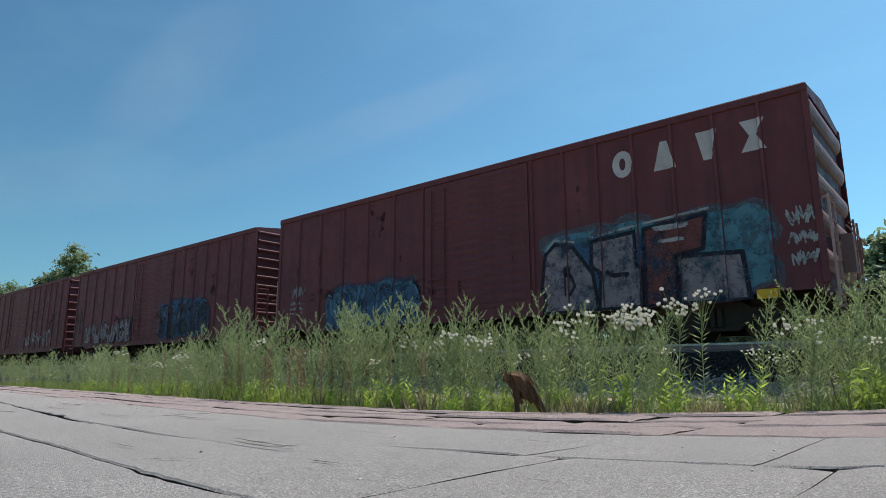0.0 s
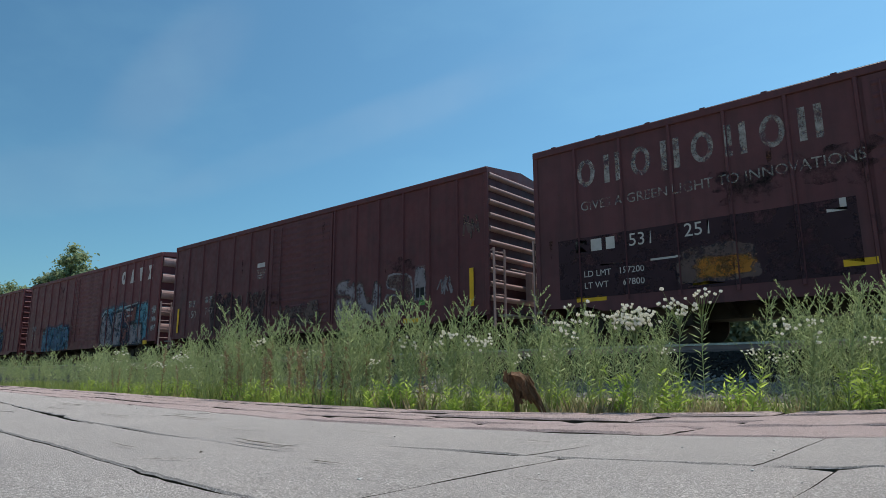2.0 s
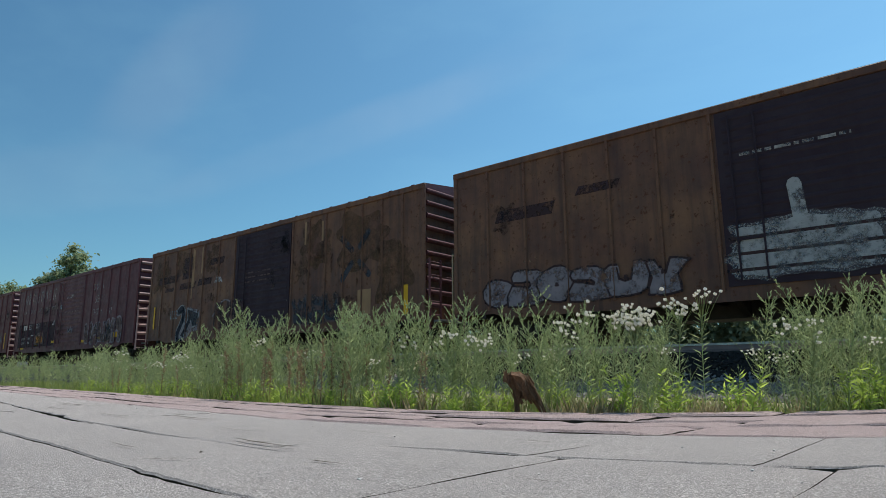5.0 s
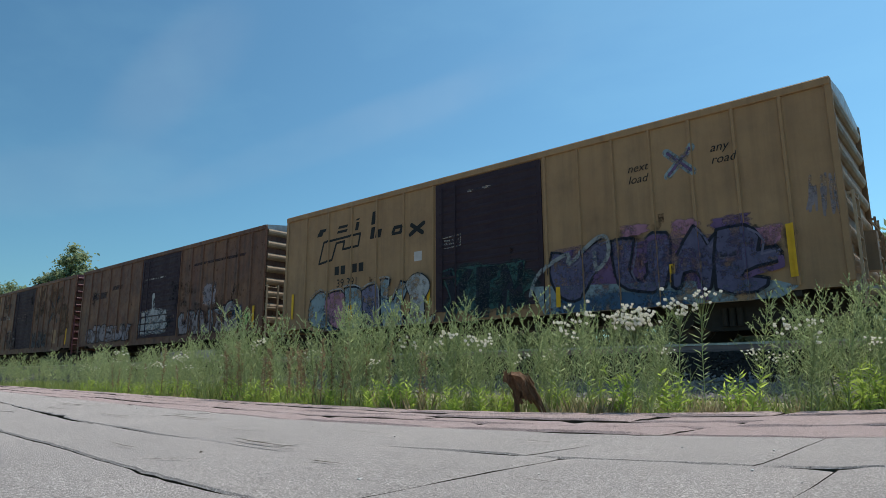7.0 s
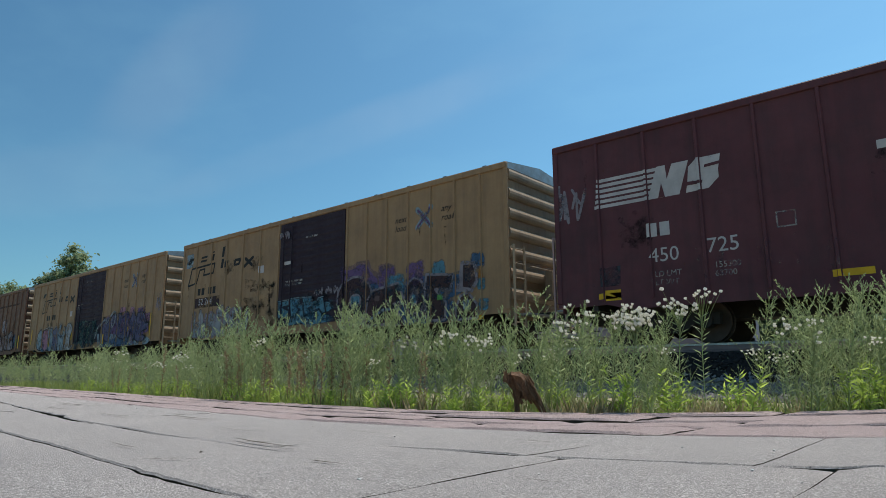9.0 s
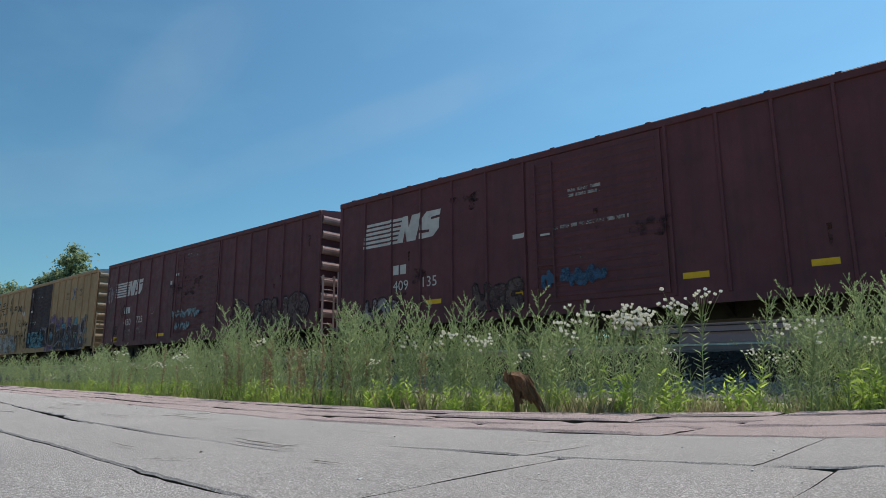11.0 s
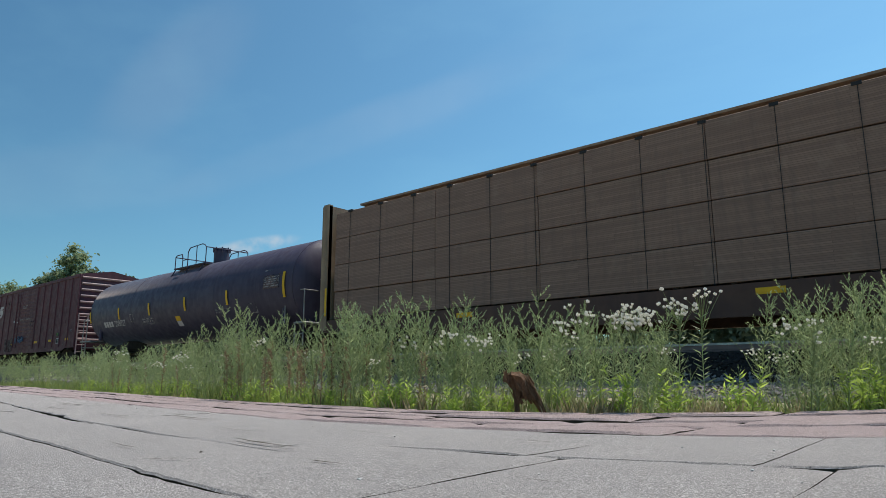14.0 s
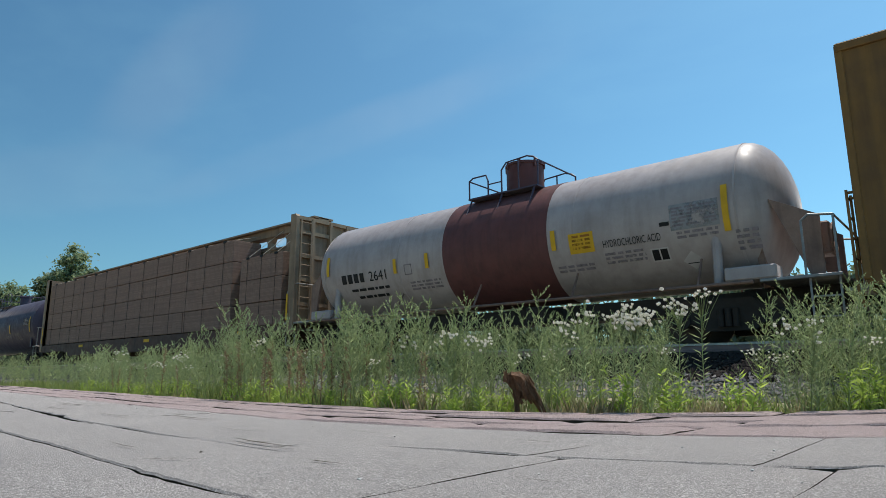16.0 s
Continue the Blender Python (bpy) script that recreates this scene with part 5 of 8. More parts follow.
def yellow_car_marks(side, dx=0.0, dz=0.0, numbers="", worn=False):
    """The dark bars, outline emblem, slogan and crossed mark of the yellow pool cars."""
    ink = M_INK
    rows = [(-6.3, 3.66, -6.05, 3.78), (-6.22, 3.78, -5.9, 3.88), (-5.35, 3.64, -4.9, 3.72), (-5.3, 3.78, -4.88, 3.86), (-4.52, 3.62, -4.38, 3.86), (-4.5, 3.92, -4.36, 3.97),
            (-3.82, 3.68, -3.66, 4.06), (-3.86, 3.26, -3.7, 3.6), (-3.6, 3.26, -3.42, 3.5), (-2.98, 3.24, -2.6, 3.32), (-2.94, 3.4, -2.56, 3.5), (-2.98, 3.3, -2.86, 3.44), (-2.68, 3.3, -2.55, 3.44)]
    side.shapes("dark_wordmark_bar", [slanted(a + dx, c + dx, b + dz, d + dz, 0.06) for a, b, c, d in rows], ink, "slanted dark wordmark bars")
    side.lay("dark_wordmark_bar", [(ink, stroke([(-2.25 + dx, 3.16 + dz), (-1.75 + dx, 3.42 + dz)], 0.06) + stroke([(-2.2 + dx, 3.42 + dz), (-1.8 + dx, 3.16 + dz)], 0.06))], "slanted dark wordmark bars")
    path = [(-6.16, 2.79), (-5.95, 3.45), (-4.28, 3.5), (-4.36, 3.14), (-5.05, 3.12), (-4.98, 3.36), (-5.35, 3.35), (-5.55, 2.85), (-6.16, 2.79)]
    side.lay("outline_emblem", [(ink, stroke([(x + dx, z + dz) for x, z in path], 0.035))], "dark outlined emblem")
    side.bars("dark_mark", [(-5.4 + dx, 2.36 + dz, -5.2 + dx, 2.62 + dz), (-5.12 + dx, 2.36 + dz, -4.92 + dx, 2.62 + dz), (-4.6 + dx, 2.36 + dz, -4.4 + dx, 2.62 + dz), (-4.32 + dx, 2.36 + dz, -4.12 + dx, 2.62 + dz)], ink)
    if numbers:
        side.words("car_number", numbers, -5.3 + dx, 1.98 + dz, 0.24, M_WHITE if worn else ink)
    side.words("slogan", "next\nload", 4.06, 3.55, 0.17, ink, "slanted dark slogan", 0.3)
    side.words("slogan", "any\nroad", 5.76, 3.62, 0.17, ink, "slanted dark slogan", 0.3)
    crossed_mark(side, 5.16, 3.56, 0.25, S_ICE, S_VIOLET)


STAIN = plain_paint("soot_stain", (0.022, 0.017, 0.016), rough=0.8, cover=(0.46, 0.7), grain=2.6)
RUSTY = plain_paint("rust_stain", (0.075, 0.03, 0.018), rough=0.85, cover=(0.48, 0.66), grain=4.0)
DUST = plain_paint("pale_scuff", (0.3, 0.27, 0.26), rough=0.8, cover=(0.58, 0.72), grain=7.0)


def weather(side, seed, stains=5, drips=7, scuffs=4, low=1.0, high=4.3):
    """Soot patches, rust runs below rivets and pale scuffs."""
    r = random.Random(seed)
    for _ in range(stains):
        x, z = r.uniform(-7.0, 6.2), r.uniform(low + 0.2, high - 0.8)
        side.lay("stain", [(STAIN, cloud(x, x + r.uniform(0.5, 1.8), z, z + r.uniform(0.3, 1.1), r.randrange(999), 9, 0.5))])
    for _ in range(drips):
        x, z = r.uniform(-7.5, 7.5), r.uniform(low + 0.7, high)
        w, d = r.uniform(0.02, 0.07), r.uniform(0.3, 1.1)
        side.lay("rust_run", [(RUSTY, tris_of([(x - w, z), (x + w, z), (x + w * 0.6, z - d * 0.6), (x, z - d), (x - w * 0.7, z - d * 0.5)]))])
    for _ in range(scuffs):
        x, z = r.uniform(-7.4, 7.0), r.uniform(low, low + 1.1)
        side.lay("scuff", [(DUST, cloud(x, x + r.uniform(0.2, 0.7), z, z + r.uniform(0.08, 0.3), r.randrange(999), 7, 0.5))])


M_REPAINT = plain_paint("dark_repaint", (0.04, 0.021, 0.03), rough=0.75, cover=(0.3, 0.5), grain=2.0)
M_SADDLE = car_paint("rusty_saddle_paint", (0.30, 0.2, 0.16), (0.2, 0.13, 0.105), dirt=0.6)
H = 7.88
car, side = boxcar("oxide red boxcar with small tags low on its side", H, M_OXIDE, ribs=9)
couple(car, 136.8, 121.0)
weather(side, 701, 4, 6, 4)
mural(side, "graffiti", 2.0, 6.2, 1.0, 1.9, 3, 6, (S_GREY, S_WHITE, S_GREY, S_WHITE), "pale sprayed tag", 0.04, False)
car, side = boxcar("oxide red boxcar with pale sprayed lettering low down", H, M_OXIDE, ribs=11)
couple(car, 119.6, 103.8)
weather(side, 702, 4, 6, 4)
mural(side, "graffiti", -6.6, -1.2, 0.95, 1.9, 5, 8, (S_GREY, S_FAINT, S_GREY, S_GREY), "grey sprayed letter-like forms", 0.1, False)
mural(side, "graffiti", 1.2, 5.0, 0.95, 2.3, 9, 5, (S_BLUE, S_BLUE, S_DUSK, S_LILAC), "dull blue sprayed piece", 0.16)
mural(side, "graffiti", -7.6, -6.9, 1.3, 2.6, 14, 2, (S_GREY, S_FAINT, S_GREY, S_WHITE), "faint tag", 0.03, False)

car, side = boxcar("oxide red boxcar with white capitals and blue mural", H, M_OXIDE, ribs=5, roof_paint=M_OXIDE, end_paint=M_OXIDE_END)
couple(car, 102.38, 86.62)
weather(side, 703, 4, 6, 4)
side.shapes("white_mark", ring_shape(4.1, 4.56, 3.48, 4.07, 0.16), M_WHITE, "white painted ring")
side.shapes("white_mark", [[(5.0, 3.47), (5.46, 3.47), (5.3, 4.07), (5.16, 4.07)]], M_WHITE, "white painted wedge")
side.shapes("white_mark", [[(6.0, 3.48), (6.16, 3.48), (6.28, 4.07), (5.88, 4.07)]], M_WHITE, "white painted wedge")
side.shapes("white_mark", [[(6.7, 3.47), (7.14, 3.47), (6.98, 3.77), (7.14, 4.08), (6.7, 4.08), (6.86, 3.77)]], M_WHITE, "white painted hourglass")
layers = [(S_CYAN, cloud(1.95, 7.25, 0.35, 2.75, 4, 12, 0.2)), (S_BLUE, cloud(2.2, 6.9, 0.4, 2.5, 8, 11, 0.2)), (S_CYAN, cloud(5.6, 7.3, 0.75, 2.62, 17, 7, 0.2))]
block_letter(side, layers, [(2.28, 0.72), (2.34, 1.1), (2.25, 1.3), (2.36, 2.05), (2.62, 2.26), (3.05, 2.15), (3.52, 1.5), (3.62, 0.72)], S_GREY, S_NAVY)
layers.append((S_NAVY, stroke([(2.85, 1.1), (2.85, 1.55), (3.0, 1.5), (3.08, 1.28), (2.95, 1.1)], 0.035)))
layers.append((S_NAVY, cloud(2.78, 3.0, 1.5, 1.75, 35, 5)))
block_letter(side, layers, [(3.66, 0.72), (3.72, 1.5), (3.5, 1.65), (3.52, 2.2), (4.5, 2.28), (4.5, 1.6), (4.62, 1.5), (4.6, 0.72)], S_GREY, S_NAVY)
layers.append((S_NAVY, stroke([(3.85, 1.5), (4.0, 1.42), (4.3, 1.42)], 0.05)))
block_letter(side, layers, [(4.66, 0.72), (4.7, 2.3), (5.95, 2.42), (5.85, 1.75), (5.35, 1.68), (5.3, 0.72)], S_RED, S_NAVY)
block_letter(side, layers, [(5.35, 0.72), (5.38, 1.25), (5.3, 1.66), (6.55, 1.6), (6.62, 0.72)], S_GREY, S_NAVY)
layers.append((S_WHITE, stroke([(2.4, 2.15), (2.62, 2.36), (3.1, 2.25)], 0.025) + stroke([(3.5, 2.3), (4.5, 2.4)], 0.025) + stroke([(4.72, 2.42), (6.0, 2.52)], 0.025)))
layers.append((S_WHITE, cloud(4.8, 5.7, 2.2, 2.34, 31) + cloud(4.9, 5.6, 1.95, 2.05, 33)))
side.lay("graffiti", layers, "large blue, grey and red sprayed mural")
mural(side, "graffiti", -5.3, -1.5, 0.8, 1.95, 23, 7, (S_BLUE, S_CYAN, S_BLUE, S_CYAN), "washed-out blue sprayed piece", 0.12)
mural(side, "graffiti", -7.2, -6.4, 1.8, 2.2, 25, 4, (S_GREY, S_GREY, S_GREY, S_GREY), "pale tag", 0.025, False)
mural(side, "graffiti", 7.32, 7.78, 1.95, 2.3, 27, 5, (S_WHITE, S_WHITE, S_WHITE, S_WHITE), "white scribbled tag", 0.014, False)
mural(side, "graffiti", 7.32, 7.78, 1.6, 1.85, 28, 5, (S_WHITE, S_WHITE, S_WHITE, S_WHITE), "white scribbled tag", 0.014, False)
mural(side, "graffiti", 7.36, 7.78, 1.25, 1.5, 29, 5, (S_WHITE, S_WHITE, S_WHITE, S_WHITE), "white scribbled tag", 0.014, False)
service_plate(side, 5.88, 6.24, 1.2, 1.5)
side.shapes("spray_spot", [[(6.0, 1.02), (6.2, 1.0), (6.22, 1.16), (6.02, 1.17)]], S_GREEN)
side.bars("yellow_panel", [(6.72, 0.62, 7.1, 0.88)], M_REFLECT, "yellow painted panel")
small_print(side, -7.2, -6.5, 1.6, 3, M_WHITE_WORN, 0.1, 2)

car, side = boxcar("dark brown-red boxcar with yellow reflector and faded tags", H, M_OXIDE_B, ribs=10, posts_r=5, end_paint=M_OXIDE_END)
couple(car, 85.33, 69.57)
weather(side, 704, 4, 6, 4)
mural(side, "graffiti", 2.3, 4.1, 0.95, 2.15, 41, 2, (S_GREY, S_FAINT, S_GREY, S_WHITE), "washed grey sprayed forms", 0.12, False, False)
mural(side, "graffiti", 4.3, 5.25, 1.1, 2.2, 42, 1, (S_FAINT, S_GREY, S_FAINT, S_WHITE), "washed grey sprayed forms", 0.12, False, False)
side.lay("graffiti", [(S_GREY, cloud(5.35, 5.85, 1.2, 2.3, 45))], "grey spray patch")
side.shapes("dark_panel", [[(5.42, 1.78), (5.78, 1.78), (5.8, 2.1), (5.45, 2.08)]], M_RED_DARK)
service_plate(side, 5.42, 5.78, 1.38, 1.7)
side.shapes("spray_spot", [[(5.56, 1.2), (5.78, 1.2), (5.78, 1.36), (5.58, 1.36)]], S_GREEN)
mural(side, "graffiti", 6.2, 6.75, 1.4, 1.9, 47, 3, (S_GREY, S_GREY, S_GREY, S_GREY), "grey scribbled tag", 0.02, False)
mural(side, "graffiti", 7.1, 7.6, 2.7, 3.4, 48, 2, (S_FAINT, S_FAINT, S_FAINT, S_FAINT), "faint tag", 0.03, False)
reflector(side, 7.36, 1.05, 2.0, 0.13)
level_reflector(side, 5.0, 5.6, 0.82)
mural(side, "graffiti", -0.6, 1.5, 0.95, 1.6, 49, 4, (S_FAINT, S_FAINT, S_FAINT, S_FAINT), "faint sprayed forms", 0.09, False, False)
mural(side, "graffiti", -5.0, -1.5, 0.95, 2.35, 50, 4, (S_FAINT, S_FAINT, S_BROWN, S_FAINT), "silver and black sprayed letter-like forms", 0.12, False, False)
side.bars("white_label", [(-2.05, 3.05, -1.6, 3.2)], M_WHITE)
small_print(side, -2.05, -1.55, 2.92, 4, M_WHITE_WORN, 0.05, 4)
side.bars("white_mark", [(-6.62, 2.0, -6.42, 2.24), (-6.34, 2.0, -6.14, 2.24)], M_WHITE_WORN)
side.bars("white_mark", [(-5.4, 2.08, -5.2, 2.32), (-5.12, 2.08, -4.92, 2.32)], M_WHITE_WORN)
side.words("car_number", "150", -6.62, 1.58, 0.27, M_WHITE_WORN)
side.words("car_number", "747", -5.4, 1.64, 0.27, M_WHITE_WORN)
reflector(side, -7.36, 1.05, 2.0, 0.13)

car, side = boxcar("dark brown boxcar with worn white lettering", H, M_OXIDE_C, ribs=10, roof_ribs=14, posts_r=5, end_paint=M_OXIDE_END)
couple(car, 68.21, 52.45)
weather(side, 705, 4, 6, 4)
r = random.Random(4)
for i in range(8):
    x = -6.75 + i * 0.63
    if i % 2 == 0:
        side.shapes("worn_white_mark", ring_shape(x, x + 0.43, 3.45, 4.08, 0.1), M_WHITE_WORN, "worn white wordmark shape")
    else:
        side.bars("worn_white_mark", [(x + 0.02, 3.45, x + 0.14, 4.08), (x + 0.28, 3.45, x + 0.4, 4.08)], M_WHITE_WORN, "worn white wordmark shape")
side.words("slogan", "GIVES A GREEN LIGHT TO INNOVATIONS", -6.7, 2.92, 0.2, M_WHITE_WORN, "worn white slogan", 0, 0.98)
side.bars("dark_panel", [(-7.3, 1.0, -1.6, 2.32)], M_REPAINT, "dark repainted patch")
side.bars("white_mark", [(-6.86, 2.0, -6.6, 2.26), (-6.5, 2.0, -6.25, 2.26), (-6.15, 2.0, -5.95, 2.26)], M_WHITE)
side.words("car_number", "531", -5.65, 2.0, 0.26, M_WHITE)
side.words("car_number", "251", -4.5, 2.03, 0.26, M_WHITE)
side.bars("white_label", [(-6.3, 1.66, -5.8, 1.7), (-5.2, 1.64, -4.6, 1.68)], M_WHITE)
side.words("load_data", "LD LMT   157200", -6.7, 1.45, 0.13, M_WHITE)
side.words("load_data", "LT WT      67800", -6.7, 1.2, 0.13, M_WHITE)
side.lay("paint_patch", [(S_FAINT, cloud(-4.85, -3.0, 1.0, 1.9, 61)), (S_ORANGE, cloud(-4.4, -3.2, 1.15, 1.6, 62))], "scraped tan paint patch")
level_reflector(side, -6.9, -6.2, 0.98)
level_reflector(side, -4.4, -3.8, 1.12)
level_reflector(side, -1.9, -1.4, 1.2)
small_print(side, -0.1, 0.9, 3.45, 2, M_WHITE_WORN, 0.06, 6)
side.words("door_note", "DOOR OPENING W 10-0 H 10-3", -0.6, 2.58, 0.09, M_WHITE_WORN, "worn white stencilled door note")
side.bars("pale_label", [(-0.95, 2.85, -0.7, 3.05)], S_ICE)
side.bars("white_label", [(-2.05, 2.1, -1.75, 2.16), (-1.85, 2.16, -1.75, 2.32)], M_WHITE)
mural(side, "graffiti", 0.35, 1.1, 1.5, 1.85, 63, 5, (S_GREY, S_GREY, S_GREEN, S_GREY), "green and white scribble", 0.025, False)
for k, (t, x, z) in enumerate((("S", 3.05, 3.55), ("SERV", 3.35, 2.88), ("THE", 3.03, 2.24))):
    if k:
        side.words("slogan", t, x, z, 0.34, M_WHITE_WORN, "worn white slogan", 0, 1.05)
side.shapes("worn_white_mark", ring_shape(3.05, 3.3, 3.5, 3.84, 0.07, 0.4) + ring_shape(3.42, 3.7, 3.5, 3.84, 0.07) + [[(3.85, 3.5), (3.92, 3.5), (3.92, 3.84), (3.85, 3.84)], [(4.15, 3.5), (4.22, 3.5), (4.22, 3.84), (4.15, 3.84)]], M_WHITE_WORN, "worn white wordmark shape")
side.shapes("worn_white_mark", ring_shape(4.1, 4.3, 2.22, 2.5, 0.06, 0.4) + [[(4.9, 2.22), (4.98, 2.22), (4.98, 2.52), (4.9, 2.52)], [(5.15, 2.22), (5.22, 2.22), (5.22, 2.52), (5.15, 2.52)], [(5.32, 2.22), (5.4, 2.22), (5.4, 2.52), (5.32, 2.52)]], M_WHITE_WORN, "worn white wordmark shape")
mural(side, "graffiti", 2.5, 6.6, 0.98, 2.0, 64, 5, (S_FAINT, S_GREY, S_FAINT, S_GREY), "faded grey sprayed forms", 0.13, False)
side.shapes("dark_panel", [[(4.82, 0.98), (5.4, 0.98), (5.4, 1.78), (4.82, 1.76)]], M_RED_DARK)
service_plate(side, 4.95, 5.3, 1.3, 1.6)
side.shapes("spray_spot", [[(5.1, 1.05), (5.28, 1.05), (5.28, 1.2), (5.1, 1.2)]], S_GREEN)
level_reflector(side, 2.14, 2.55, 1.08)
level_reflector(side, 4.0, 4.4, 1.15)
side.bars("yellow_panel", [(5.85, 1.12, 6.2, 1.36)], M_REFLECT, "yellow painted panel")

car, side = boxcar("weathered rusty yellow boxcar with dark door", H, M_YELLOW_OLD, door_paint=M_BLACK, ribs=10, roof_ribs=18, end_paint=M_OXIDE_C, roof_paint=M_OXIDE_C)
couple(car, 51.18, 35.42)
weather(side, 706, 9, 12, 6)
for a, b, c, d in ((-7.2, 3.1, -5.6, 3.4), (-5.2, 3.15, -4.4, 4.0), (-5.4, 2.75, -4.2, 3.0), (-4.0, 2.8, -3.0, 3.05), (-6.6, 2.75, -5.9, 2.9), (-3.2, 3.5, -2.2, 3.75)):
    side.shapes("dark_mark", [slanted(a, c, b, d, 0.12)], S_BROWN)
side.lay("paint_patch", [(S_OCHRE, cloud(-7.7, -6.0, 2.6, 4.4, 75, 9, 0.4))], "ochre paint showing through the rust")
for a, b, c, d in ((-5.9, -4.4, 3.2, 4.45), (-3.6, -2.2, 3.0, 4.4), (2.2, 4.2, 2.4, 4.4), (4.0, 6.6, 2.2, 4.4), (5.8, 7.6, 1.2, 3.4)):
    side.lay("paint_patch", [(S_OCHRE, cloud(a, b, c, d, int(90 + a * 7), 9, 0.4))], "ochre paint showing through the rust")
for streak_box in ((-4.45, 2.34, -4.36, 4.3), (-3.77, 3.26, -3.68, 4.29), (-4.37, 2.78, -4.28, 4.25), (2.65, 3.51, 2.74, 4.25), (3.51, 3.52, 3.60, 4.16), (-6.87, 1.41, -6.78, 2.18)):
    side.bars("paint_streak", [streak_box], M_YELLOW, "unfaded yellow paint along the posts")
side.words("car_number", "183", -6.05, 1.62, 0.34, S_ICE)
layers = [(S_GREY, tris_of([(-4.84, 1.55), (-4.64, 2.04), (-3.61, 1.84), (-3.74, 1.09), (-4.23, 1.06), (-4.72, 0.73), (-5.19, 0.81)])), (S_PALE, stroke(smooth_path([(-5.27, 1.87), (-5.05, 1.99), (-4.9, 1.86), (-4.9, 1.6), (-5.07, 1.32), (-5.26, 1.03), (-5.2, 0.73), (-4.92, 0.67)], 3), 0.17)), (S_NAVY, stroke(smooth_path([(-5.27, 1.87), (-5.05, 1.99), (-4.9, 1.86), (-4.9, 1.6), (-5.07, 1.32), (-5.26, 1.03), (-5.2, 0.73), (-4.92, 0.67)], 3), 0.12)), (S_PALE, stroke([(-4.57, 1.94), (-3.73, 1.73), (-3.84, 1.3), (-4.14, 1.25), (-4.26, 1.52), (-4.75, 0.86), (-5.02, 0.93), (-4.49, 1.5), (-4.57, 1.94)], 0.05)), (S_NAVY, tris_of([(-4.57, 1.94), (-3.73, 1.73), (-3.84, 1.3), (-4.14, 1.25), (-4.26, 1.52), (-4.75, 0.86), (-5.02, 0.93), (-4.49, 1.5)])),
          (S_DUSK, tris_of([(-4.43, 1.82), (-3.81, 1.65), (-3.89, 1.39), (-4.17, 1.36), (-4.29, 1.6)])), (S_GREY, stroke(smooth_path([(-2.7, 1.53), (-2.12, 2.04), (-1.58, 2.03), (-1.07, 1.59), (-0.58, 1.6), (-0.71, 1.35), (-1.22, 1.18)], 3), 0.03))]
side.lay("graffiti", layers, "silver and black sprayed piece")
mural(side, "graffiti", -2.6, -0.6, 1.1, 2.1, 72, 4, (S_GREY, S_FAINT, S_BROWN, S_FAINT), "grey sprayed forms across the door", 0.07, False)
mural(side, "graffiti", 2.1, 4.4, 1.0, 1.85, 73, 4, (S_FAINT, S_FAINT, S_DUSK, S_FAINT), "washed pale sprayed forms", 0.11, False)
mural(side, "graffiti", -2.7, -2.2, 2.75, 3.0, 74, 2, (S_WHITE, S_WHITE, S_WHITE, S_WHITE), "small white tag", 0.03, False)
side.lay("crossed_emblem", [(S_DUSK, stroke([(4.55, 2.2), (4.95, 2.65)], 0.1) + stroke([(5.3, 3.1), (5.65, 3.5)], 0.1) + stroke([(4.5, 3.45), (4.95, 3.05)], 0.1) + stroke([(5.3, 2.65), (5.7, 2.25)], 0.1))], "faded blue crossed emblem")
small_print(side, -0.6, 0.9, 2.9, 3, S_FAINT, 0.04, 8, 4.0)
side.bars("pale_label", [(5.24, 1.1, 5.8, 1.82)], M_YELLOW)
side.bars("yellow_panel", [(7.1, 1.0, 7.26, 1.8)], M_REFLECT)
reflector(side, -7.3, 1.3, 2.2)

car, side = boxcar("rust-stained yellow boxcar with black door and tags", H, M_YELLOW_OLD, door_paint=M_BLACK, ribs=8, end_paint=M_YELLOW_END, roof_paint=M_GALV)
couple(car, 34.40, 18.64)
weather(side, 707, 9, 12, 6)
layers = [(S_WHITE, cloud(-1.45, 1.5, 1.0, 2.2, 81)), (S_BROWN, stroke([(-1.2, 1.85), (1.2, 1.85)], 0.03) + stroke([(-1.3, 1.55), (1.3, 1.55)], 0.03) + stroke([(-1.3, 1.25), (1.3, 1.25)], 0.03)), (S_WHITE, stroke([(0.0, 2.1), (-0.05, 2.7)], 0.12))]
side.lay("graffiti", layers, "white roller-painted patch on the door")
mural(side, "graffiti", 2.2, 6.4, 1.0, 2.0, 82, 5, (S_GREY, S_BROWN, S_GREY, S_ICE), "pale sprayed forms", 0.14, False)
side.lay("graffiti", [(S_GREY, cloud(3.8, 4.9, 1.9, 2.9, 83))], "pale round spray")
side.lay("graffiti", [(S_ORANGE, cloud(4.9, 6.3, 1.1, 1.7, 84)), (S_BLUE, cloud(5.9, 6.7, 0.95, 1.9, 85))], "orange and blue spray")
mural(side, "graffiti", -7.0, -2.0, 1.0, 1.75, 86, 6, (S_GREY, S_BROWN, S_GREY, S_GREY), "grey sprayed forms", 0.1, False)
for a, b, c, d in ((-6.6, 3.0, -5.0, 3.3), (-4.4, 3.3, -3.4, 3.5), (3.0, 3.6, 6.6, 3.7)):
    side.shapes("dark_mark", [slanted(a, c, b, d, 0.1)], S_BROWN)
reflector(side, 7.36, 1.0, 1.75, 0.13)
side.lay("graffiti", [(S_GREEN, cloud(6.75, 7.15, 1.1, 1.6, 87))], "green and white spray")
small_print(side, -0.9, 0.9, 3.4, 1, M_WHITE_WORN, 0.06, 9)

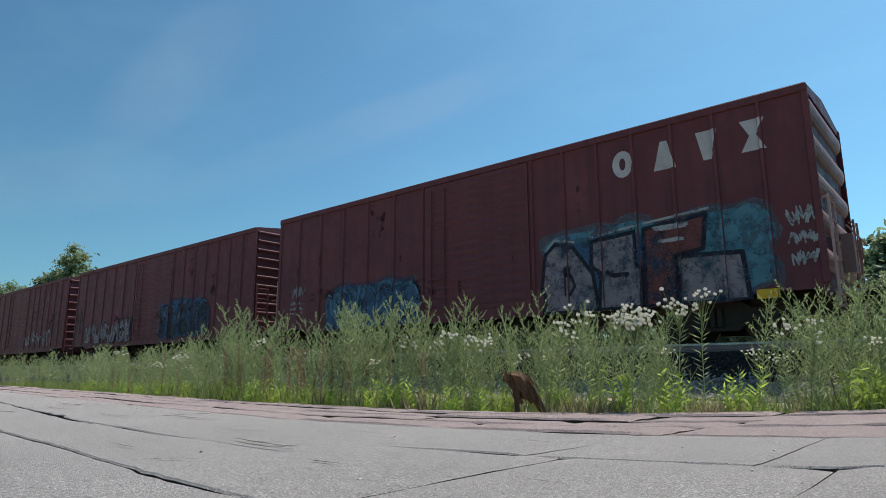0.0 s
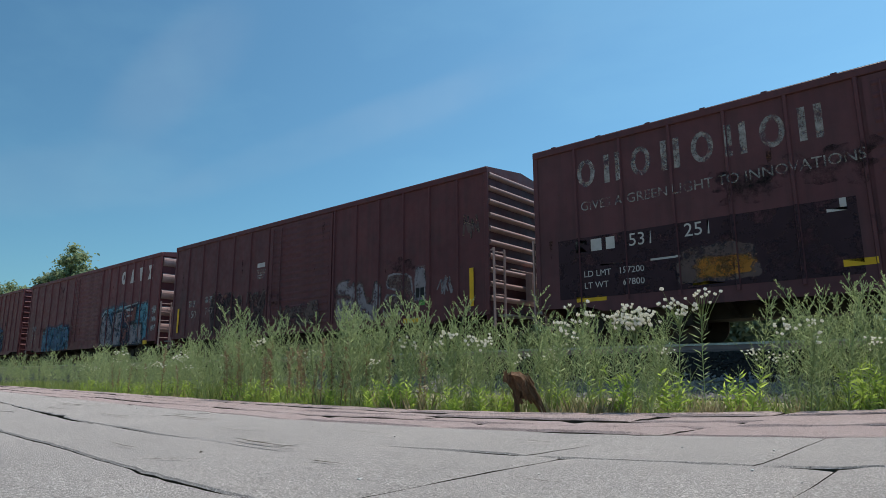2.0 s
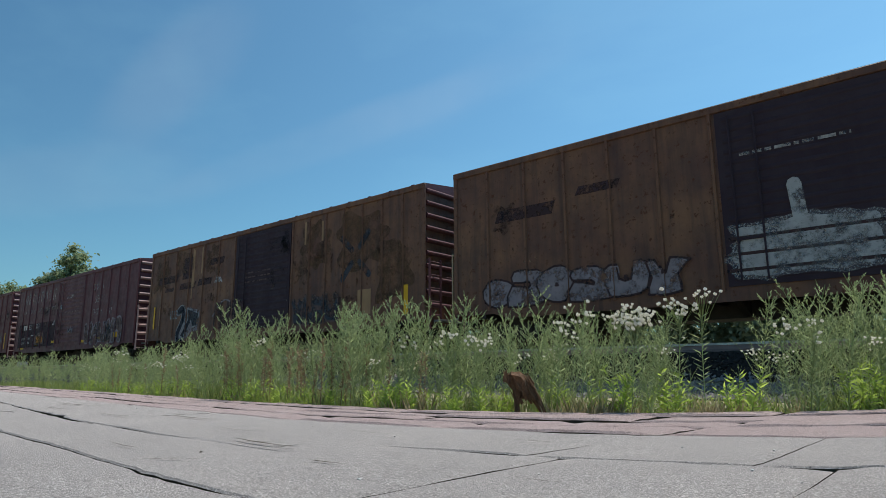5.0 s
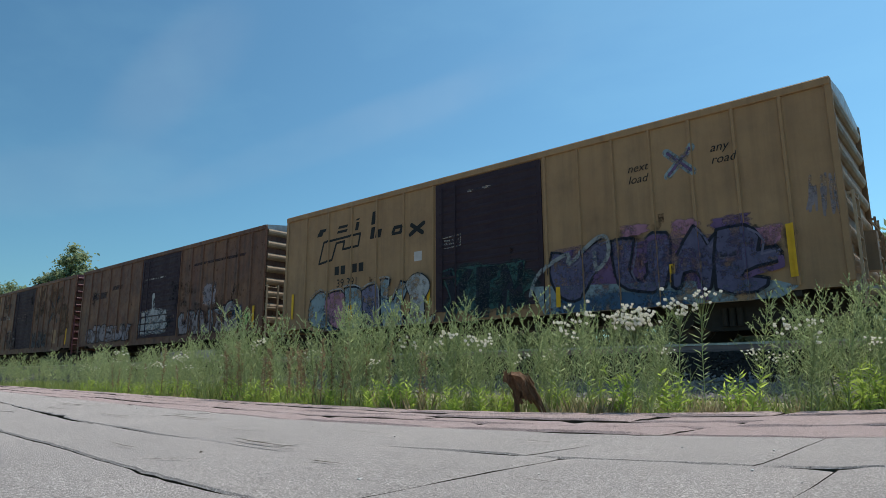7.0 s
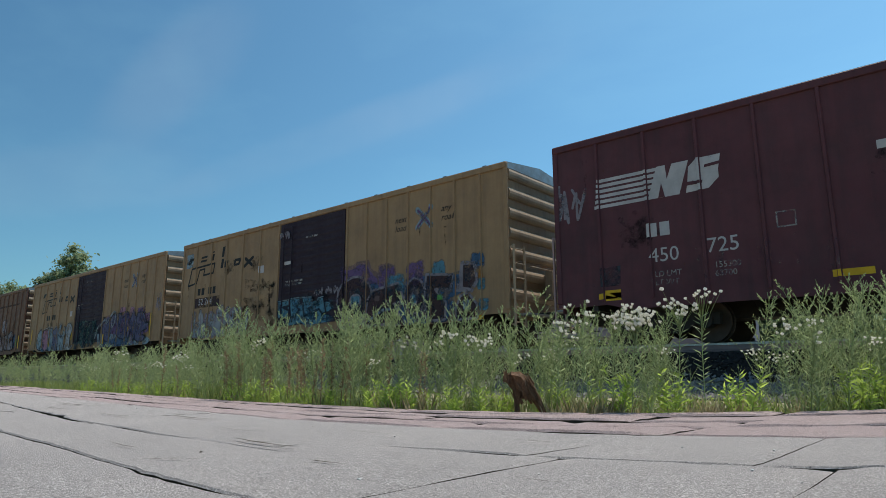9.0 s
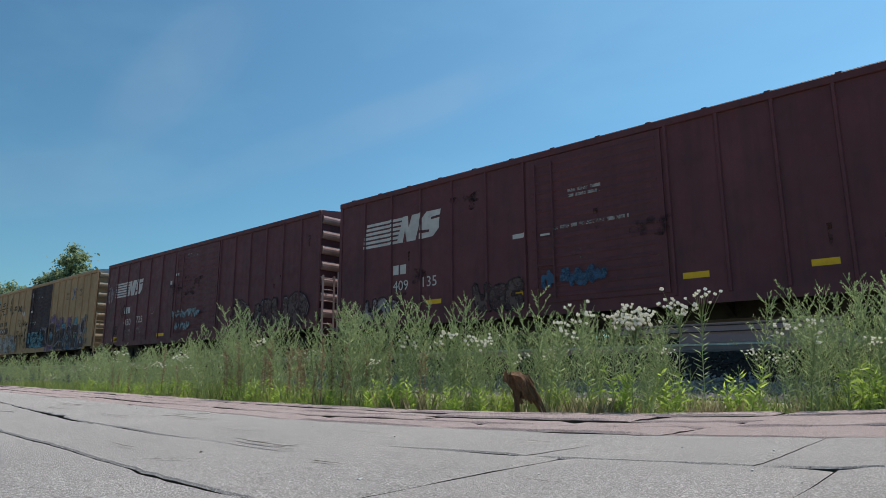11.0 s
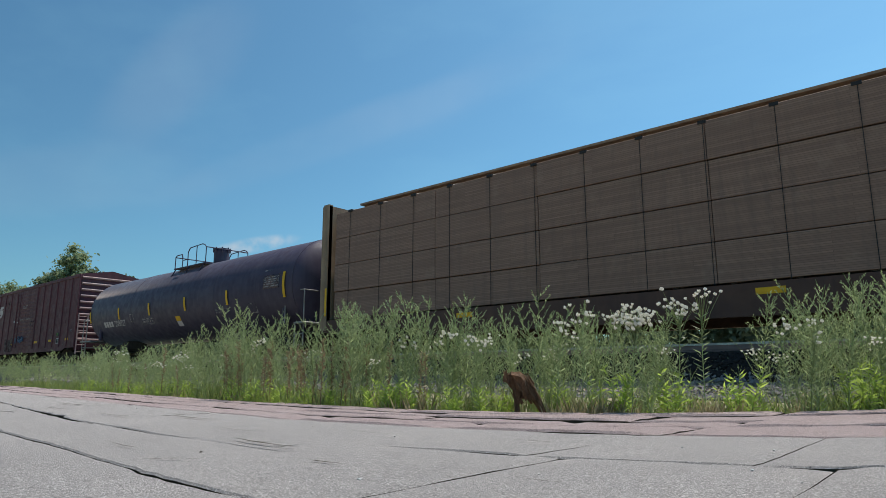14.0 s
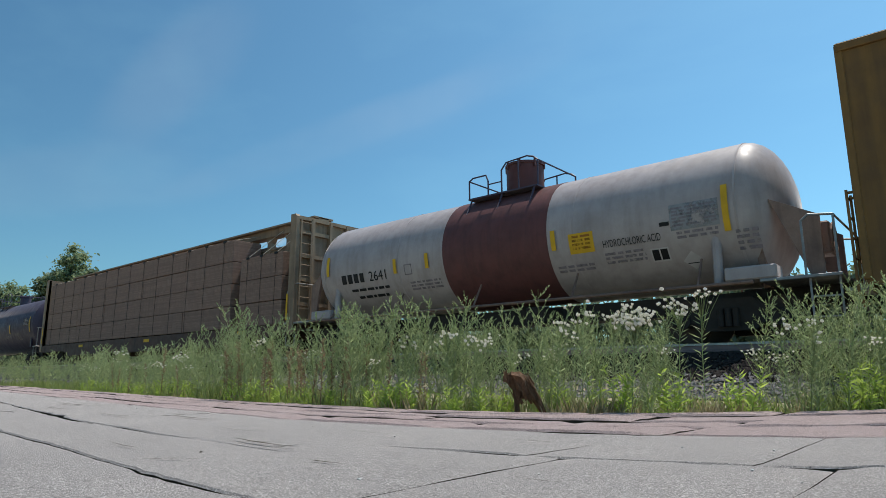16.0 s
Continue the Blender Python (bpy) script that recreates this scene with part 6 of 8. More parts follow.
car, side = boxcar("faded yellow boxcar with black door and purple mural", H, M_YELLOW, door_paint=M_BLACK, ribs=7, end_paint=M_YELLOW_END, roof_paint=M_GALV)
couple(car, 17.43, 1.67)
weather(side, 931, 2, 6, 4, 1.0, 3.0)
yellow_car_marks(side, 0, 0, "39 391")
layers = [(S_VIOLET, cloud(1.75, 6.97, 0.9, 2.2, 91, 13, 0.25)), (S_ICE, tris_of(smooth_path([(1.64, 1.36), (6.7, 1.02), (6.55, 0.63), (6.18, 0.4), (4.11, 0.44), (1.98, 0.61)], 3))), (S_BLUE, cloud(1.8, 5.4, 0.5, 1.1, 92, 10, 0.25))]
layers.append((S_PINK, cloud(3.77, 4.48, 2.18, 2.46, 200, 8, 0.25)))
layers.append((S_PINK, cloud(4.83, 5.49, 2.03, 2.41, 201, 8, 0.25)))
layers.append((S_VIOLET, cloud(5.59, 6.44, 2.06, 2.34, 202, 8, 0.25)))
layers.append((S_PINK, cloud(6.33, 6.91, 1.65, 2.07, 203, 8, 0.25)))
for outline in ([(2.16, 2.09), (2.56, 1.99), (2.61, 1.78), (3.18, 2.16), (3.51, 2.22), (3.54, 1.87), (3.32, 1.6), (3.14, 1.42), (2.85, 1.0), (2.51, 0.98), (2.24, 1.2), (2.08, 1.63)],
                [(3.61, 2.15), (4.12, 2.13), (3.98, 1.52), (4.16, 1.27), (4.36, 1.39), (4.36, 2.1), (4.66, 2.19), (4.88, 2.02), (4.72, 1.08), (4.15, 1.04), (3.76, 1.21), (3.63, 1.66)],
                [(4.89, 1.52), (5.34, 2.23), (5.57, 1.83), (5.76, 2.03), (5.59, 1.0), (5.42, 0.97), (5.36, 1.28), (5.1, 1.31), (5.03, 1.05), (4.85, 1.07)],
                [(5.76, 2.07), (6.26, 2.09), (6.51, 1.83), (6.45, 1.59), (6.75, 1.63), (6.84, 1.37), (6.42, 1.3), (6.17, 1.16), (6.59, 1.07), (6.38, 0.84), (5.67, 0.95)]):
    f = smooth_path(outline + outline[:1], 2)[:-1]
    layers += [(S_INDIGO, tris_of(f)), (S_NAVY, stroke(f + f[:1], 0.03)), (S_LILAC, stroke([(x + 0.06, z - 0.08) for x, z in f[2:9]], 0.02)), (S_VIOLET, stroke([(x - 0.02, z - 0.1) for x, z in f[9:14]], 0.05))]
layers.append((S_PALE, stroke(smooth_path([(1.63, 1.15), (1.77, 1.5), (2.08, 1.79), (2.6, 2.0), (2.63, 1.78), (3.24, 2.22), (3.53, 2.24), (3.55, 1.85), (3.28, 1.58), (3.24, 1.95)], 3), 0.045)))
side.lay("graffiti", layers, "large violet, blue and lilac sprayed mural")
layers = [(S_BLUE, cloud(-6.6, -2.6, 0.45, 1.6, 96, 12, 0.3))]
for outline, fill in zip(([(-6.52, 1.66), (-6.2, 1.87), (-5.88, 1.9), (-5.5, 1.57), (-5.51, 0.88), (-6.12, 0.8), (-6.6, 1.07)],
                          [(-5.65, 1.82), (-5.05, 1.87), (-4.77, 1.5), (-4.86, 0.78), (-5.43, 0.82), (-5.81, 1.36)],
                          [(-4.91, 1.92), (-4.42, 1.92), (-4.08, 1.66), (-4.17, 0.74), (-4.72, 0.77)],
                          [(-4.15, 1.78), (-3.55, 1.93), (-3.38, 1.38), (-3.47, 0.65), (-3.98, 0.68)],
                          [(-3.36, 2.02), (-2.98, 1.99), (-3.07, 1.45), (-2.82, 1.43), (-2.57, 1.92), (-2.29, 1.68), (-2.54, 1.2), (-2.34, 0.58), (-3.1, 0.57), (-3.33, 1.05)]), (S_ICE, S_PINK, S_ICE, S_LILAC, S_ICE)):
    f = smooth_path(outline + outline[:1], 2)[:-1]
    layers += [(fill, tris_of(f)), (S_NAVY, stroke(f + f[:1], 0.025)), (S_WHITE, stroke([(x - 0.03, z + 0.06) for x, z in f[:8]], 0.018))]
f = smooth_path([(-2.4, 1.8), (-2.22, 1.98), (-1.93, 2.07), (-1.66, 1.96), (-1.48, 1.74), (-1.56, 1.5), (-1.69, 1.32), (-1.66, 1.02), (-1.72, 0.79), (-1.29, 0.95), (-1.41, 0.72), (-2.17, 0.62), (-2.44, 0.79), (-2.2, 1.07), (-2.22, 1.47)], 2)
layers += [(S_WHITE, tris_of(f)), (S_NAVY, stroke(f + f[:1], 0.015))]
side.lay("graffiti", layers, "ice blue and pink sprayed mural")
layers = [(S_TEAL, cloud(-1.25, 1.9, 0.75, 2.15, 99, 11, 0.25))]
for outline in ([(-1.08, 1.99), (-0.72, 2.06), (-0.6, 1.59), (-0.28, 2.02), (-0.01, 1.96), (-0.49, 1.11), (-0.71, 0.67), (-1.0, 0.73), (-0.77, 1.28)],
                [(0.04, 2.02), (0.75, 1.97), (0.68, 1.66), (0.51, 1.64), (0.4, 0.77), (-0.0, 0.75)],
                [(0.79, 1.96), (1.0, 1.97), (1.2, 1.38), (1.29, 1.98), (1.45, 1.99), (1.4, 0.94), (1.07, 0.8), (0.99, 1.32), (0.91, 0.81), (0.65, 0.79)]):
    layers += [(S_NAVY, tris_of(outline)), (S_TEAL, stroke(outline + outline[:1], 0.02))]
side.lay("graffiti", layers, "dark teal sprayed forms on the door")
reflector(side, 7.0, 1.05, 2.0, 0.13)
reflector(side, 4.87, 1.08, 1.52)
reflector(side, 2.3, 0.85, 1.3)
reflector(side, -7.4, 1.15, 1.95)
reflector(side, -4.6, 0.95, 1.4)
reflector(side, -1.55, 1.2, 1.6)
service_plate(side, 5.75, 6.1, 1.52, 1.72)
side.shapes("spray_spot", [[(5.9, 1.25), (6.1, 1.25), (6.1, 1.4), (5.9, 1.4)]], S_GREEN)
side.bars("white_label", [(-2.1, 2.4, -1.82, 2.66)], M_WHITE)
side.lay("outline_panel", [(M_WHITE_WORN, stroke([(-1.05, 2.58), (-0.45, 2.62), (-0.45, 2.9), (-1.05, 2.86), (-1.05, 2.58)], 0.015))])
small_print(side, -1.0, -0.5, 2.76, 2, M_WHITE_WORN, 0.05, 10)
small_print(side, -0.2, 0.6, 3.95, 1, M_WHITE_WORN, 0.06, 11)
mural(side, "graffiti", 7.3, 7.8, 2.0, 2.9, 101, 3, (S_FAINT, S_GREY, S_FAINT, S_FAINT), "faint pale tag", 0.02, False)

car, side = boxcar("faded yellow boxcar with patched panels and dark mural", H, M_YELLOW, door_paint=M_BLACK, ribs=7, roof_ribs=12, end_paint=M_YELLOW_END, roof_paint=M_GALV)
couple(car, 0.16, -15.60)
weather(side, 932, 2, 9, 5, 1.0, 3.4)
yellow_car_marks(side, -1.2, 0.05, "52 264", True)
side.bars("dark_panel", [(-6.75, 1.92, -5.0, 2.3)], S_BROWN)
for a, b, c, d in ((-3.7, -1.6, 1.1, 2.3), (-3.5, -2.6, 2.3, 2.75), (-2.9, -1.5, 2.2, 2.5), (-3.1, -2.2, 2.9, 3.5), (-5.0, -3.9, 3.0, 3.6), (-2.4, -1.5, 1.6, 2.7), (-4.6, -3.6, 1.0, 1.6), (-2.2, -1.45, 0.9, 1.7)):
    side.lay("stain", [(STAIN, cloud(a, b, c, d, int(90 - a * 10), 11, 0.5))], "dark scraped stain")
for x0, z0, x1, z1 in ((-3.6, 2.5, -3.55, 1.5), (-2.55, 2.9, -2.5, 2.2), (-1.9, 2.5, -1.85, 1.2), (-3.0, 2.3, -1.6, 2.36), (-3.3, 1.75, -1.9, 1.7)):
    side.lay("scrape", [(STAIN, stroke([(x0, z0), ((x0 + x1) / 2 + 0.03, (z0 + z1) / 2), (x1, z1)], 0.05))], "dark scrape")
side.bars("pale_label", [(-2.55, 2.85, -2.25, 3.1)], M_WHITE)
side.bars("repaint_patch", [(-7.6, 3.55, -7.1, 4.1)], S_ICE)
layers = [(S_VIOLET, cloud(1.65, 3.6, 0.45, 2.75, 103, 9, 0.3)), (S_BLUE, cloud(2.2, 7.0, 0.4, 2.15, 104, 15, 0.3)), (S_VIOLET, cloud(3.35, 4.15, 1.7, 2.5, 105, 7)), (S_VIOLET, cloud(4.5, 5.2, 1.7, 2.45, 106, 7)),
          (S_CYAN, cloud(5.4, 5.95, 1.8, 2.35, 107, 6)), (S_CYAN, cloud(3.7, 4.5, 1.6, 2.15, 108, 7)), (S_CYAN, cloud(2.0, 3.2, 1.0, 1.9, 109, 8)), (S_PINK, cloud(2.9, 3.6, 0.9, 1.5, 110, 7)), (S_BLUE, cloud(6.7, 7.2, 1.95, 2.4, 111, 6)),
          (S_CYAN, cloud(6.9, 7.2, 1.4, 1.75, 112, 5)), (S_CYAN, cloud(6.95, 7.3, 0.9, 1.25, 113, 5)), (S_ORANGE, tris_of([(6.97, 1.74), (7.1, 1.72), (7.1, 2.0), (6.99, 2.02)]))]


def oval(x, z, rx, rz, n=18):
    return [(x + rx * math.cos(6.283 * i / n), z + rz * math.sin(6.283 * i / n)) for i in range(n)]


for shape in (oval(2.45, 1.6, 0.72, 0.62), [(2.9, 0.78), (3.0, 1.5), (3.24, 1.75), (4.21, 1.87), (4.44, 1.4), (4.05, 1.3), (4.45, 0.75)], oval(4.85, 1.46, 0.37, 0.48),
              [(5.26, 1.99), (6.21, 1.9), (6.08, 1.51), (5.58, 1.57), (5.95, 1.2), (5.9, 0.78), (5.3, 0.76), (5.2, 1.4)], [(6.26, 0.75), (6.26, 1.03), (6.42, 1.33), (6.66, 1.4), (6.93, 1.1), (6.95, 0.75)]):
    block_letter(side, layers, shape, S_BROWN, S_GREY, 0.035)
layers += [(S_GREY, tris_of([(6.28, 1.45), (6.38, 1.85), (6.44, 2.22), (6.92, 2.16), (7.0, 1.65), (6.8, 1.38)])), (S_BROWN, tris_of([(6.5, 1.55), (6.52, 2.1), (6.83, 2.08), (6.9, 1.68), (6.75, 1.5)])),
           (S_GREY, tris_of(oval(2.5, 1.5, 0.27, 0.22))), (S_CYAN, cloud(2.28, 2.72, 1.32, 1.68, 114, 6)), (S_GREY, tris_of(oval(4.82, 1.38, 0.15, 0.2))), (S_CYAN, tris_of(oval(4.82, 1.37, 0.1, 0.14))), (S_ICE, cloud(6.48, 6.72, 0.95, 1.25, 115, 5)),
           (S_GREEN, tris_of([(5.66, 1.28), (5.84, 1.28), (5.83, 1.43), (5.67, 1.42)])), (S_FAINT, cloud(3.3, 3.55, 1.4, 1.6, 116, 5)), (S_FAINT, cloud(3.9, 4.1, 1.15, 1.3, 117, 5)), (S_ICE, stroke([(3.1, 0.9), (3.6, 1.15), (4.3, 1.2)], 0.04))]
side.lay("graffiti", layers, "large dark brown sprayed mural with blue edges")
layers = [(S_CYAN, cloud(-1.15, 1.75, 0.85, 1.7, 108, 11, 0.3))]
for outline in ([(-1.28, 1.77), (-0.68, 1.79), (-0.64, 1.59), (-0.98, 1.56), (-0.64, 1.44), (-0.69, 1.19), (-1.24, 1.21)],
                [(-0.64, 1.82), (-0.01, 1.81), (-0.11, 1.6), (-0.25, 1.55), (-0.12, 1.43), (-0.33, 1.22), (-0.54, 1.21)],
                [(0.03, 1.81), (0.53, 1.78), (0.56, 1.48), (0.36, 1.44), (0.55, 1.26), (0.15, 1.22)],
                [(0.62, 1.26), (0.83, 1.72), (1.08, 1.75), (1.23, 1.26), (1.07, 1.22), (0.88, 1.39)]):
    layers += [(S_CYAN, tris_of(outline)), (S_NAVY, stroke(outline + outline[:1], 0.035)), (S_ICE, stroke(outline[:3], 0.015))]
side.lay("graffiti", layers, "turquoise sprayed forms on the door")
mural(side, "graffiti", -6.8, -3.0, 0.85, 1.85, 109, 7, (S_PINK, S_GREY, S_PALE, S_PINK), "pale and pink sprayed letter-like forms", 0.1, False)
mural(side, "graffiti", -1.4, -0.75, 3.8, 4.1, 110, 4, (S_GREY, S_GREY, S_GREY, S_GREY), "pale tag on the door", 0.02, False)
mural(side, "graffiti", 0.6, 1.8, 1.8, 2.05, 111, 5, (S_GREY, S_GREY, S_GREY, S_GREY), "pale tag on the door", 0.02, False)
small_print(side, 0.0, 0.7, 3.7, 1, M_WHITE_WORN, 0.06, 12)
side.bars("white_label", [(-1.0, 2.95, -0.6, 3.06)], M_WHITE)
small_print(side, -0.9, 0.0, 2.35, 2, M_WHITE_WORN, 0.06, 13)
side.bars("yellow_panel", [(6.71, 0.62, 7.1, 0.82)], M_REFLECT, "yellow painted panel")

car, side = boxcar("brown-red boxcar with striped white emblem", H, M_TUSCAN, ribs=7, posts_r=5, end_paint=M_OXIDE_END, roof_paint=M_TUSCAN)
couple(car, -16.90, -32.66)
weather(side, 710, 4, 6, 4)


def striped_emblem(side, x, z, k=1.0):
    rows = [[(x + i * 0.02, z + i * 0.115 * k), (x + 1.25 * k + i * 0.05, z + i * 0.115 * k), (x + 1.27 * k + i * 0.05, z + (i * 0.115 + 0.07) * k), (x + i * 0.02, z + (i * 0.115 + 0.07) * k)] for i in range(6)]
    rows.append(slanted(x + 1.2 * k, x + 1.85 * k, z, z + 0.66 * k, 0.22 * k))
    rows.append([(x + a * k, z + b * k) for a, b in ((1.98, 0.0), (2.42, 0.02), (2.62, 0.2), (2.62, 0.36), (2.68, 0.66), (2.22, 0.66), (2.06, 0.52), (2.02, 0.2))])
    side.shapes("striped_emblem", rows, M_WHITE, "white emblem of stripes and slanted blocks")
    gaps = [[(x + a * k, z + b * k) for a, b in row] for row in (((1.42, 0.0), (1.56, 0.0), (1.5, 0.3)), ((1.6, 0.66), (1.74, 0.66), (1.62, 0.36)), ((1.98, 0.14), (2.3, 0.14), (2.32, 0.2), (1.98, 0.22)), ((2.36, 0.44), (2.68, 0.46), (2.68, 0.52), (2.38, 0.5)))]
    side.shapes("emblem_gap", gaps, M_TUSCAN, lift=0.012)


striped_emblem(side, -6.9, 2.9)
side.bars("white_mark", [(-5.78, 2.12, -5.56, 2.4), (-5.5, 2.12, -5.3, 2.4)], M_WHITE)
side.words("car_number", "450", -5.75, 1.6, 0.28, M_WHITE)
side.words("car_number", "725", -4.62, 1.66, 0.28, M_WHITE)
for x, z, line in ((-5.66, 1.3, "LD LMT"), (-5.66, 1.13, "LT WT"), (-4.5, 1.36, "155300"), (-4.5, 1.2, "63700")):
    side.words("load_data", line, x, z, 0.11, M_WHITE_WORN, "worn white load figures")
for x0, x1, z0, z1 in ((-6.9, -6.4, 1.2, 1.9), (-6.0, -5.2, 1.1, 1.55), (-4.9, -4.2, 1.0, 1.9), (-3.9, -2.9, 1.2, 1.9), (-2.8, -2.0, 1.0, 1.8)):
    side.lay("scuff", [(DUST, cloud(x0, x1, z0, z1, int(50 - x0 * 9), 9, 0.5))], "pale scraped paint")
side.lay("paint_patch", [(S_DUSK, tris_of([(-6.85, 1.2), (-6.4, 1.2), (-6.38, 1.62), (-6.83, 1.6)]))], "dull blue overpainted patch")
side.lay("outline_panel", [(M_WHITE_WORN, stroke([(-3.36, 1.97), (-3.06, 1.97), (-3.06, 2.24), (-3.36, 2.24), (-3.36, 1.97)], 0.014))])
mural(side, "graffiti", -1.35, 0.9, 1.62, 1.95, 121, 8, (S_ICE, S_ICE, S_ICE, S_ICE), "pale scribbled tag", 0.03, False)
mural(side, "graffiti", -1.1, 0.2, 1.15, 1.45, 122, 6, (S_ICE, S_ICE, S_ICE, S_ICE), "pale scribbled tag", 0.03, False)
mural(side, "graffiti", -7.75, -7.1, 2.7, 3.6, 123, 2, (S_GREY, S_GREY, S_GREY, S_GREY), "pale scribbled tag", 0.03, False)
mural(side, "graffiti", 3.0, 7.3, 0.95, 2.0, 124, 5, (S_GREY, S_BROWN, S_FAINT, S_GREY), "pale grey sprayed forms", 0.12, False)
side.bars("white_label", [(-1.75, 3.05, -1.6, 3.2), (-1.2, 3.35, -0.95, 3.45)], M_WHITE)
small_print(side, -0.4, 0.5, 4.1, 2, M_WHITE_WORN, 0.05, 16)
level_reflector(side, -6.9, -6.4, 1.0)
level_reflector(side, -2.6, -2.0, 1.05)
side.bars("yellow_panel", [(-6.75, 0.9, -6.4, 1.12)], M_REFLECT)

car, side = boxcar("purple-brown boxcar with white emblem and yellow reflectors", H + 0.15, M_TUSCAN, ribs=11, peak=0.3, posts_r=5, roof_ribs=14, end_paint=M_OXIDE_END)
couple(car, -33.61, -49.67)
weather(side, 711, 4, 6, 4)
striped_emblem(side, -6.95, 2.98, 1.1)
side.bars("white_mark", [(-5.75, 2.1, -5.54, 2.36), (-5.48, 2.1, -5.26, 2.36)], M_WHITE)
side.words("car_number", "409", -5.75, 1.66, 0.27, M_WHITE)
side.words("car_number", "135", -4.72, 1.68, 0.27, M_WHITE)
small_print(side, -0.2, 0.6, 3.4, 2, M_WHITE_WORN, 0.07, 17)
small_print(side, -0.6, 1.2, 2.6, 1, M_WHITE_WORN, 0.08, 18)
side.bars("white_label", [(-1.75, 2.55, -1.4, 2.66), (-0.95, 2.5, -0.7, 2.55)], M_WHITE)
mural(side, "graffiti", -0.9, 0.65, 1.3, 1.7, 131, 5, (S_BLUE, S_BLUE, S_FAINT, S_FAINT), "dull blue tag", 0.05, False)
mural(side, "graffiti", -2.9, -1.5, 0.9, 1.6, 132, 3, (S_FAINT, S_BROWN, S_FAINT, S_FAINT), "faint sprayed forms", 0.1, False)
mural(side, "graffiti", -6.9, -5.5, 0.9, 1.5, 133, 3, (S_GREY, S_BROWN, S_GREY, S_FAINT), "faint sprayed forms", 0.1, False)
for a, b in ((2.2, 2.7), (4.41, 4.84), (6.76, 7.17), (-4.5, -4.0), (-1.9, -1.5)):
    level_reflector(side, a, b, 1.26)
service_plate(side, 5.54, 6.0, 1.08, 1.36)
side.shapes("spray_spot", [[(5.5, 1.48), (5.7, 1.48), (5.7, 1.64), (5.5, 1.64)]], S_GREEN)
side.bars("dark_panel", [(5.75, 1.45, 6.05, 1.65)], M_RED_DARK)
side.words("car_number", "95173", 6.45, 1.0, 0.14, M_WHITE_WORN)
mural(side, "graffiti", 7.35, 7.65, 1.6, 1.75, 134, 3, (S_GREY, S_GREY, S_GREY, S_GREY), "pale scrawl", 0.015, False)

car, side = tank_car("long black tank car with yellow reflector strips", 8.9, M_TANK_BLACK, radius=1.6, zc=2.4, hatch=1.25, dome_r=0.31, rail_span=(-2.05, 0.45), shell=(-8.15, 8.95))
couple(car, -50.25, -68.05)
for x in (-7.55, -4.43, -1.5, 1.51, 4.56, 8.0):
    reflector(side, x, 1.9, 2.42 if x < 7 else 2.75, 0.13)
side.bars("white_mark", [(-6.2, 1.62, -6.0, 1.86), (-5.94, 1.62, -5.74, 1.86), (-5.68, 1.62, -5.48, 1.86), (-5.42, 1.62, -5.24, 1.86)], M_WHITE)
side.words("car_number", "208027", -5.05, 1.62, 0.25, M_WHITE)
side.lay("outline_panel", [(M_WHITE_WORN, stroke([(-3.4, 1.75), (-3.1, 1.75), (-3.1, 2.05), (-3.4, 2.05), (-3.4, 1.75)], 0.014))])
side.bars("yellow_panel", [(0.55, 1.56, 0.92, 1.74)], M_REFLECT)
side.bars("white_label", [(0.55, 1.36, 0.92, 1.55)], M_WHITE)
small_print(side, -2.4, -1.3, 1.75, 3, M_WHITE_WORN, 0.06, 19)
small_print(side, 3.6, 4.5, 1.75, 2, M_WHITE_WORN, 0.05, 20)
side.lay("outline_panel", [(M_WHITE_WORN, stroke([(5.75, 1.55), (6.25, 1.55), (6.25, 1.85), (5.75, 1.85), (5.75, 1.55)], 0.016) + stroke([(6.0, 1.55), (6.0, 1.85)], 0.012))])
side.bars("data_panel", [(6.8, 2.25, 7.75, 2.72)], S_FAINT)
small_print(side, 6.85, 7.7, 2.62, 5, M_WHITE_WORN, 0.045, 21)
small_print(side, 6.8, 7.2, 2.86, 1, M_WHITE_WORN, 0.05, 22)

car, side = centerbeam("tan centre-beam flat car loaded with sawn lumber", 11.4)
lumber_load(car, -10.88, 7.5, 4, splits=5, straps=14)
lumber_load(car, 8.05, 10.6, 3, splits=1, straps=3)
couple(car, -68.95, -91.75)
for x in (-11.1, 11.1):
    car_side = Side(car, [(-12, 12, 1.53)])
    reflector(car_side, x, 1.15, 2.0, 0.09)
for x in (-6, 1, 8.2):
    level_reflector(side, x, x + 0.5, 0.86)

car, side = tank_car("white tank car with dull red middle band", 7.85, M_TANK_WHITE, hatch=0.66, dome_h=0.74, dome_r=0.5, band=(-1.0, 2.15), fit_paint=M_TANK_WHITE, dome_paint=M_TANK_RED, rail_paint=M_TANK_BLACK, saddle_paint=M_SADDLE, reach=0.35, loop=0.5, rail_span=(-1.16, 0.98), shell=(-6.6, 7.05), head=0.8)
couple(car, -91.2, -106.9)
for x, a, b in ((-5.6, 2.35, 2.95), (-2.74, 2.16, 2.56), (-1.55, 2.18, 2.58), (2.32, 2.15, 2.6), (6.08, 2.05, 2.95)):
    reflector(side, x, a, b, 0.12)
side.bars("dark_mark", [(-5.02, 2.06, -4.82, 2.32), (-4.75, 2.06, -4.56, 2.32), (-4.49, 2.06, -4.3, 2.32), (-4.23, 2.06, -4.06, 2.32)], M_INK)
side.words("car_number", "2641", -3.85, 2.06, 0.27, M_INK)
small_print(side, -4.7, -3.1, 1.82, 1, M_INK, 0.07, 23)
small_print(side, -4.5, -3.2, 1.62, 1, M_INK, 0.07, 24)
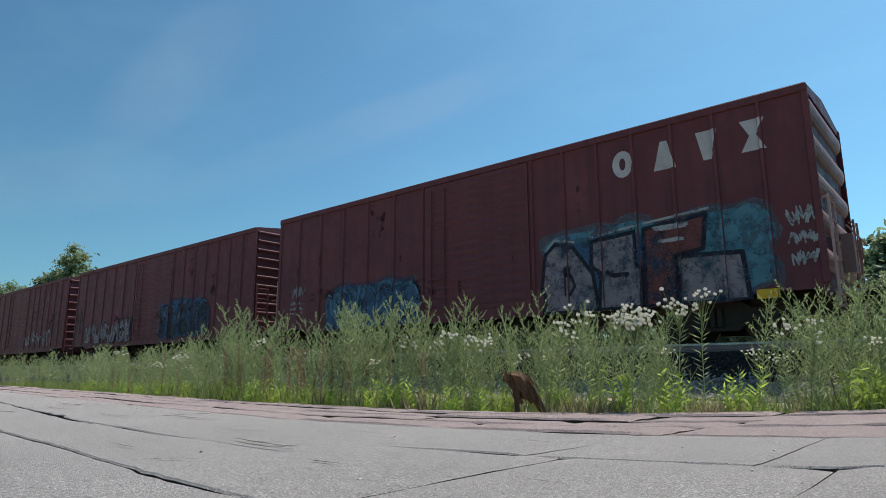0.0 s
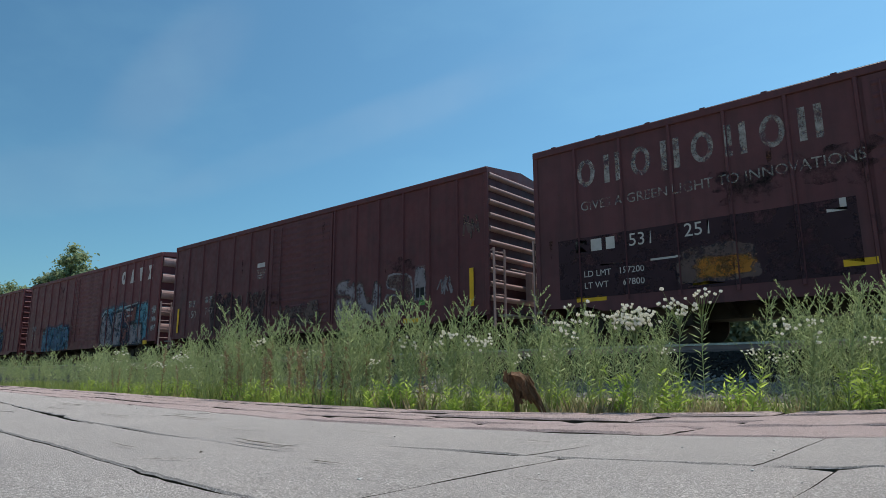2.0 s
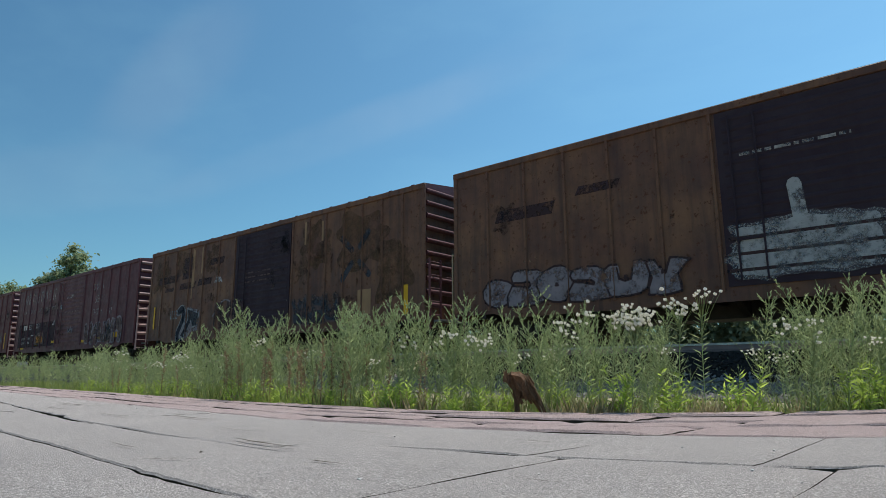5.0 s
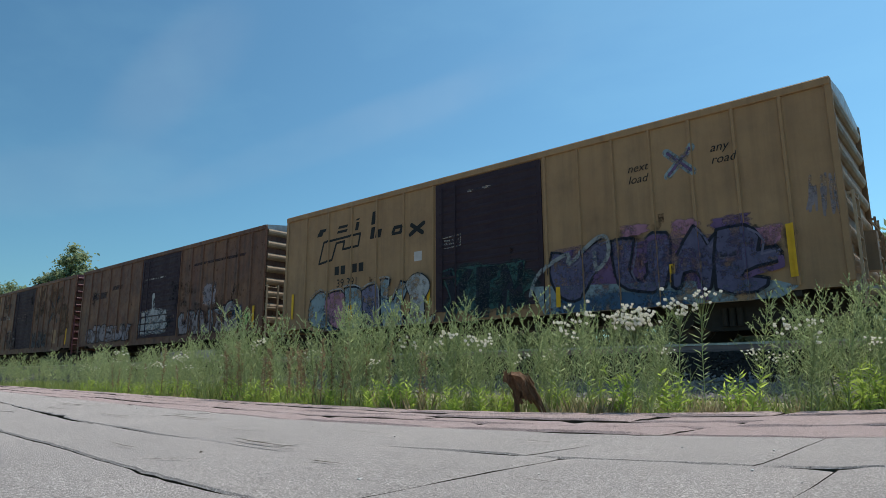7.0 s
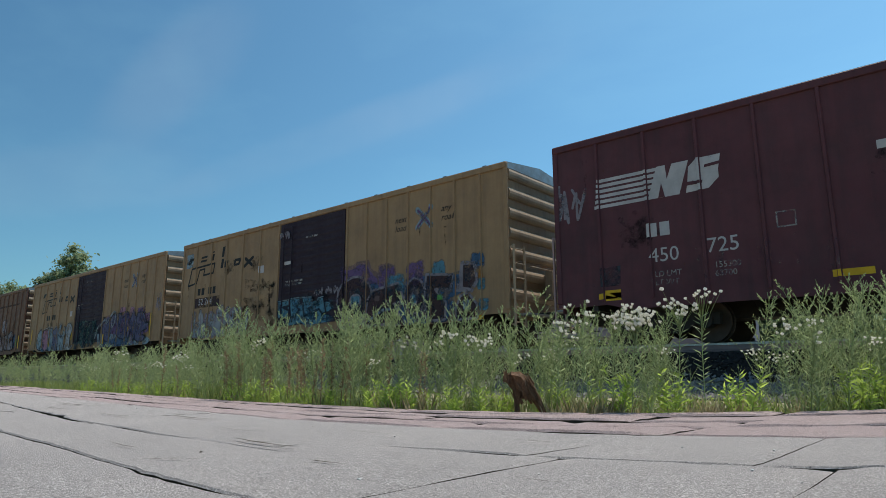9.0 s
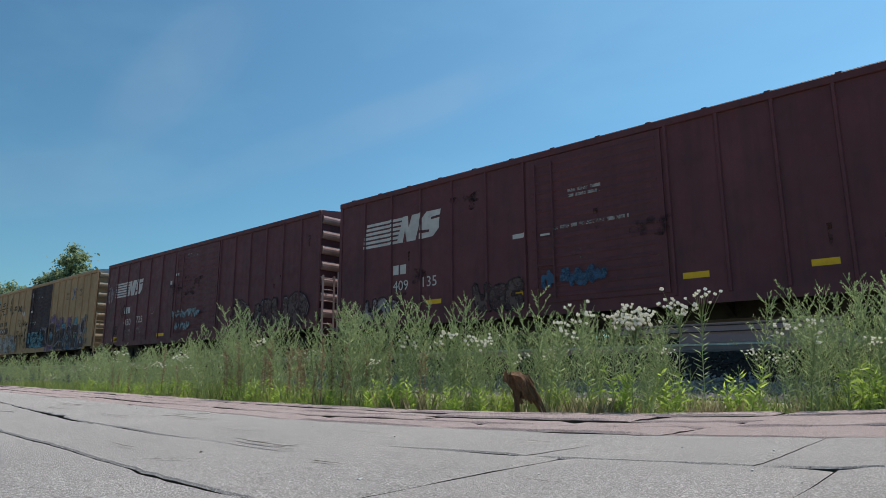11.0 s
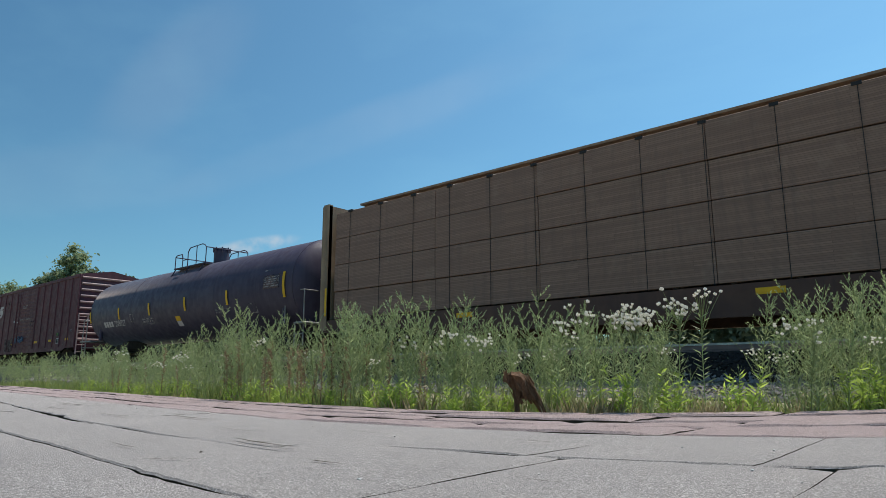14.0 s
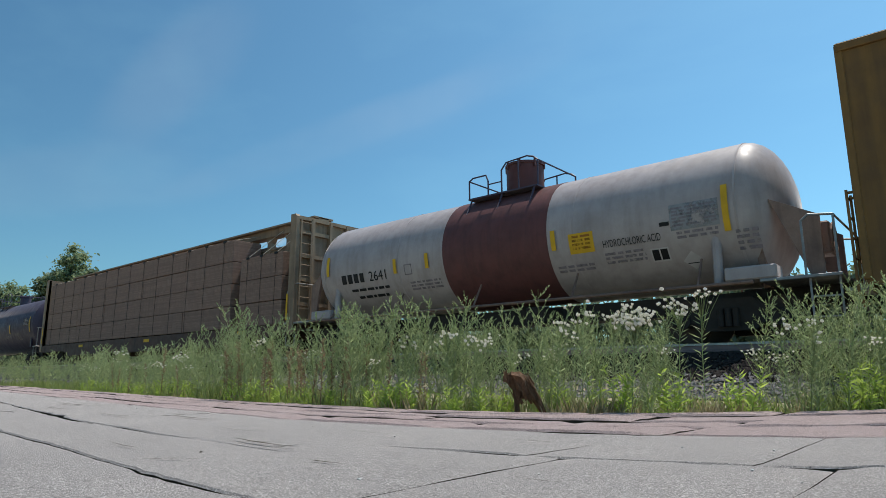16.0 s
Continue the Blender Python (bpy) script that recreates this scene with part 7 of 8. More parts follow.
side.bars("yellow_panel", [(2.7, 2.02, 3.3, 2.46)], M_REFLECT, "yellow warning panel")
small_print(side, 2.78, 3.22, 2.36, 4, S_ORANGE, 0.05, 25)
side.words("cargo_name", "HYDROCHLORIC ACID", 3.5, 2.06, 0.15, M_INK, "black cargo name", 0, 0.56)
small_print(side, 3.5, 4.4, 1.9, 3, S_GREY, 0.05, 26)
service_plate(side, 4.5, 4.88, 1.66, 1.92)
side.bars("data_panel", [(5.0, 2.2, 5.95, 2.72)], S_PALE)
small_print(side, 5.04, 5.9, 2.62, 6, S_GREY, 0.04, 27)
small_print(side, 5.1, 5.9, 2.12, 2, S_GREY, 0.05, 28)
side.bars("dark_label", [(4.78, 2.32, 4.98, 2.4)], M_INK)
small_print(side, 2.3, 3.2, 1.75, 2, S_GREY, 0.05, 29)
side.lay("outline_panel", [(S_GREY, stroke([(-2.4, 2.1), (-2.15, 2.1), (-2.15, 2.36), (-2.4, 2.36), (-2.4, 2.1)], 0.014))])
small_print(side, -2.3, -1.2, 1.85, 3, S_GREY, 0.05, 30)
side.shapes("hazard_diamond", [[(5.3, 1.45), (5.5, 1.62), (5.3, 1.79), (5.1, 1.62)]], M_WHITE, "black and white hazard diamond")
side.shapes("hazard_diamond", [[(5.16, 1.58), (5.3, 1.47), (5.44, 1.58)]], M_INK)
small_print(side, 6.2, 6.6, 2.0, 4, S_GREY, 0.06, 31)

car, side = boxcar("tall ochre yellow boxcar", 9.0, M_YELLOW_TALL, ribs=8, eave=5.06)
couple(car, -107.2, -125.2)
weather(side, 712, 4, 6, 4)
reflector(side, -7.6, 1.5, 2.3, 0.13)


# ---- weeds ----
def leaf_material(name, a, b, glow=0.25):
    n = Nodes(name)
    k = n.island()
    c = n.mix(k, a, b)
    n.color(n.mix(n.times(n.noise(3, 3), 0.35), c, tuple(v * 0.6 for v in a)))
    n.rough(0.55)
    thin = n.t.nodes.new("ShaderNodeBsdfTranslucent")
    n.link(n.mix(0.5, c, b), thin.inputs["Color"])
    add = n.t.nodes.new("ShaderNodeMixShader")
    add.inputs["Fac"].default_value = glow
    n.link(n.p.outputs[0], add.inputs[1])
    n.link(thin.outputs[0], add.inputs[2])
    n.link(add.outputs[0], n.t.nodes["Material Output"].inputs["Surface"])
    return n.mat


M_WEED = leaf_material("grey_green_weed", (0.175, 0.225, 0.1), (0.45, 0.53, 0.265), 0.55)
M_WEED_B = leaf_material("bright_green_weed", (0.30, 0.43, 0.075), (0.46, 0.58, 0.12), 0.6)
M_DRY = leaf_material("dry_brown_stalk", (0.23, 0.15, 0.085), (0.34, 0.235, 0.13), 0.3)
M_STRAW = leaf_material("straw_grass", (0.50, 0.42, 0.25), (0.42, 0.36, 0.2), 0.5)
M_GRASS = leaf_material("green_grass", (0.24, 0.32, 0.10), (0.42, 0.48, 0.17), 0.55)
M_PETAL = leaf_material("white_petals", (0.80, 0.78, 0.70), (0.86, 0.84, 0.76), 0.3)
M_FLOWERHEART = leaf_material("yellow_flower_centres", (0.55, 0.45, 0.12), (0.6, 0.5, 0.15), 0.2)


class Tuft:
    """Collects blades and stems as triangles."""

    def __init__(self, seed):
        self.v, self.f, self.m = [], [], []
        self.r = random.Random(seed)

    def blade(self, base, tip, width, mat, bend=0.0):
        b, t = Vector(base), Vector(tip)
        d = t - b
        side = d.cross(Vector((self.r.uniform(-1, 1), self.r.uniform(-1, 1), self.r.uniform(-0.3, 0.3))))
        if side.length < 1e-6:
            return
        side = side.normalized() * width
        mid = b + d * 0.45 + Vector((0, 0, bend))
        k = len(self.v)
        self.v += [tuple(b), tuple(mid + side), tuple(t), tuple(mid - side)]
        self.f += [(k, k + 1, k + 2), (k, k + 2, k + 3)]
        self.m += [mat, mat]

    def stem(self, points, r0, r1, mat):
        k = len(self.v)
        n = len(points)
        for i, p in enumerate(points):
            rr = r0 + (r1 - r0) * i / (n - 1)
            for a in (0, 2.1, 4.2):
                self.v.append((p[0] + rr * math.cos(a), p[1] + rr * math.sin(a), p[2]))
        for i in range(n - 1):
            for j in range(3):
                a, b = k + 3 * i + j, k + 3 * i + (j + 1) % 3
                self.f += [(a, b, b + 3), (a, b + 3, a + 3)]
                self.m += [mat, mat]

    def arrays(self):
        return np.array(self.v), np.array(self.f), np.array(self.m)


def lean_path(r, h, lean, n=6):
    ax, ay = r.uniform(-1, 1) * lean, r.uniform(-1, 1) * lean
    return [(ax * (i / n) ** 1.6 * h, ay * (i / n) ** 1.6 * h, h * i / n) for i in range(n + 1)]


def along(path, k):
    i = min(len(path) - 2, int(k * (len(path) - 1)))
    u = k * (len(path) - 1) - i
    return tuple(a + (b - a) * u for a, b in zip(path[i], path[i + 1]))


def horseweed(seed, h=1.0, leaves=40, branches=17, buds=15, mat=0, coarse=1.0):
    """A tall weed: narrow leaves up the stem, straight rising branches set with short buds."""
    t = Tuft(seed)
    r = t.r
    path = lean_path(r, h, 0.26)
    t.stem(path, 0.0055, 0.0022, mat)
    for i in range(leaves):
        k = 0.04 + 0.75 * i / leaves
        p = along(path, k)
        a = i * 2.4 + r.uniform(-0.4, 0.4)
        ln = (0.085 - 0.05 * k) * r.uniform(0.6, 1.25) * h
        t.blade(p, (p[0] + ln * math.cos(a), p[1] + ln * math.sin(a), p[2] + ln * r.uniform(0.2, 1.2)), 0.0042 * coarse, mat)
    for i in range(branches):
        k = 0.30 + 0.67 * i / branches
        p = along(path, k)
        a = i * 2.4 + r.uniform(-0.5, 0.5)
        ln = (0.42 * (1.1 - k)) * r.uniform(0.55, 1.25) * h + 0.04
        out = r.uniform(0.45, 0.75)
        q = (p[0] + ln * out * math.cos(a), p[1] + ln * out * math.sin(a), p[2] + ln * 0.8)
        sub = [p, tuple((u + v) / 2 + w for u, v, w in zip(p, q, (0, 0, -0.012))), q]
        t.stem(sub, 0.0026, 0.0015, mat)
        way = (Vector(q) - Vector(p)).normalized()
        for j in range(buds):
            b = Vector(along(sub, 0.12 + 0.88 * j / buds))
            l2 = (0.034 - 0.014 * j / buds) * r.uniform(0.6, 1.2) * h
            d = (way + Vector((r.uniform(-1, 1), r.uniform(-1, 1), r.uniform(-0.5, 0.7)))).normalized()
            t.blade(b, b + d * l2 * (0.6 + 0.4 * coarse), 0.0036 * coarse, mat)
    return t.arrays()


def leafy(seed, h=0.5, leaves=46):
    """A low bright plant with broader leaves."""
    t = Tuft(seed)
    r = t.r
    for s in range(3):
        path = lean_path(r, h * r.uniform(0.6, 1), 0.35)
        t.stem(path, 0.004, 0.0015, 1)
        for i in range(leaves // 3):
            p = along(path, 0.15 + 0.85 * i / (leaves // 3))
            a = r.uniform(0, 6.28)
            ln = r.uniform(0.04, 0.10)
            t.blade(p, (p[0] + ln * math.cos(a), p[1] + ln * math.sin(a), p[2] + ln * r.uniform(0.1, 0.9)), 0.010, 1)
    return t.arrays()


def grass(seed, h=0.35, blades=34, mat=0):
    t = Tuft(seed)
    r = t.r
    for i in range(blades):
        b = (r.gauss(0, 0.07), r.gauss(0, 0.07), 0)
        a = r.uniform(0, 6.28)
        hh = h * r.uniform(0.4, 1.1)
        t.blade(b, (b[0] + 0.35 * hh * math.cos(a), b[1] + 0.35 * hh * math.sin(a), hh), 0.004, mat, 0.04)
    return t.arrays()


def dry_stalk(seed, h=0.8):
    t = Tuft(seed)
    r = t.r
    path = lean_path(r, h, 0.1)
    t.stem(path, 0.006, 0.002, 2)
    for i in range(60):
        k = 0.35 + 0.65 * i / 60
        p = along(path, k)
        a = r.uniform(0, 6.28)
        ln = r.uniform(0.02, 0.05)
        t.blade(p, (p[0] + ln * math.cos(a), p[1] + ln * math.sin(a), p[2] + ln * 0.6), 0.008, 2)
    return t.arrays()


def fleabane(seed, h=0.95, heads=14):
    """A branching weed with small white daisy heads."""
    t = Tuft(seed)
    r = t.r
    path = lean_path(r, h * 0.84, 0.12)
    t.stem(path, 0.005, 0.003, 0)
    for i in range(60):
        p = along(path, 0.05 + 0.95 * i / 60)
        a = i * 2.4
        ln = 0.08 * r.uniform(0.6, 1.2)
        t.blade(p, (p[0] + ln * math.cos(a), p[1] + ln * math.sin(a), p[2] + ln * 0.5), 0.0045, 0)
    for i in range(heads):
        p = along(path, 0.78 + 0.22 * i / heads)
        if i % 6 == 0:
            a, rad = i * 1.9, h * 0.13 * math.sqrt(r.uniform(0.1, 1))
            hub = (p[0] + rad * math.cos(a), p[1] + rad * math.sin(a), h * r.uniform(0.84, 0.98))
        q = (hub[0] + r.gauss(0, 0.042), hub[1] + r.gauss(0, 0.042), hub[2] + r.gauss(0, 0.028))
        t.stem([p, tuple((u + v) / 2 + w for u, v, w in zip(p, q, (0, 0, 0.02))), q], 0.002, 0.001, 0)
        c = Vector(q)
        tilt = Vector((r.uniform(-0.5, 0.5), r.uniform(-0.5, 0.5), 1)).normalized()
        u = tilt.orthogonal().normalized()
        v = tilt.cross(u)
        rr = r.uniform(0.013, 0.019)
        for turn in (0.0, 1.1):
            k = len(t.v)
            ring = 9
            up = (tilt + (u if turn else -u) * 0.8 * (1 if turn else 0.2)).normalized()
            p1 = up.orthogonal().normalized()
            p2 = up.cross(p1)
            for j in range(ring):
                d = p1 * math.cos(6.283 * j / ring) + p2 * math.sin(6.283 * j / ring)
                t.v.append(tuple(c + d * rr * (1.0 if j % 2 else 0.82) + up * 0.004))
            t.v.append(tuple(c - up * 0.015))
            for j in range(ring):
                t.f.append((k + j, k + (j + 1) % ring, k + ring))
                t.m.append(4)
        k = len(t.v)
        for j in range(5):
            d = u * math.cos(6.283 * j / 5) + v * math.sin(6.283 * j / 5)
            t.v.append(tuple(c + d * rr * 0.35 + tilt * 0.004))
        t.v.append(tuple(c + tilt * 0.009))
        for j in range(5):
            t.f.append((k + j, k + (j + 1) % 5, k + 5))
            t.m.append(5)
    return t.arrays()


PLANT_MATS = [M_WEED, M_WEED_B, M_DRY, M_STRAW, M_PETAL, M_FLOWERHEART, M_GRASS]
grow = np.random.default_rng(11)


def sow(name, variants, places, label):
    """Joins turned and scaled copies of the plant variants at the places (x, y, scale) into one object."""
    vs, fs, ms, base = [], [], [], 0
    for i, (x, y, s) in enumerate(places):
        v, f, m = variants[i % len(variants)]
        a = grow.uniform(0, 6.28)
        c, d = math.cos(a), math.sin(a)
        w = np.empty_like(v)
        w[:, 0] = (v[:, 0] * c - v[:, 1] * d) * s + x
        w[:, 1] = (v[:, 0] * d + v[:, 1] * c) * s + y
        w[:, 2] = v[:, 2] * s + soil_z(x, y) - 0.01
        vs.append(w)
        fs.append(f + base)
        ms.append(m)
        base += len(v)
    v, f, m = np.concatenate(vs), np.concatenate(fs), np.concatenate(ms)
    me = bpy.data.meshes.new(name)
    me.vertices.add(len(v))
    me.vertices.foreach_set("co", v.astype(np.float32).ravel())
    me.loops.add(f.size)
    me.loops.foreach_set("vertex_index", f.astype(np.int32).ravel())
    me.polygons.add(len(f))
    me.polygons.foreach_set("loop_start", np.arange(0, f.size, 3, dtype=np.int32))
    used = sorted(set(m.tolist()))
    for k in used:
        me.materials.append(PLANT_MATS[k])
    me.polygons.foreach_set("material_index", np.searchsorted(used, m).astype(np.int32))
    me.update(calc_edges=True)
    return tagged(new(name, me), label, "weeds", kind="stuff")


def thin_patch(x, y):
    """Where the growth is sparse and the ballast shows through."""
    return math.exp(-((x + 0.31 * y + 0.02) / 0.45) ** 2) if 4.2 < y else 0.0


def places(count, x0, x1, depth0, depth1, s0, s1, thin=1.0, power=1.0):
    out = []
    while len(out) < count:
        x = grow.uniform(x0, x1)
        y = line_edge(x) + depth0 + (depth1 - depth0) * grow.uniform(0, 1) ** power
        if y > 11.2:
            continue
        if (x + 2.68) ** 2 + (y - 4.05) ** 2 < 0.05 or -2.85 < x < -2.5 and y < 4.05:
            continue
        if grow.uniform(0, 1) < thin * thin_patch(x, y):
            continue
        if s1 > 0.9 and thin > 0.5 and -2.75 < x < -1.55 and y < line_edge(x) + 0.9:
            continue
        out.append((x, y, grow.uniform(s0, s1)))
    return out


tall = [horseweed(100 + i) for i in range(12)]
bushy = [horseweed(130 + i, 1.0, 30, 12, 8) for i in range(8)]
stout = [horseweed(150 + i, 1.0, 20, 11, 6, 0, 2.6) for i in range(8)]
low = [leafy(200 + i) for i in range(6)]
tufts = [grass(300 + i, 0.35, 34, 6) for i in range(5)]
straw = [grass(320 + i, 0.3, 30, 3) for i in range(3)]
dry = [dry_stalk(340 + i) for i in range(4)]
daisy = [fleabane(360 + i) for i in range(5)]


def clump(centres, count, spread, depth, s0, s1):
    """Places gathered round stretches of the pavement's edge."""
    out = []
    for c in centres:
        for _ in range(count):
            x = c + grow.normal(0, spread)
            if -2.95 < x < -2.5:
                continue
            out.append((x, line_edge(x) + 0.03 + depth * grow.uniform(0, 1), grow.uniform(s0, s1)))
    return out


sow("tall_weeds", stout, places(60, -13, -7, 0.08, 1.6, 0.55, 1.0, 0.95), "coarser feathery weeds further along the pavement edge")
sow("tall_weeds", tall, places(220, -13, 0.6, 0.08, 1.9, 0.55, 0.95, 0.95), "grey-green feathery weeds growing along the pavement edge")
sow("tall_weeds", tall, places(46, -9, -0.5, 0.1, 0.9, 0.9, 1.08, 0.95), "taller feathery weeds standing out along the pavement edge")
sow("tall_weeds", tall, places(85, -1.15, 0.6, 0.0, 1.8, 0.8, 1.3, 0.5), "dense tall feathery weeds beside the paving")
sow("tall_weeds", tall, [(x, line_edge(x) + grow.uniform(0.3, 1.5), grow.uniform(0.7, 0.98)) for x in grow.uniform(-3.9, -2.2, 46)] + [(x, line_edge(x) + grow.uniform(0.05, 0.5), grow.uniform(0.4, 0.68)) for x in grow.normal(-1.95, 0.1, 9)], "feathery weeds behind the rotten post")
sow("tall_weeds", tall, [(x, line_edge(x) + grow.uniform(0.05, 0.6), grow.uniform(1.08, 1.2)) for x in grow.uniform(-6.9, -6.2, 6)] + [(x, line_edge(x) + grow.uniform(0.05, 0.7), grow.uniform(0.95, 1.12)) for x in grow.uniform(-5.1, -3.8, 18)] + [(x, line_edge(x) + grow.uniform(0.2, 0.9), grow.uniform(1.2, 1.42)) for x in grow.uniform(-0.62, -0.1, 9)], "tallest feathery weeds by the pavement edge")
sow("tall_weeds", stout, places(330, -45, -13, 0.1, 4.0, 0.6, 1.2, 0.0), "grey-green feathery weeds along the track bank")
sow("tall_weeds", bushy, places(240, -14, 0.6, 0.0, 1.2, 0.25, 0.5, 0.5), "young feathery weeds at the pavement edge")
sow("low_weeds", low, places(150, -14, 0.5, 0.02, 0.7, 0.35, 0.8, 0.2) + clump((-0.75, -0.6, -0.45, -0.3, -0.15), 7, 0.06, 0.6, 0.7, 1.2) + clump((-1.86, -1.45, -2.2, -0.75, -0.4), 5, 0.07, 0.4, 0.5, 1.0) + clump((-3.2, -3.5, -3.8, -4.1, -4.6, -5.6, -6.3, -6.7, -8.0), 7, 0.22, 0.35, 0.35, 0.8),
    "bright green leafy plants at the foot of the weeds")
sow("grass_tufts", tufts, places(560, -24, 0.6, 0.02, 1.6, 0.4, 0.9, 0.4), "green grass tufts below the weeds")
sow("dry_grass", straw, places(70, -12, 0.4, 0.02, 1.6, 0.5, 1.0, 0.0) + clump((-2.25, -2.4, -1.55), 12, 0.08, 0.3, 0.4, 0.8), "straw-coloured dry grass among the weeds")
sow("dry_stalks", dry, places(22, -13, -3.3, 0.04, 0.5, 0.6, 0.95, 0.0) + clump((-6.1, -5.4, -6.6, -4.7), 4, 0.12, 0.25, 0.7, 1.0), "brown dried dock stalks among the weeds")
sow("daisy_weeds", daisy, places(40, -16, 0.3, 0.1, 1.4, 0.55, 0.85, 0.4), "weeds with small white daisy flowers")

# the flowering clump nearest the gap in the growth: plants of their own
def flower_plant(x, y, h, seed, heads):
    v, f, m = fleabane(seed, h, heads)
    z = soil_z(x, y)
    ob = thing("flowering_weed", "tall weed with clustered white daisy flowers", "flower", "flowering weeds by the pavement", (x, y, z - 0.01))
    for name, mats in (("foliage", (0,)), ("bloom", (4, 5))):
        keep = np.isin(m, mats)
        me = bpy.data.meshes.new(name)
        used = np.unique(f[keep])
        index = np.zeros(len(v), int)
        index[used] = np.arange(len(used))
        me.from_pydata(v[used].tolist(), [], index[f[keep]].tolist())
        for k in mats:
            me.materials.append(PLANT_MATS[k])
        me.polygons.foreach_set("material_index", [mats.index(k) for k in m[keep]])
        p = new(name, me)
        p.parent = ob
        tagged(p, "clustered small white daisies" if len(mats) > 1 else "", kind="stuff" if len(mats) > 1 else "")


for i, (x, dy, h, n) in enumerate(((-2.27, 0.12, 0.90, 14), (-2.16, 0.18, 0.88, 14), (-2.02, 0.1, 0.86, 50), (-1.93, 0.16, 0.87, 42), (-1.77, 0.16, 0.95, 32), (-1.64, 0.2, 0.97, 12), (-2.55, 0.25, 0.80, 12), (-3.1, 0.2, 0.72, 14), (-3.4, 0.25, 0.74, 12), (-3.9, 0.3, 0.70, 12),
                                  (-1.2, 0.2, 0.80, 12), (-1.05, 0.15, 0.78, 12), (-6.4, 0.3, 0.85, 16), (-8.6, 0.2, 0.7, 14), (-11.5, 0.3, 0.8, 16))):
    flower_plant(x, line_edge(x) + dy, h, 700 + i, n)


# ---- trees and shrubs beyond the track ----
M_BARK = raw("bark", (0.09, 0.07, 0.055), (0.15, 0.12, 0.095), 4, 0.95, grain=(6, 6, 1))
M_CROWN = leaf_material("tree_leaves", (0.12, 0.155, 0.085), (0.19, 0.235, 0.125), 0.35)
M_CROWN_B = leaf_material("silvery_leaves", (0.2, 0.26, 0.14), (0.3, 0.36, 0.2), 0.5)


def leaf_cloud(name, clumps, leaves, size, material, parent, seed):
    """Leaves in uneven clumps: (x, y, z, radius) each."""
    g = np.random.default_rng(seed)
    vs = []
    for cx, cy, cz, r in clumps:
        n = int(leaves * r * r)
        d = g.normal(size=(n, 3))
        d /= np.linalg.norm(d, axis=1)[:, None]
        p = d * (r * np.abs(g.normal(0, 0.62, n)))[:, None]
        p[:, 2] *= 0.85
        p += (cx, cy, cz)
        a = g.normal(size=(n, 3))
        b = np.cross(a, g.normal(size=(n, 3)))
        a /= np.linalg.norm(a, axis=1)[:, None]
        b /= np.linalg.norm(b, axis=1)[:, None]
        s = (size * g.uniform(0.6, 1.4, n))[:, None]
        vs.append(np.stack([p - a * s, p + b * s * 0.5, p + a * s, p - b * s * 0.5], 1))
    v = np.concatenate(vs)
    n = len(v)
    me = bpy.data.meshes.new(name)
    me.vertices.add(n * 4)
    me.vertices.foreach_set("co", v.astype(np.float32).ravel())
    me.loops.add(n * 4)
    me.loops.foreach_set("vertex_index", np.arange(n * 4, dtype=np.int32))
    me.polygons.add(n)
    me.polygons.foreach_set("loop_start", np.arange(0, n * 4, 4, dtype=np.int32))
    me.materials.append(material)
    me.update(calc_edges=True)
    ob = new(name, me)
    ob.parent = parent
    return ob


def tree(x, y, h, spread, seed, material, label, leaf=0.28, lean=0.0):
    r = random.Random(seed)
    t = thing("tree", label, "tree", "trees beyond the track", (x, y, soil_z(x, y) - 0.02))
    bm = bmesh.new()
    rod(bm, (0, 0, 0), (lean * 0.3, 0, h * 0.45), h * 0.022, 9, h * 0.013)
    rod(bm, (lean * 0.3, 0, h * 0.45), (lean, 0, h * 0.9), h * 0.013, 8, h * 0.003)
    clumps = [(lean, 0, h * 0.92, spread * 0.25), (lean - 0.4, 0.2, h * 0.84, spread * 0.4)]
    for i in range(15):
        k = 0.35 + 0.52 * i / 15
        a = i * 2.4 + r.uniform(-0.4, 0.4)
        ln = spread * (1.15 - k) * r.uniform(0.6, 1.1)
        tip = (lean * k + ln * math.cos(a), ln * math.sin(a), h * k + ln * 0.55)
        rod(bm, (lean * k * 0.8, 0, h * k), tip, h * 0.006, 6, h * 0.002)
        for j in range(3):
            clumps.append((tip[0] + r.uniform(-0.6, 0.6) * spread * 0.5, tip[1] + r.uniform(-0.6, 0.6) * spread * 0.5, tip[2] + r.uniform(-0.3, 0.4) * spread * 0.5, spread * r.uniform(0.12, 0.27)))
    part("trunk", bm, M_BARK, t)
    leaf_cloud("crown", clumps, 230 / (leaf / 0.28) ** 2 / (spread / 4), leaf, material, t, seed)
    return t


def shrub(x, y, h, w, seed, material, label):
    r = random.Random(seed)
    t = thing("shrub", label, "shrub", "shrubs beyond the track", (x, y, soil_z(x, y) - 0.02))
    bm = bmesh.new()
    clumps = []
    for i in range(9):
        a = r.uniform(0, 6.28)
        d = w * 0.5 * math.sqrt(r.uniform(0, 1))
        z = h * r.uniform(0.25, 0.85)
        p = (d * math.cos(a), d * math.sin(a), z)
        rod(bm, (p[0] * 0.25, p[1] * 0.25, 0), p, 0.045, 6, 0.012)
        clumps.append((*p, w * r.uniform(0.14, 0.26)))
        clumps.append((p[0] * 1.1, p[1] * 1.1, z * 0.55, w * r.uniform(0.14, 0.24)))
    part("stem", bm, M_BARK, t)
    leaf_cloud("crown", clumps, 480 / (w / 3), 0.15, material, t, seed + 3)
    return t


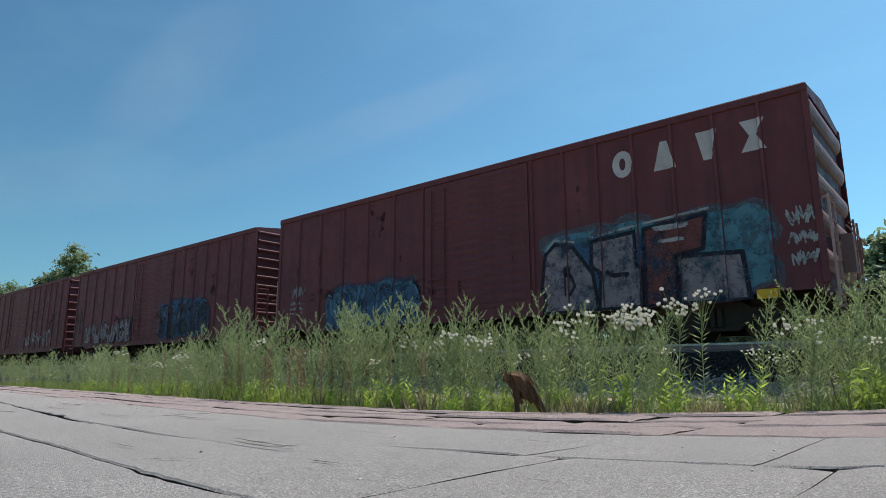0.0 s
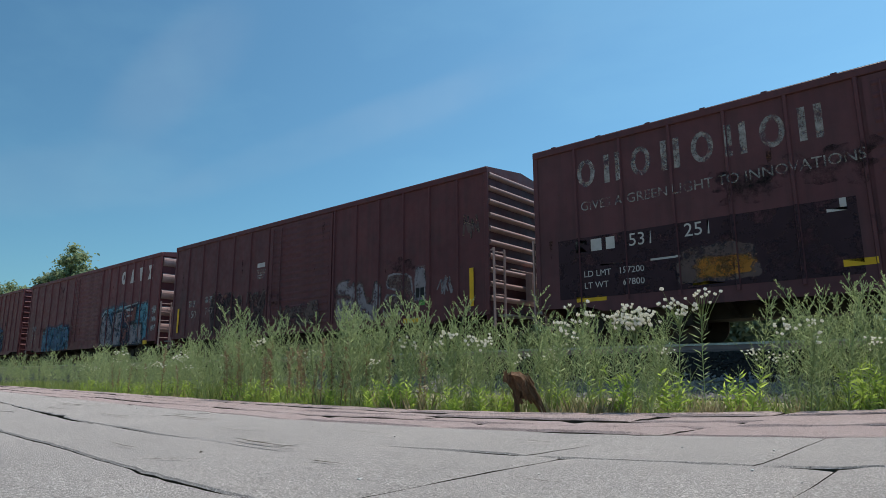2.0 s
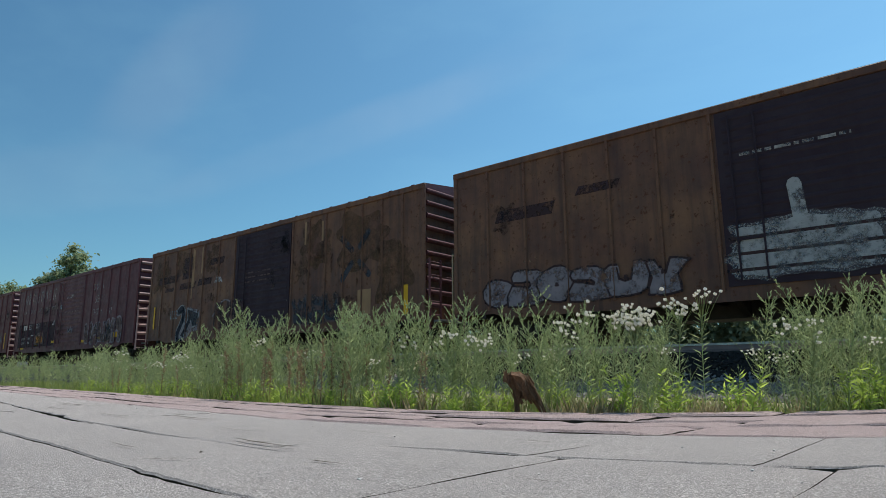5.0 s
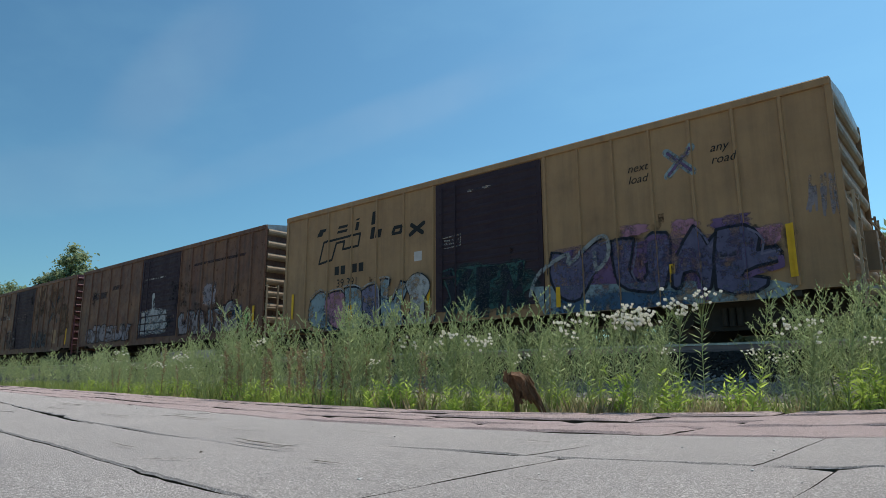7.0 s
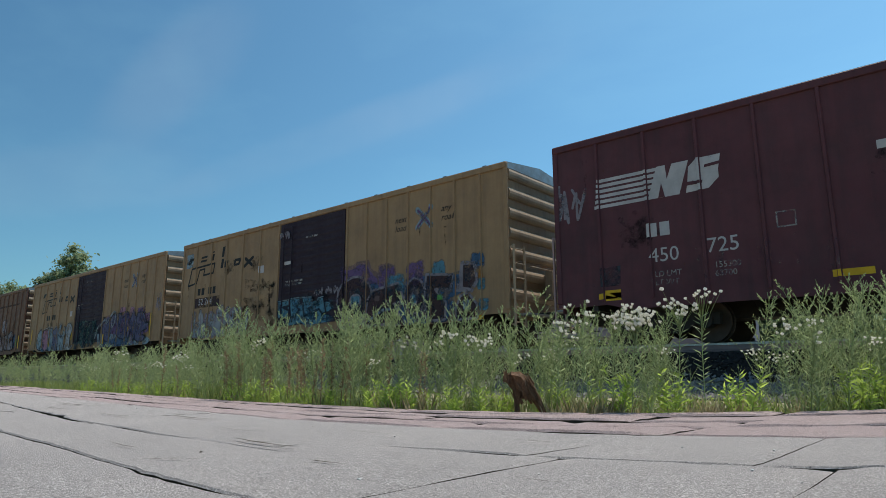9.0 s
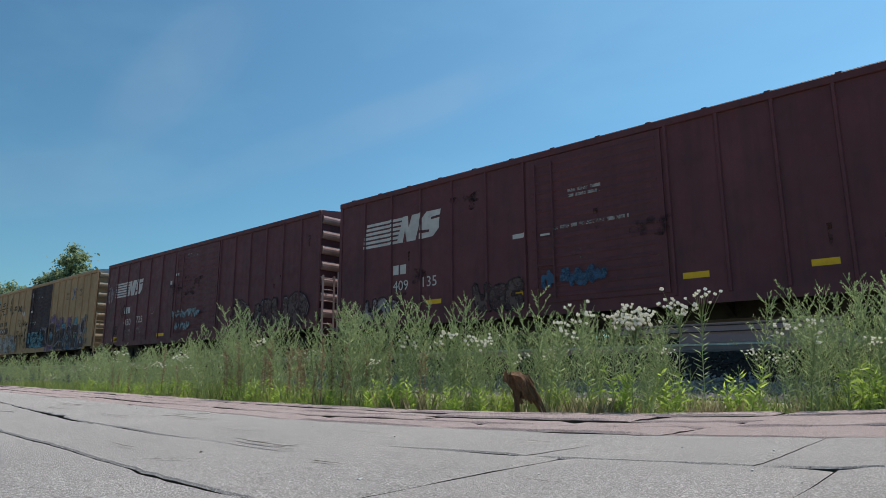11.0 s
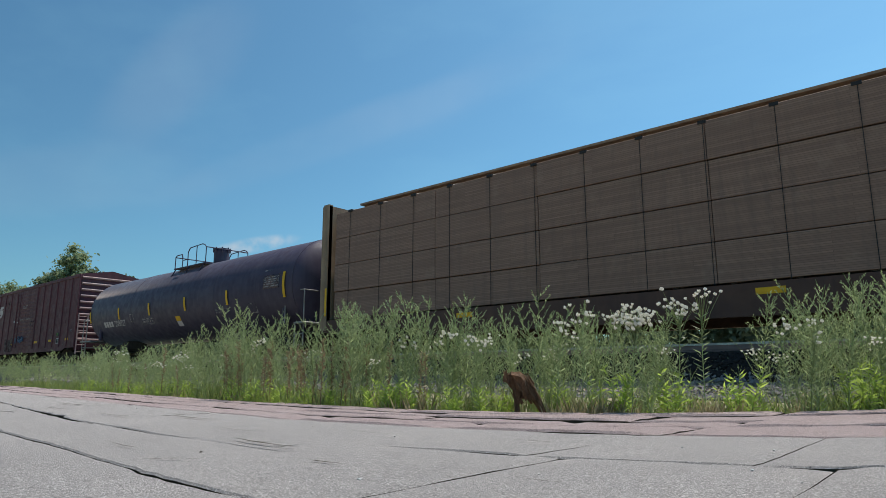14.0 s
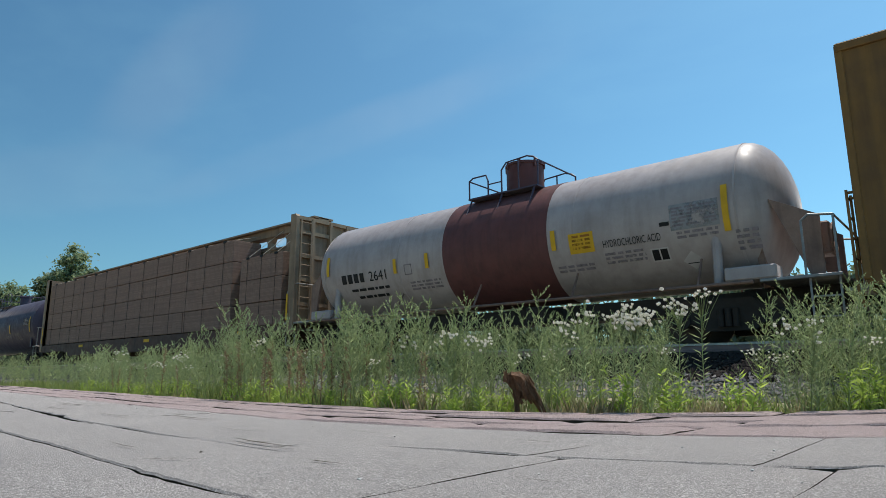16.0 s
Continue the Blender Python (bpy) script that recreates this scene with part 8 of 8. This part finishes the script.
FAR_TREE = "green broad-leaved tree far beyond the railway"
for i, (x, y, h, w) in enumerate(((-97.5, 33.0, 18.8, 6.0), (-103.0, 33.0, 15.6, 6.5), (-108.0, 34.0, 12.6, 5.5), (-91.5, 33.5, 14.6, 5.0), (-128.0, 34.0, 16.0, 8.0), (-119.0, 36.0, 13.0, 5.0), (-134.0, 35.0, 14.5, 7.0), (-86.0, 36.0, 13.2, 5.0))):
    tree(x, y, h, w * 0.62, 500 + i, M_CROWN_B if i in (0, 4) else M_CROWN, FAR_TREE, 0.24, 0.4)
for i, (x, h, w) in enumerate(((-10.7, 6.4, 1.7), (-3.1, 6.4, 2.2))):
    tree(x, 36.0, h, w, 540 + i, M_CROWN_B, "light green young tree beyond the road", 0.2, 0.2)
SHRUB = "green leafy shrub on the far side of the track"
r = random.Random(8)
for i in range(32):
    x = 8 - i * 3.3 + r.uniform(-0.6, 0.6)
    shrub(x, 35.5 + r.uniform(-1.5, 2.0), r.uniform(4.6, 5.4), r.uniform(3.6, 5.0), 600 + i, M_CROWN_B if i in (3, 9, 15) else M_CROWN, SHRUB)

growth = thing("undergrowth", "low dense green undergrowth along the far side of the track", "undergrowth", kind="stuff")
g = random.Random(31)
leaf_cloud("leaves", [(12 - i * 0.75 + g.uniform(-0.3, 0.3), 33.0 + g.uniform(-0.8, 1.6), 0.5 + g.uniform(0.3, 3.9), g.uniform(0.8, 1.2)) for i in range(260)] + [(12 - i * 0.5, 34.5, 1.6 + g.uniform(-0.3, 2.7), 1.3) for i in range(280)], 210, 0.15, M_CROWN, growth, 77)

# ---- the rotten post on the edge of the pavement ----
M_ROT = raw("rotten_red_wood", (0.30, 0.155, 0.075), (0.05, 0.028, 0.018), 30, 0.9, bump=1.0, grain=(1.2, 1.2, 0.3), dist=0.02)


def rotten_post():
    stump = thing("rotten_post", "splintered rotten red-brown stump of a wooden post", "stump", "", (-2.72, 4.10, -0.03))
    bm = bmesh.new()
    r = random.Random(3)

    def limb(path, radii, seg=9):
        rings = []
        for (x, y, z), rad in zip(path, radii):
            ring = []
            for k in range(seg):
                a = 2 * math.pi * k / seg
                q = rad * (0.55 + 0.75 * r.random())
                ring.append(bm.verts.new((x + q * math.cos(a), y + q * 0.8 * math.sin(a), z + r.uniform(-0.008, 0.008))))
            rings.append(ring)
        for a, b in zip(rings, rings[1:]):
            for k in range(seg):
                bm.faces.new((a[k], a[(k + 1) % seg], b[(k + 1) % seg], b[k]))
        bm.faces.new(rings[0][::-1])
        bm.faces.new(rings[-1])

    # along the picture's width the stump leans: two legs, one trunk, a broken head
    ux, uy = 0.76, 0.65

    def at(u, z, v=0.0):
        return (u * ux - v * uy, u * uy + v * ux, z)
    limb([at(-0.05, 0.0), at(-0.055, 0.06), at(-0.06, 0.13), at(-0.06, 0.2)], (0.026, 0.02, 0.024, 0.034))
    limb([at(0.15, 0.0), at(0.12, 0.07), at(0.075, 0.14), at(0.035, 0.2)], (0.03, 0.034, 0.038, 0.045))
    limb([at(0.02, 0.13), at(0.015, 0.17), at(-0.005, 0.21), at(-0.035, 0.26), at(-0.06, 0.3), at(-0.075, 0.325)], (0.05, 0.07, 0.082, 0.092, 0.085, 0.05))
    for k in range(34):
        u = r.uniform(-0.16, 0.04)
        z = 0.31 - (u + 0.11) * 0.55 + r.uniform(-0.03, 0.0)
        rod(bm, at(u, z - 0.05, r.uniform(-0.03, 0.03)), at(u + r.uniform(-0.02, 0.015), z + r.uniform(0.0, 0.03), r.uniform(-0.03, 0.03)), 0.011, 5, 0.002)
    for k in range(60):
        z = r.uniform(0.13, 0.29)
        c = 0.12 - z * 0.42 if r.random() < 0.6 else -0.055 + 0.02 * r.random()
        u = c + r.uniform(-0.045, 0.045)
        v = -r.uniform(0.02, 0.07)
        rod(bm, at(u + 0.02, z - 0.04, v + 0.015), at(u - 0.025, z + r.uniform(0.02, 0.05), v), r.uniform(0.006, 0.014), 5, 0.002)
    part("wood", bm, M_ROT, stump)


rotten_post()

# ---- small stones on the pavement ----
M_PEBBLE = raw("white_pebble", (0.62, 0.6, 0.57), (0.5, 0.48, 0.45), 40, 0.6)
M_PEBBLE_B = raw("dark_pebble", (0.08, 0.07, 0.06), (0.12, 0.1, 0.09), 40, 0.8)
r = random.Random(12)
spots = [(-2.75, 2.02), (-3.55, 1.58), (-0.95, 2.5), (-0.66, 2.62), (-0.42, 1.9), (-1.35, 1.22), (-1.02, 1.6), (-0.58, 2.05)]
spots += [(r.uniform(-6, -0.4), r.uniform(1.0, 2.9)) for _ in range(9)]
for i, (x, y) in enumerate(spots):
    bm = bmesh.new()
    bmesh.ops.create_icosphere(bm, subdivisions=1, radius=r.uniform(0.003, 0.006), matrix=Matrix.Diagonal((1.2, 1, 0.7, 1)))
    for v in bm.verts:
        v.co *= r.uniform(0.8, 1.2)
    ob = new("pebble", mesh_of("pebble", bm, M_PEBBLE if i < 8 or i % 2 == 0 else M_PEBBLE_B))
    ob.location = (x, y, 0.004)
    tagged(ob, "small loose pebble lying on the pavement", "pebble", "pebbles on the pavement")

# ---- the lorry on the road behind ----
M_TRAILER = raw("pale_trailer_skin", (0.34, 0.32, 0.36), (0.29, 0.275, 0.31), 0.8, 0.45, 0.0, 0.05)
M_TRAILER_DARK = raw("dark_trailer_frame", (0.03, 0.032, 0.04), (0.05, 0.05, 0.06), 3, 0.6)
M_TYRE = raw("tyre_rubber", (0.02, 0.02, 0.02), (0.035, 0.034, 0.033), 10, 0.9)
M_ASPHALT = raw("road_asphalt", (0.05, 0.05, 0.05), (0.07, 0.068, 0.066), 20, 0.9)
ROAD_Z = 0.56
bm = bmesh.new()
box(bm, -300, 300, 21.6, 28.6, 0.3, ROAD_Z)
road = new("road", mesh_of("road", bm, M_ASPHALT))
tagged(road, "grey asphalt road behind the railway", "road", kind="structure")


def lorry():
    """A semi-trailer and its tractor; origin on the road under the trailer's rear end."""
    truck = thing("lorry", "pale grey semi-trailer lorry driving along the road", "lorry", "", (0, 24.0, ROAD_Z))
    bm = bmesh.new()
    box(bm, 0, 14.6, 0, 2.55, 1.45, 4.08, 0.03)
    trailer = part("trailer_body", bm, M_TRAILER, truck)
    for z in (1.2, 1.42, 1.64, 4.06):
        bm = bmesh.new()
        box(bm, 0.02, 14.58, -0.025, 0.0, z - 0.02, z + 0.02)
        part("side_rail", bm, M_TRAILER_DARK, trailer)
    bm = bmesh.new()
    box(bm, 0.0, 14.6, 0.0, 2.5, 1.2, 1.45)
    part("floor_frame", bm, M_TRAILER, truck)
    bm = bmesh.new()
    box(bm, 2.4, 11.0, 0.02, 0.06, 0.62, 1.2)
    part("side_skirt", bm, M_TRAILER, truck)
    bm = bmesh.new()
    for y in (0.0, 2.22):
        rod(bm, (0, y, 0.5), (0, y + 0.3, 0.5), 0.5, 20)
    rod(bm, (0, 0.2, 0.5), (0, 2.3, 0.5), 0.08, 8)
    me = mesh_of("axle", bm, M_TYRE)
    for x in (0.9, 2.0, 14.6, 15.9, 19.2):
        shared("axle", me, truck, (x, 0, 0))
    bm = bmesh.new()
    prism(bm, [(15.6, 1.0), (20.0, 0.5), (20.0, 1.8), (18.6, 2.0), (18.1, 3.0), (17.6, 3.9), (15.6, 3.9)], "y", 0.1, 2.4)
    part("cab", bm, M_TRAILER, truck)
    bm = bmesh.new()
    box(bm, 13.0, 20.0, 0.8, 1.7, 0.7, 1.0)
    part("chassis", bm, M_TRAILER_DARK, truck)
    return truck


truck = lorry()



def motions():
    turn = math.degrees(SPEED / FPS / 0.42)
    for axle, x in wheelsets:
        walk(axle, [(k / FPS, pose(x, 0, 0.42, 0, -((turn * k) % 360), 0)) for k in range(-1, round(16 * FPS) + 2)])
    for car, x in train:
        walk(car, [(t, pose(x - SPEED * t, MID, RAIL)) for t in (-0.4, -0.2, 0.0, 4.0, 8.0, 12.0, 16.0, 16.2, 16.4)])
    walk(truck, [(t, pose(x, 24.0, ROAD_Z)) for t, x in ((-0.4, -230.0), (0.0, -220.0), (4.0, -125.0), (7.0, -66.0), (9.2, -24.0), (10.4, -14.0), (11.3, -10.4), (12.2, -8.6), (12.6, -7.7), (13.2, -5.2), (14.0, 0.5), (16.0, 14.5), (16.4, 17.3))])


motions()
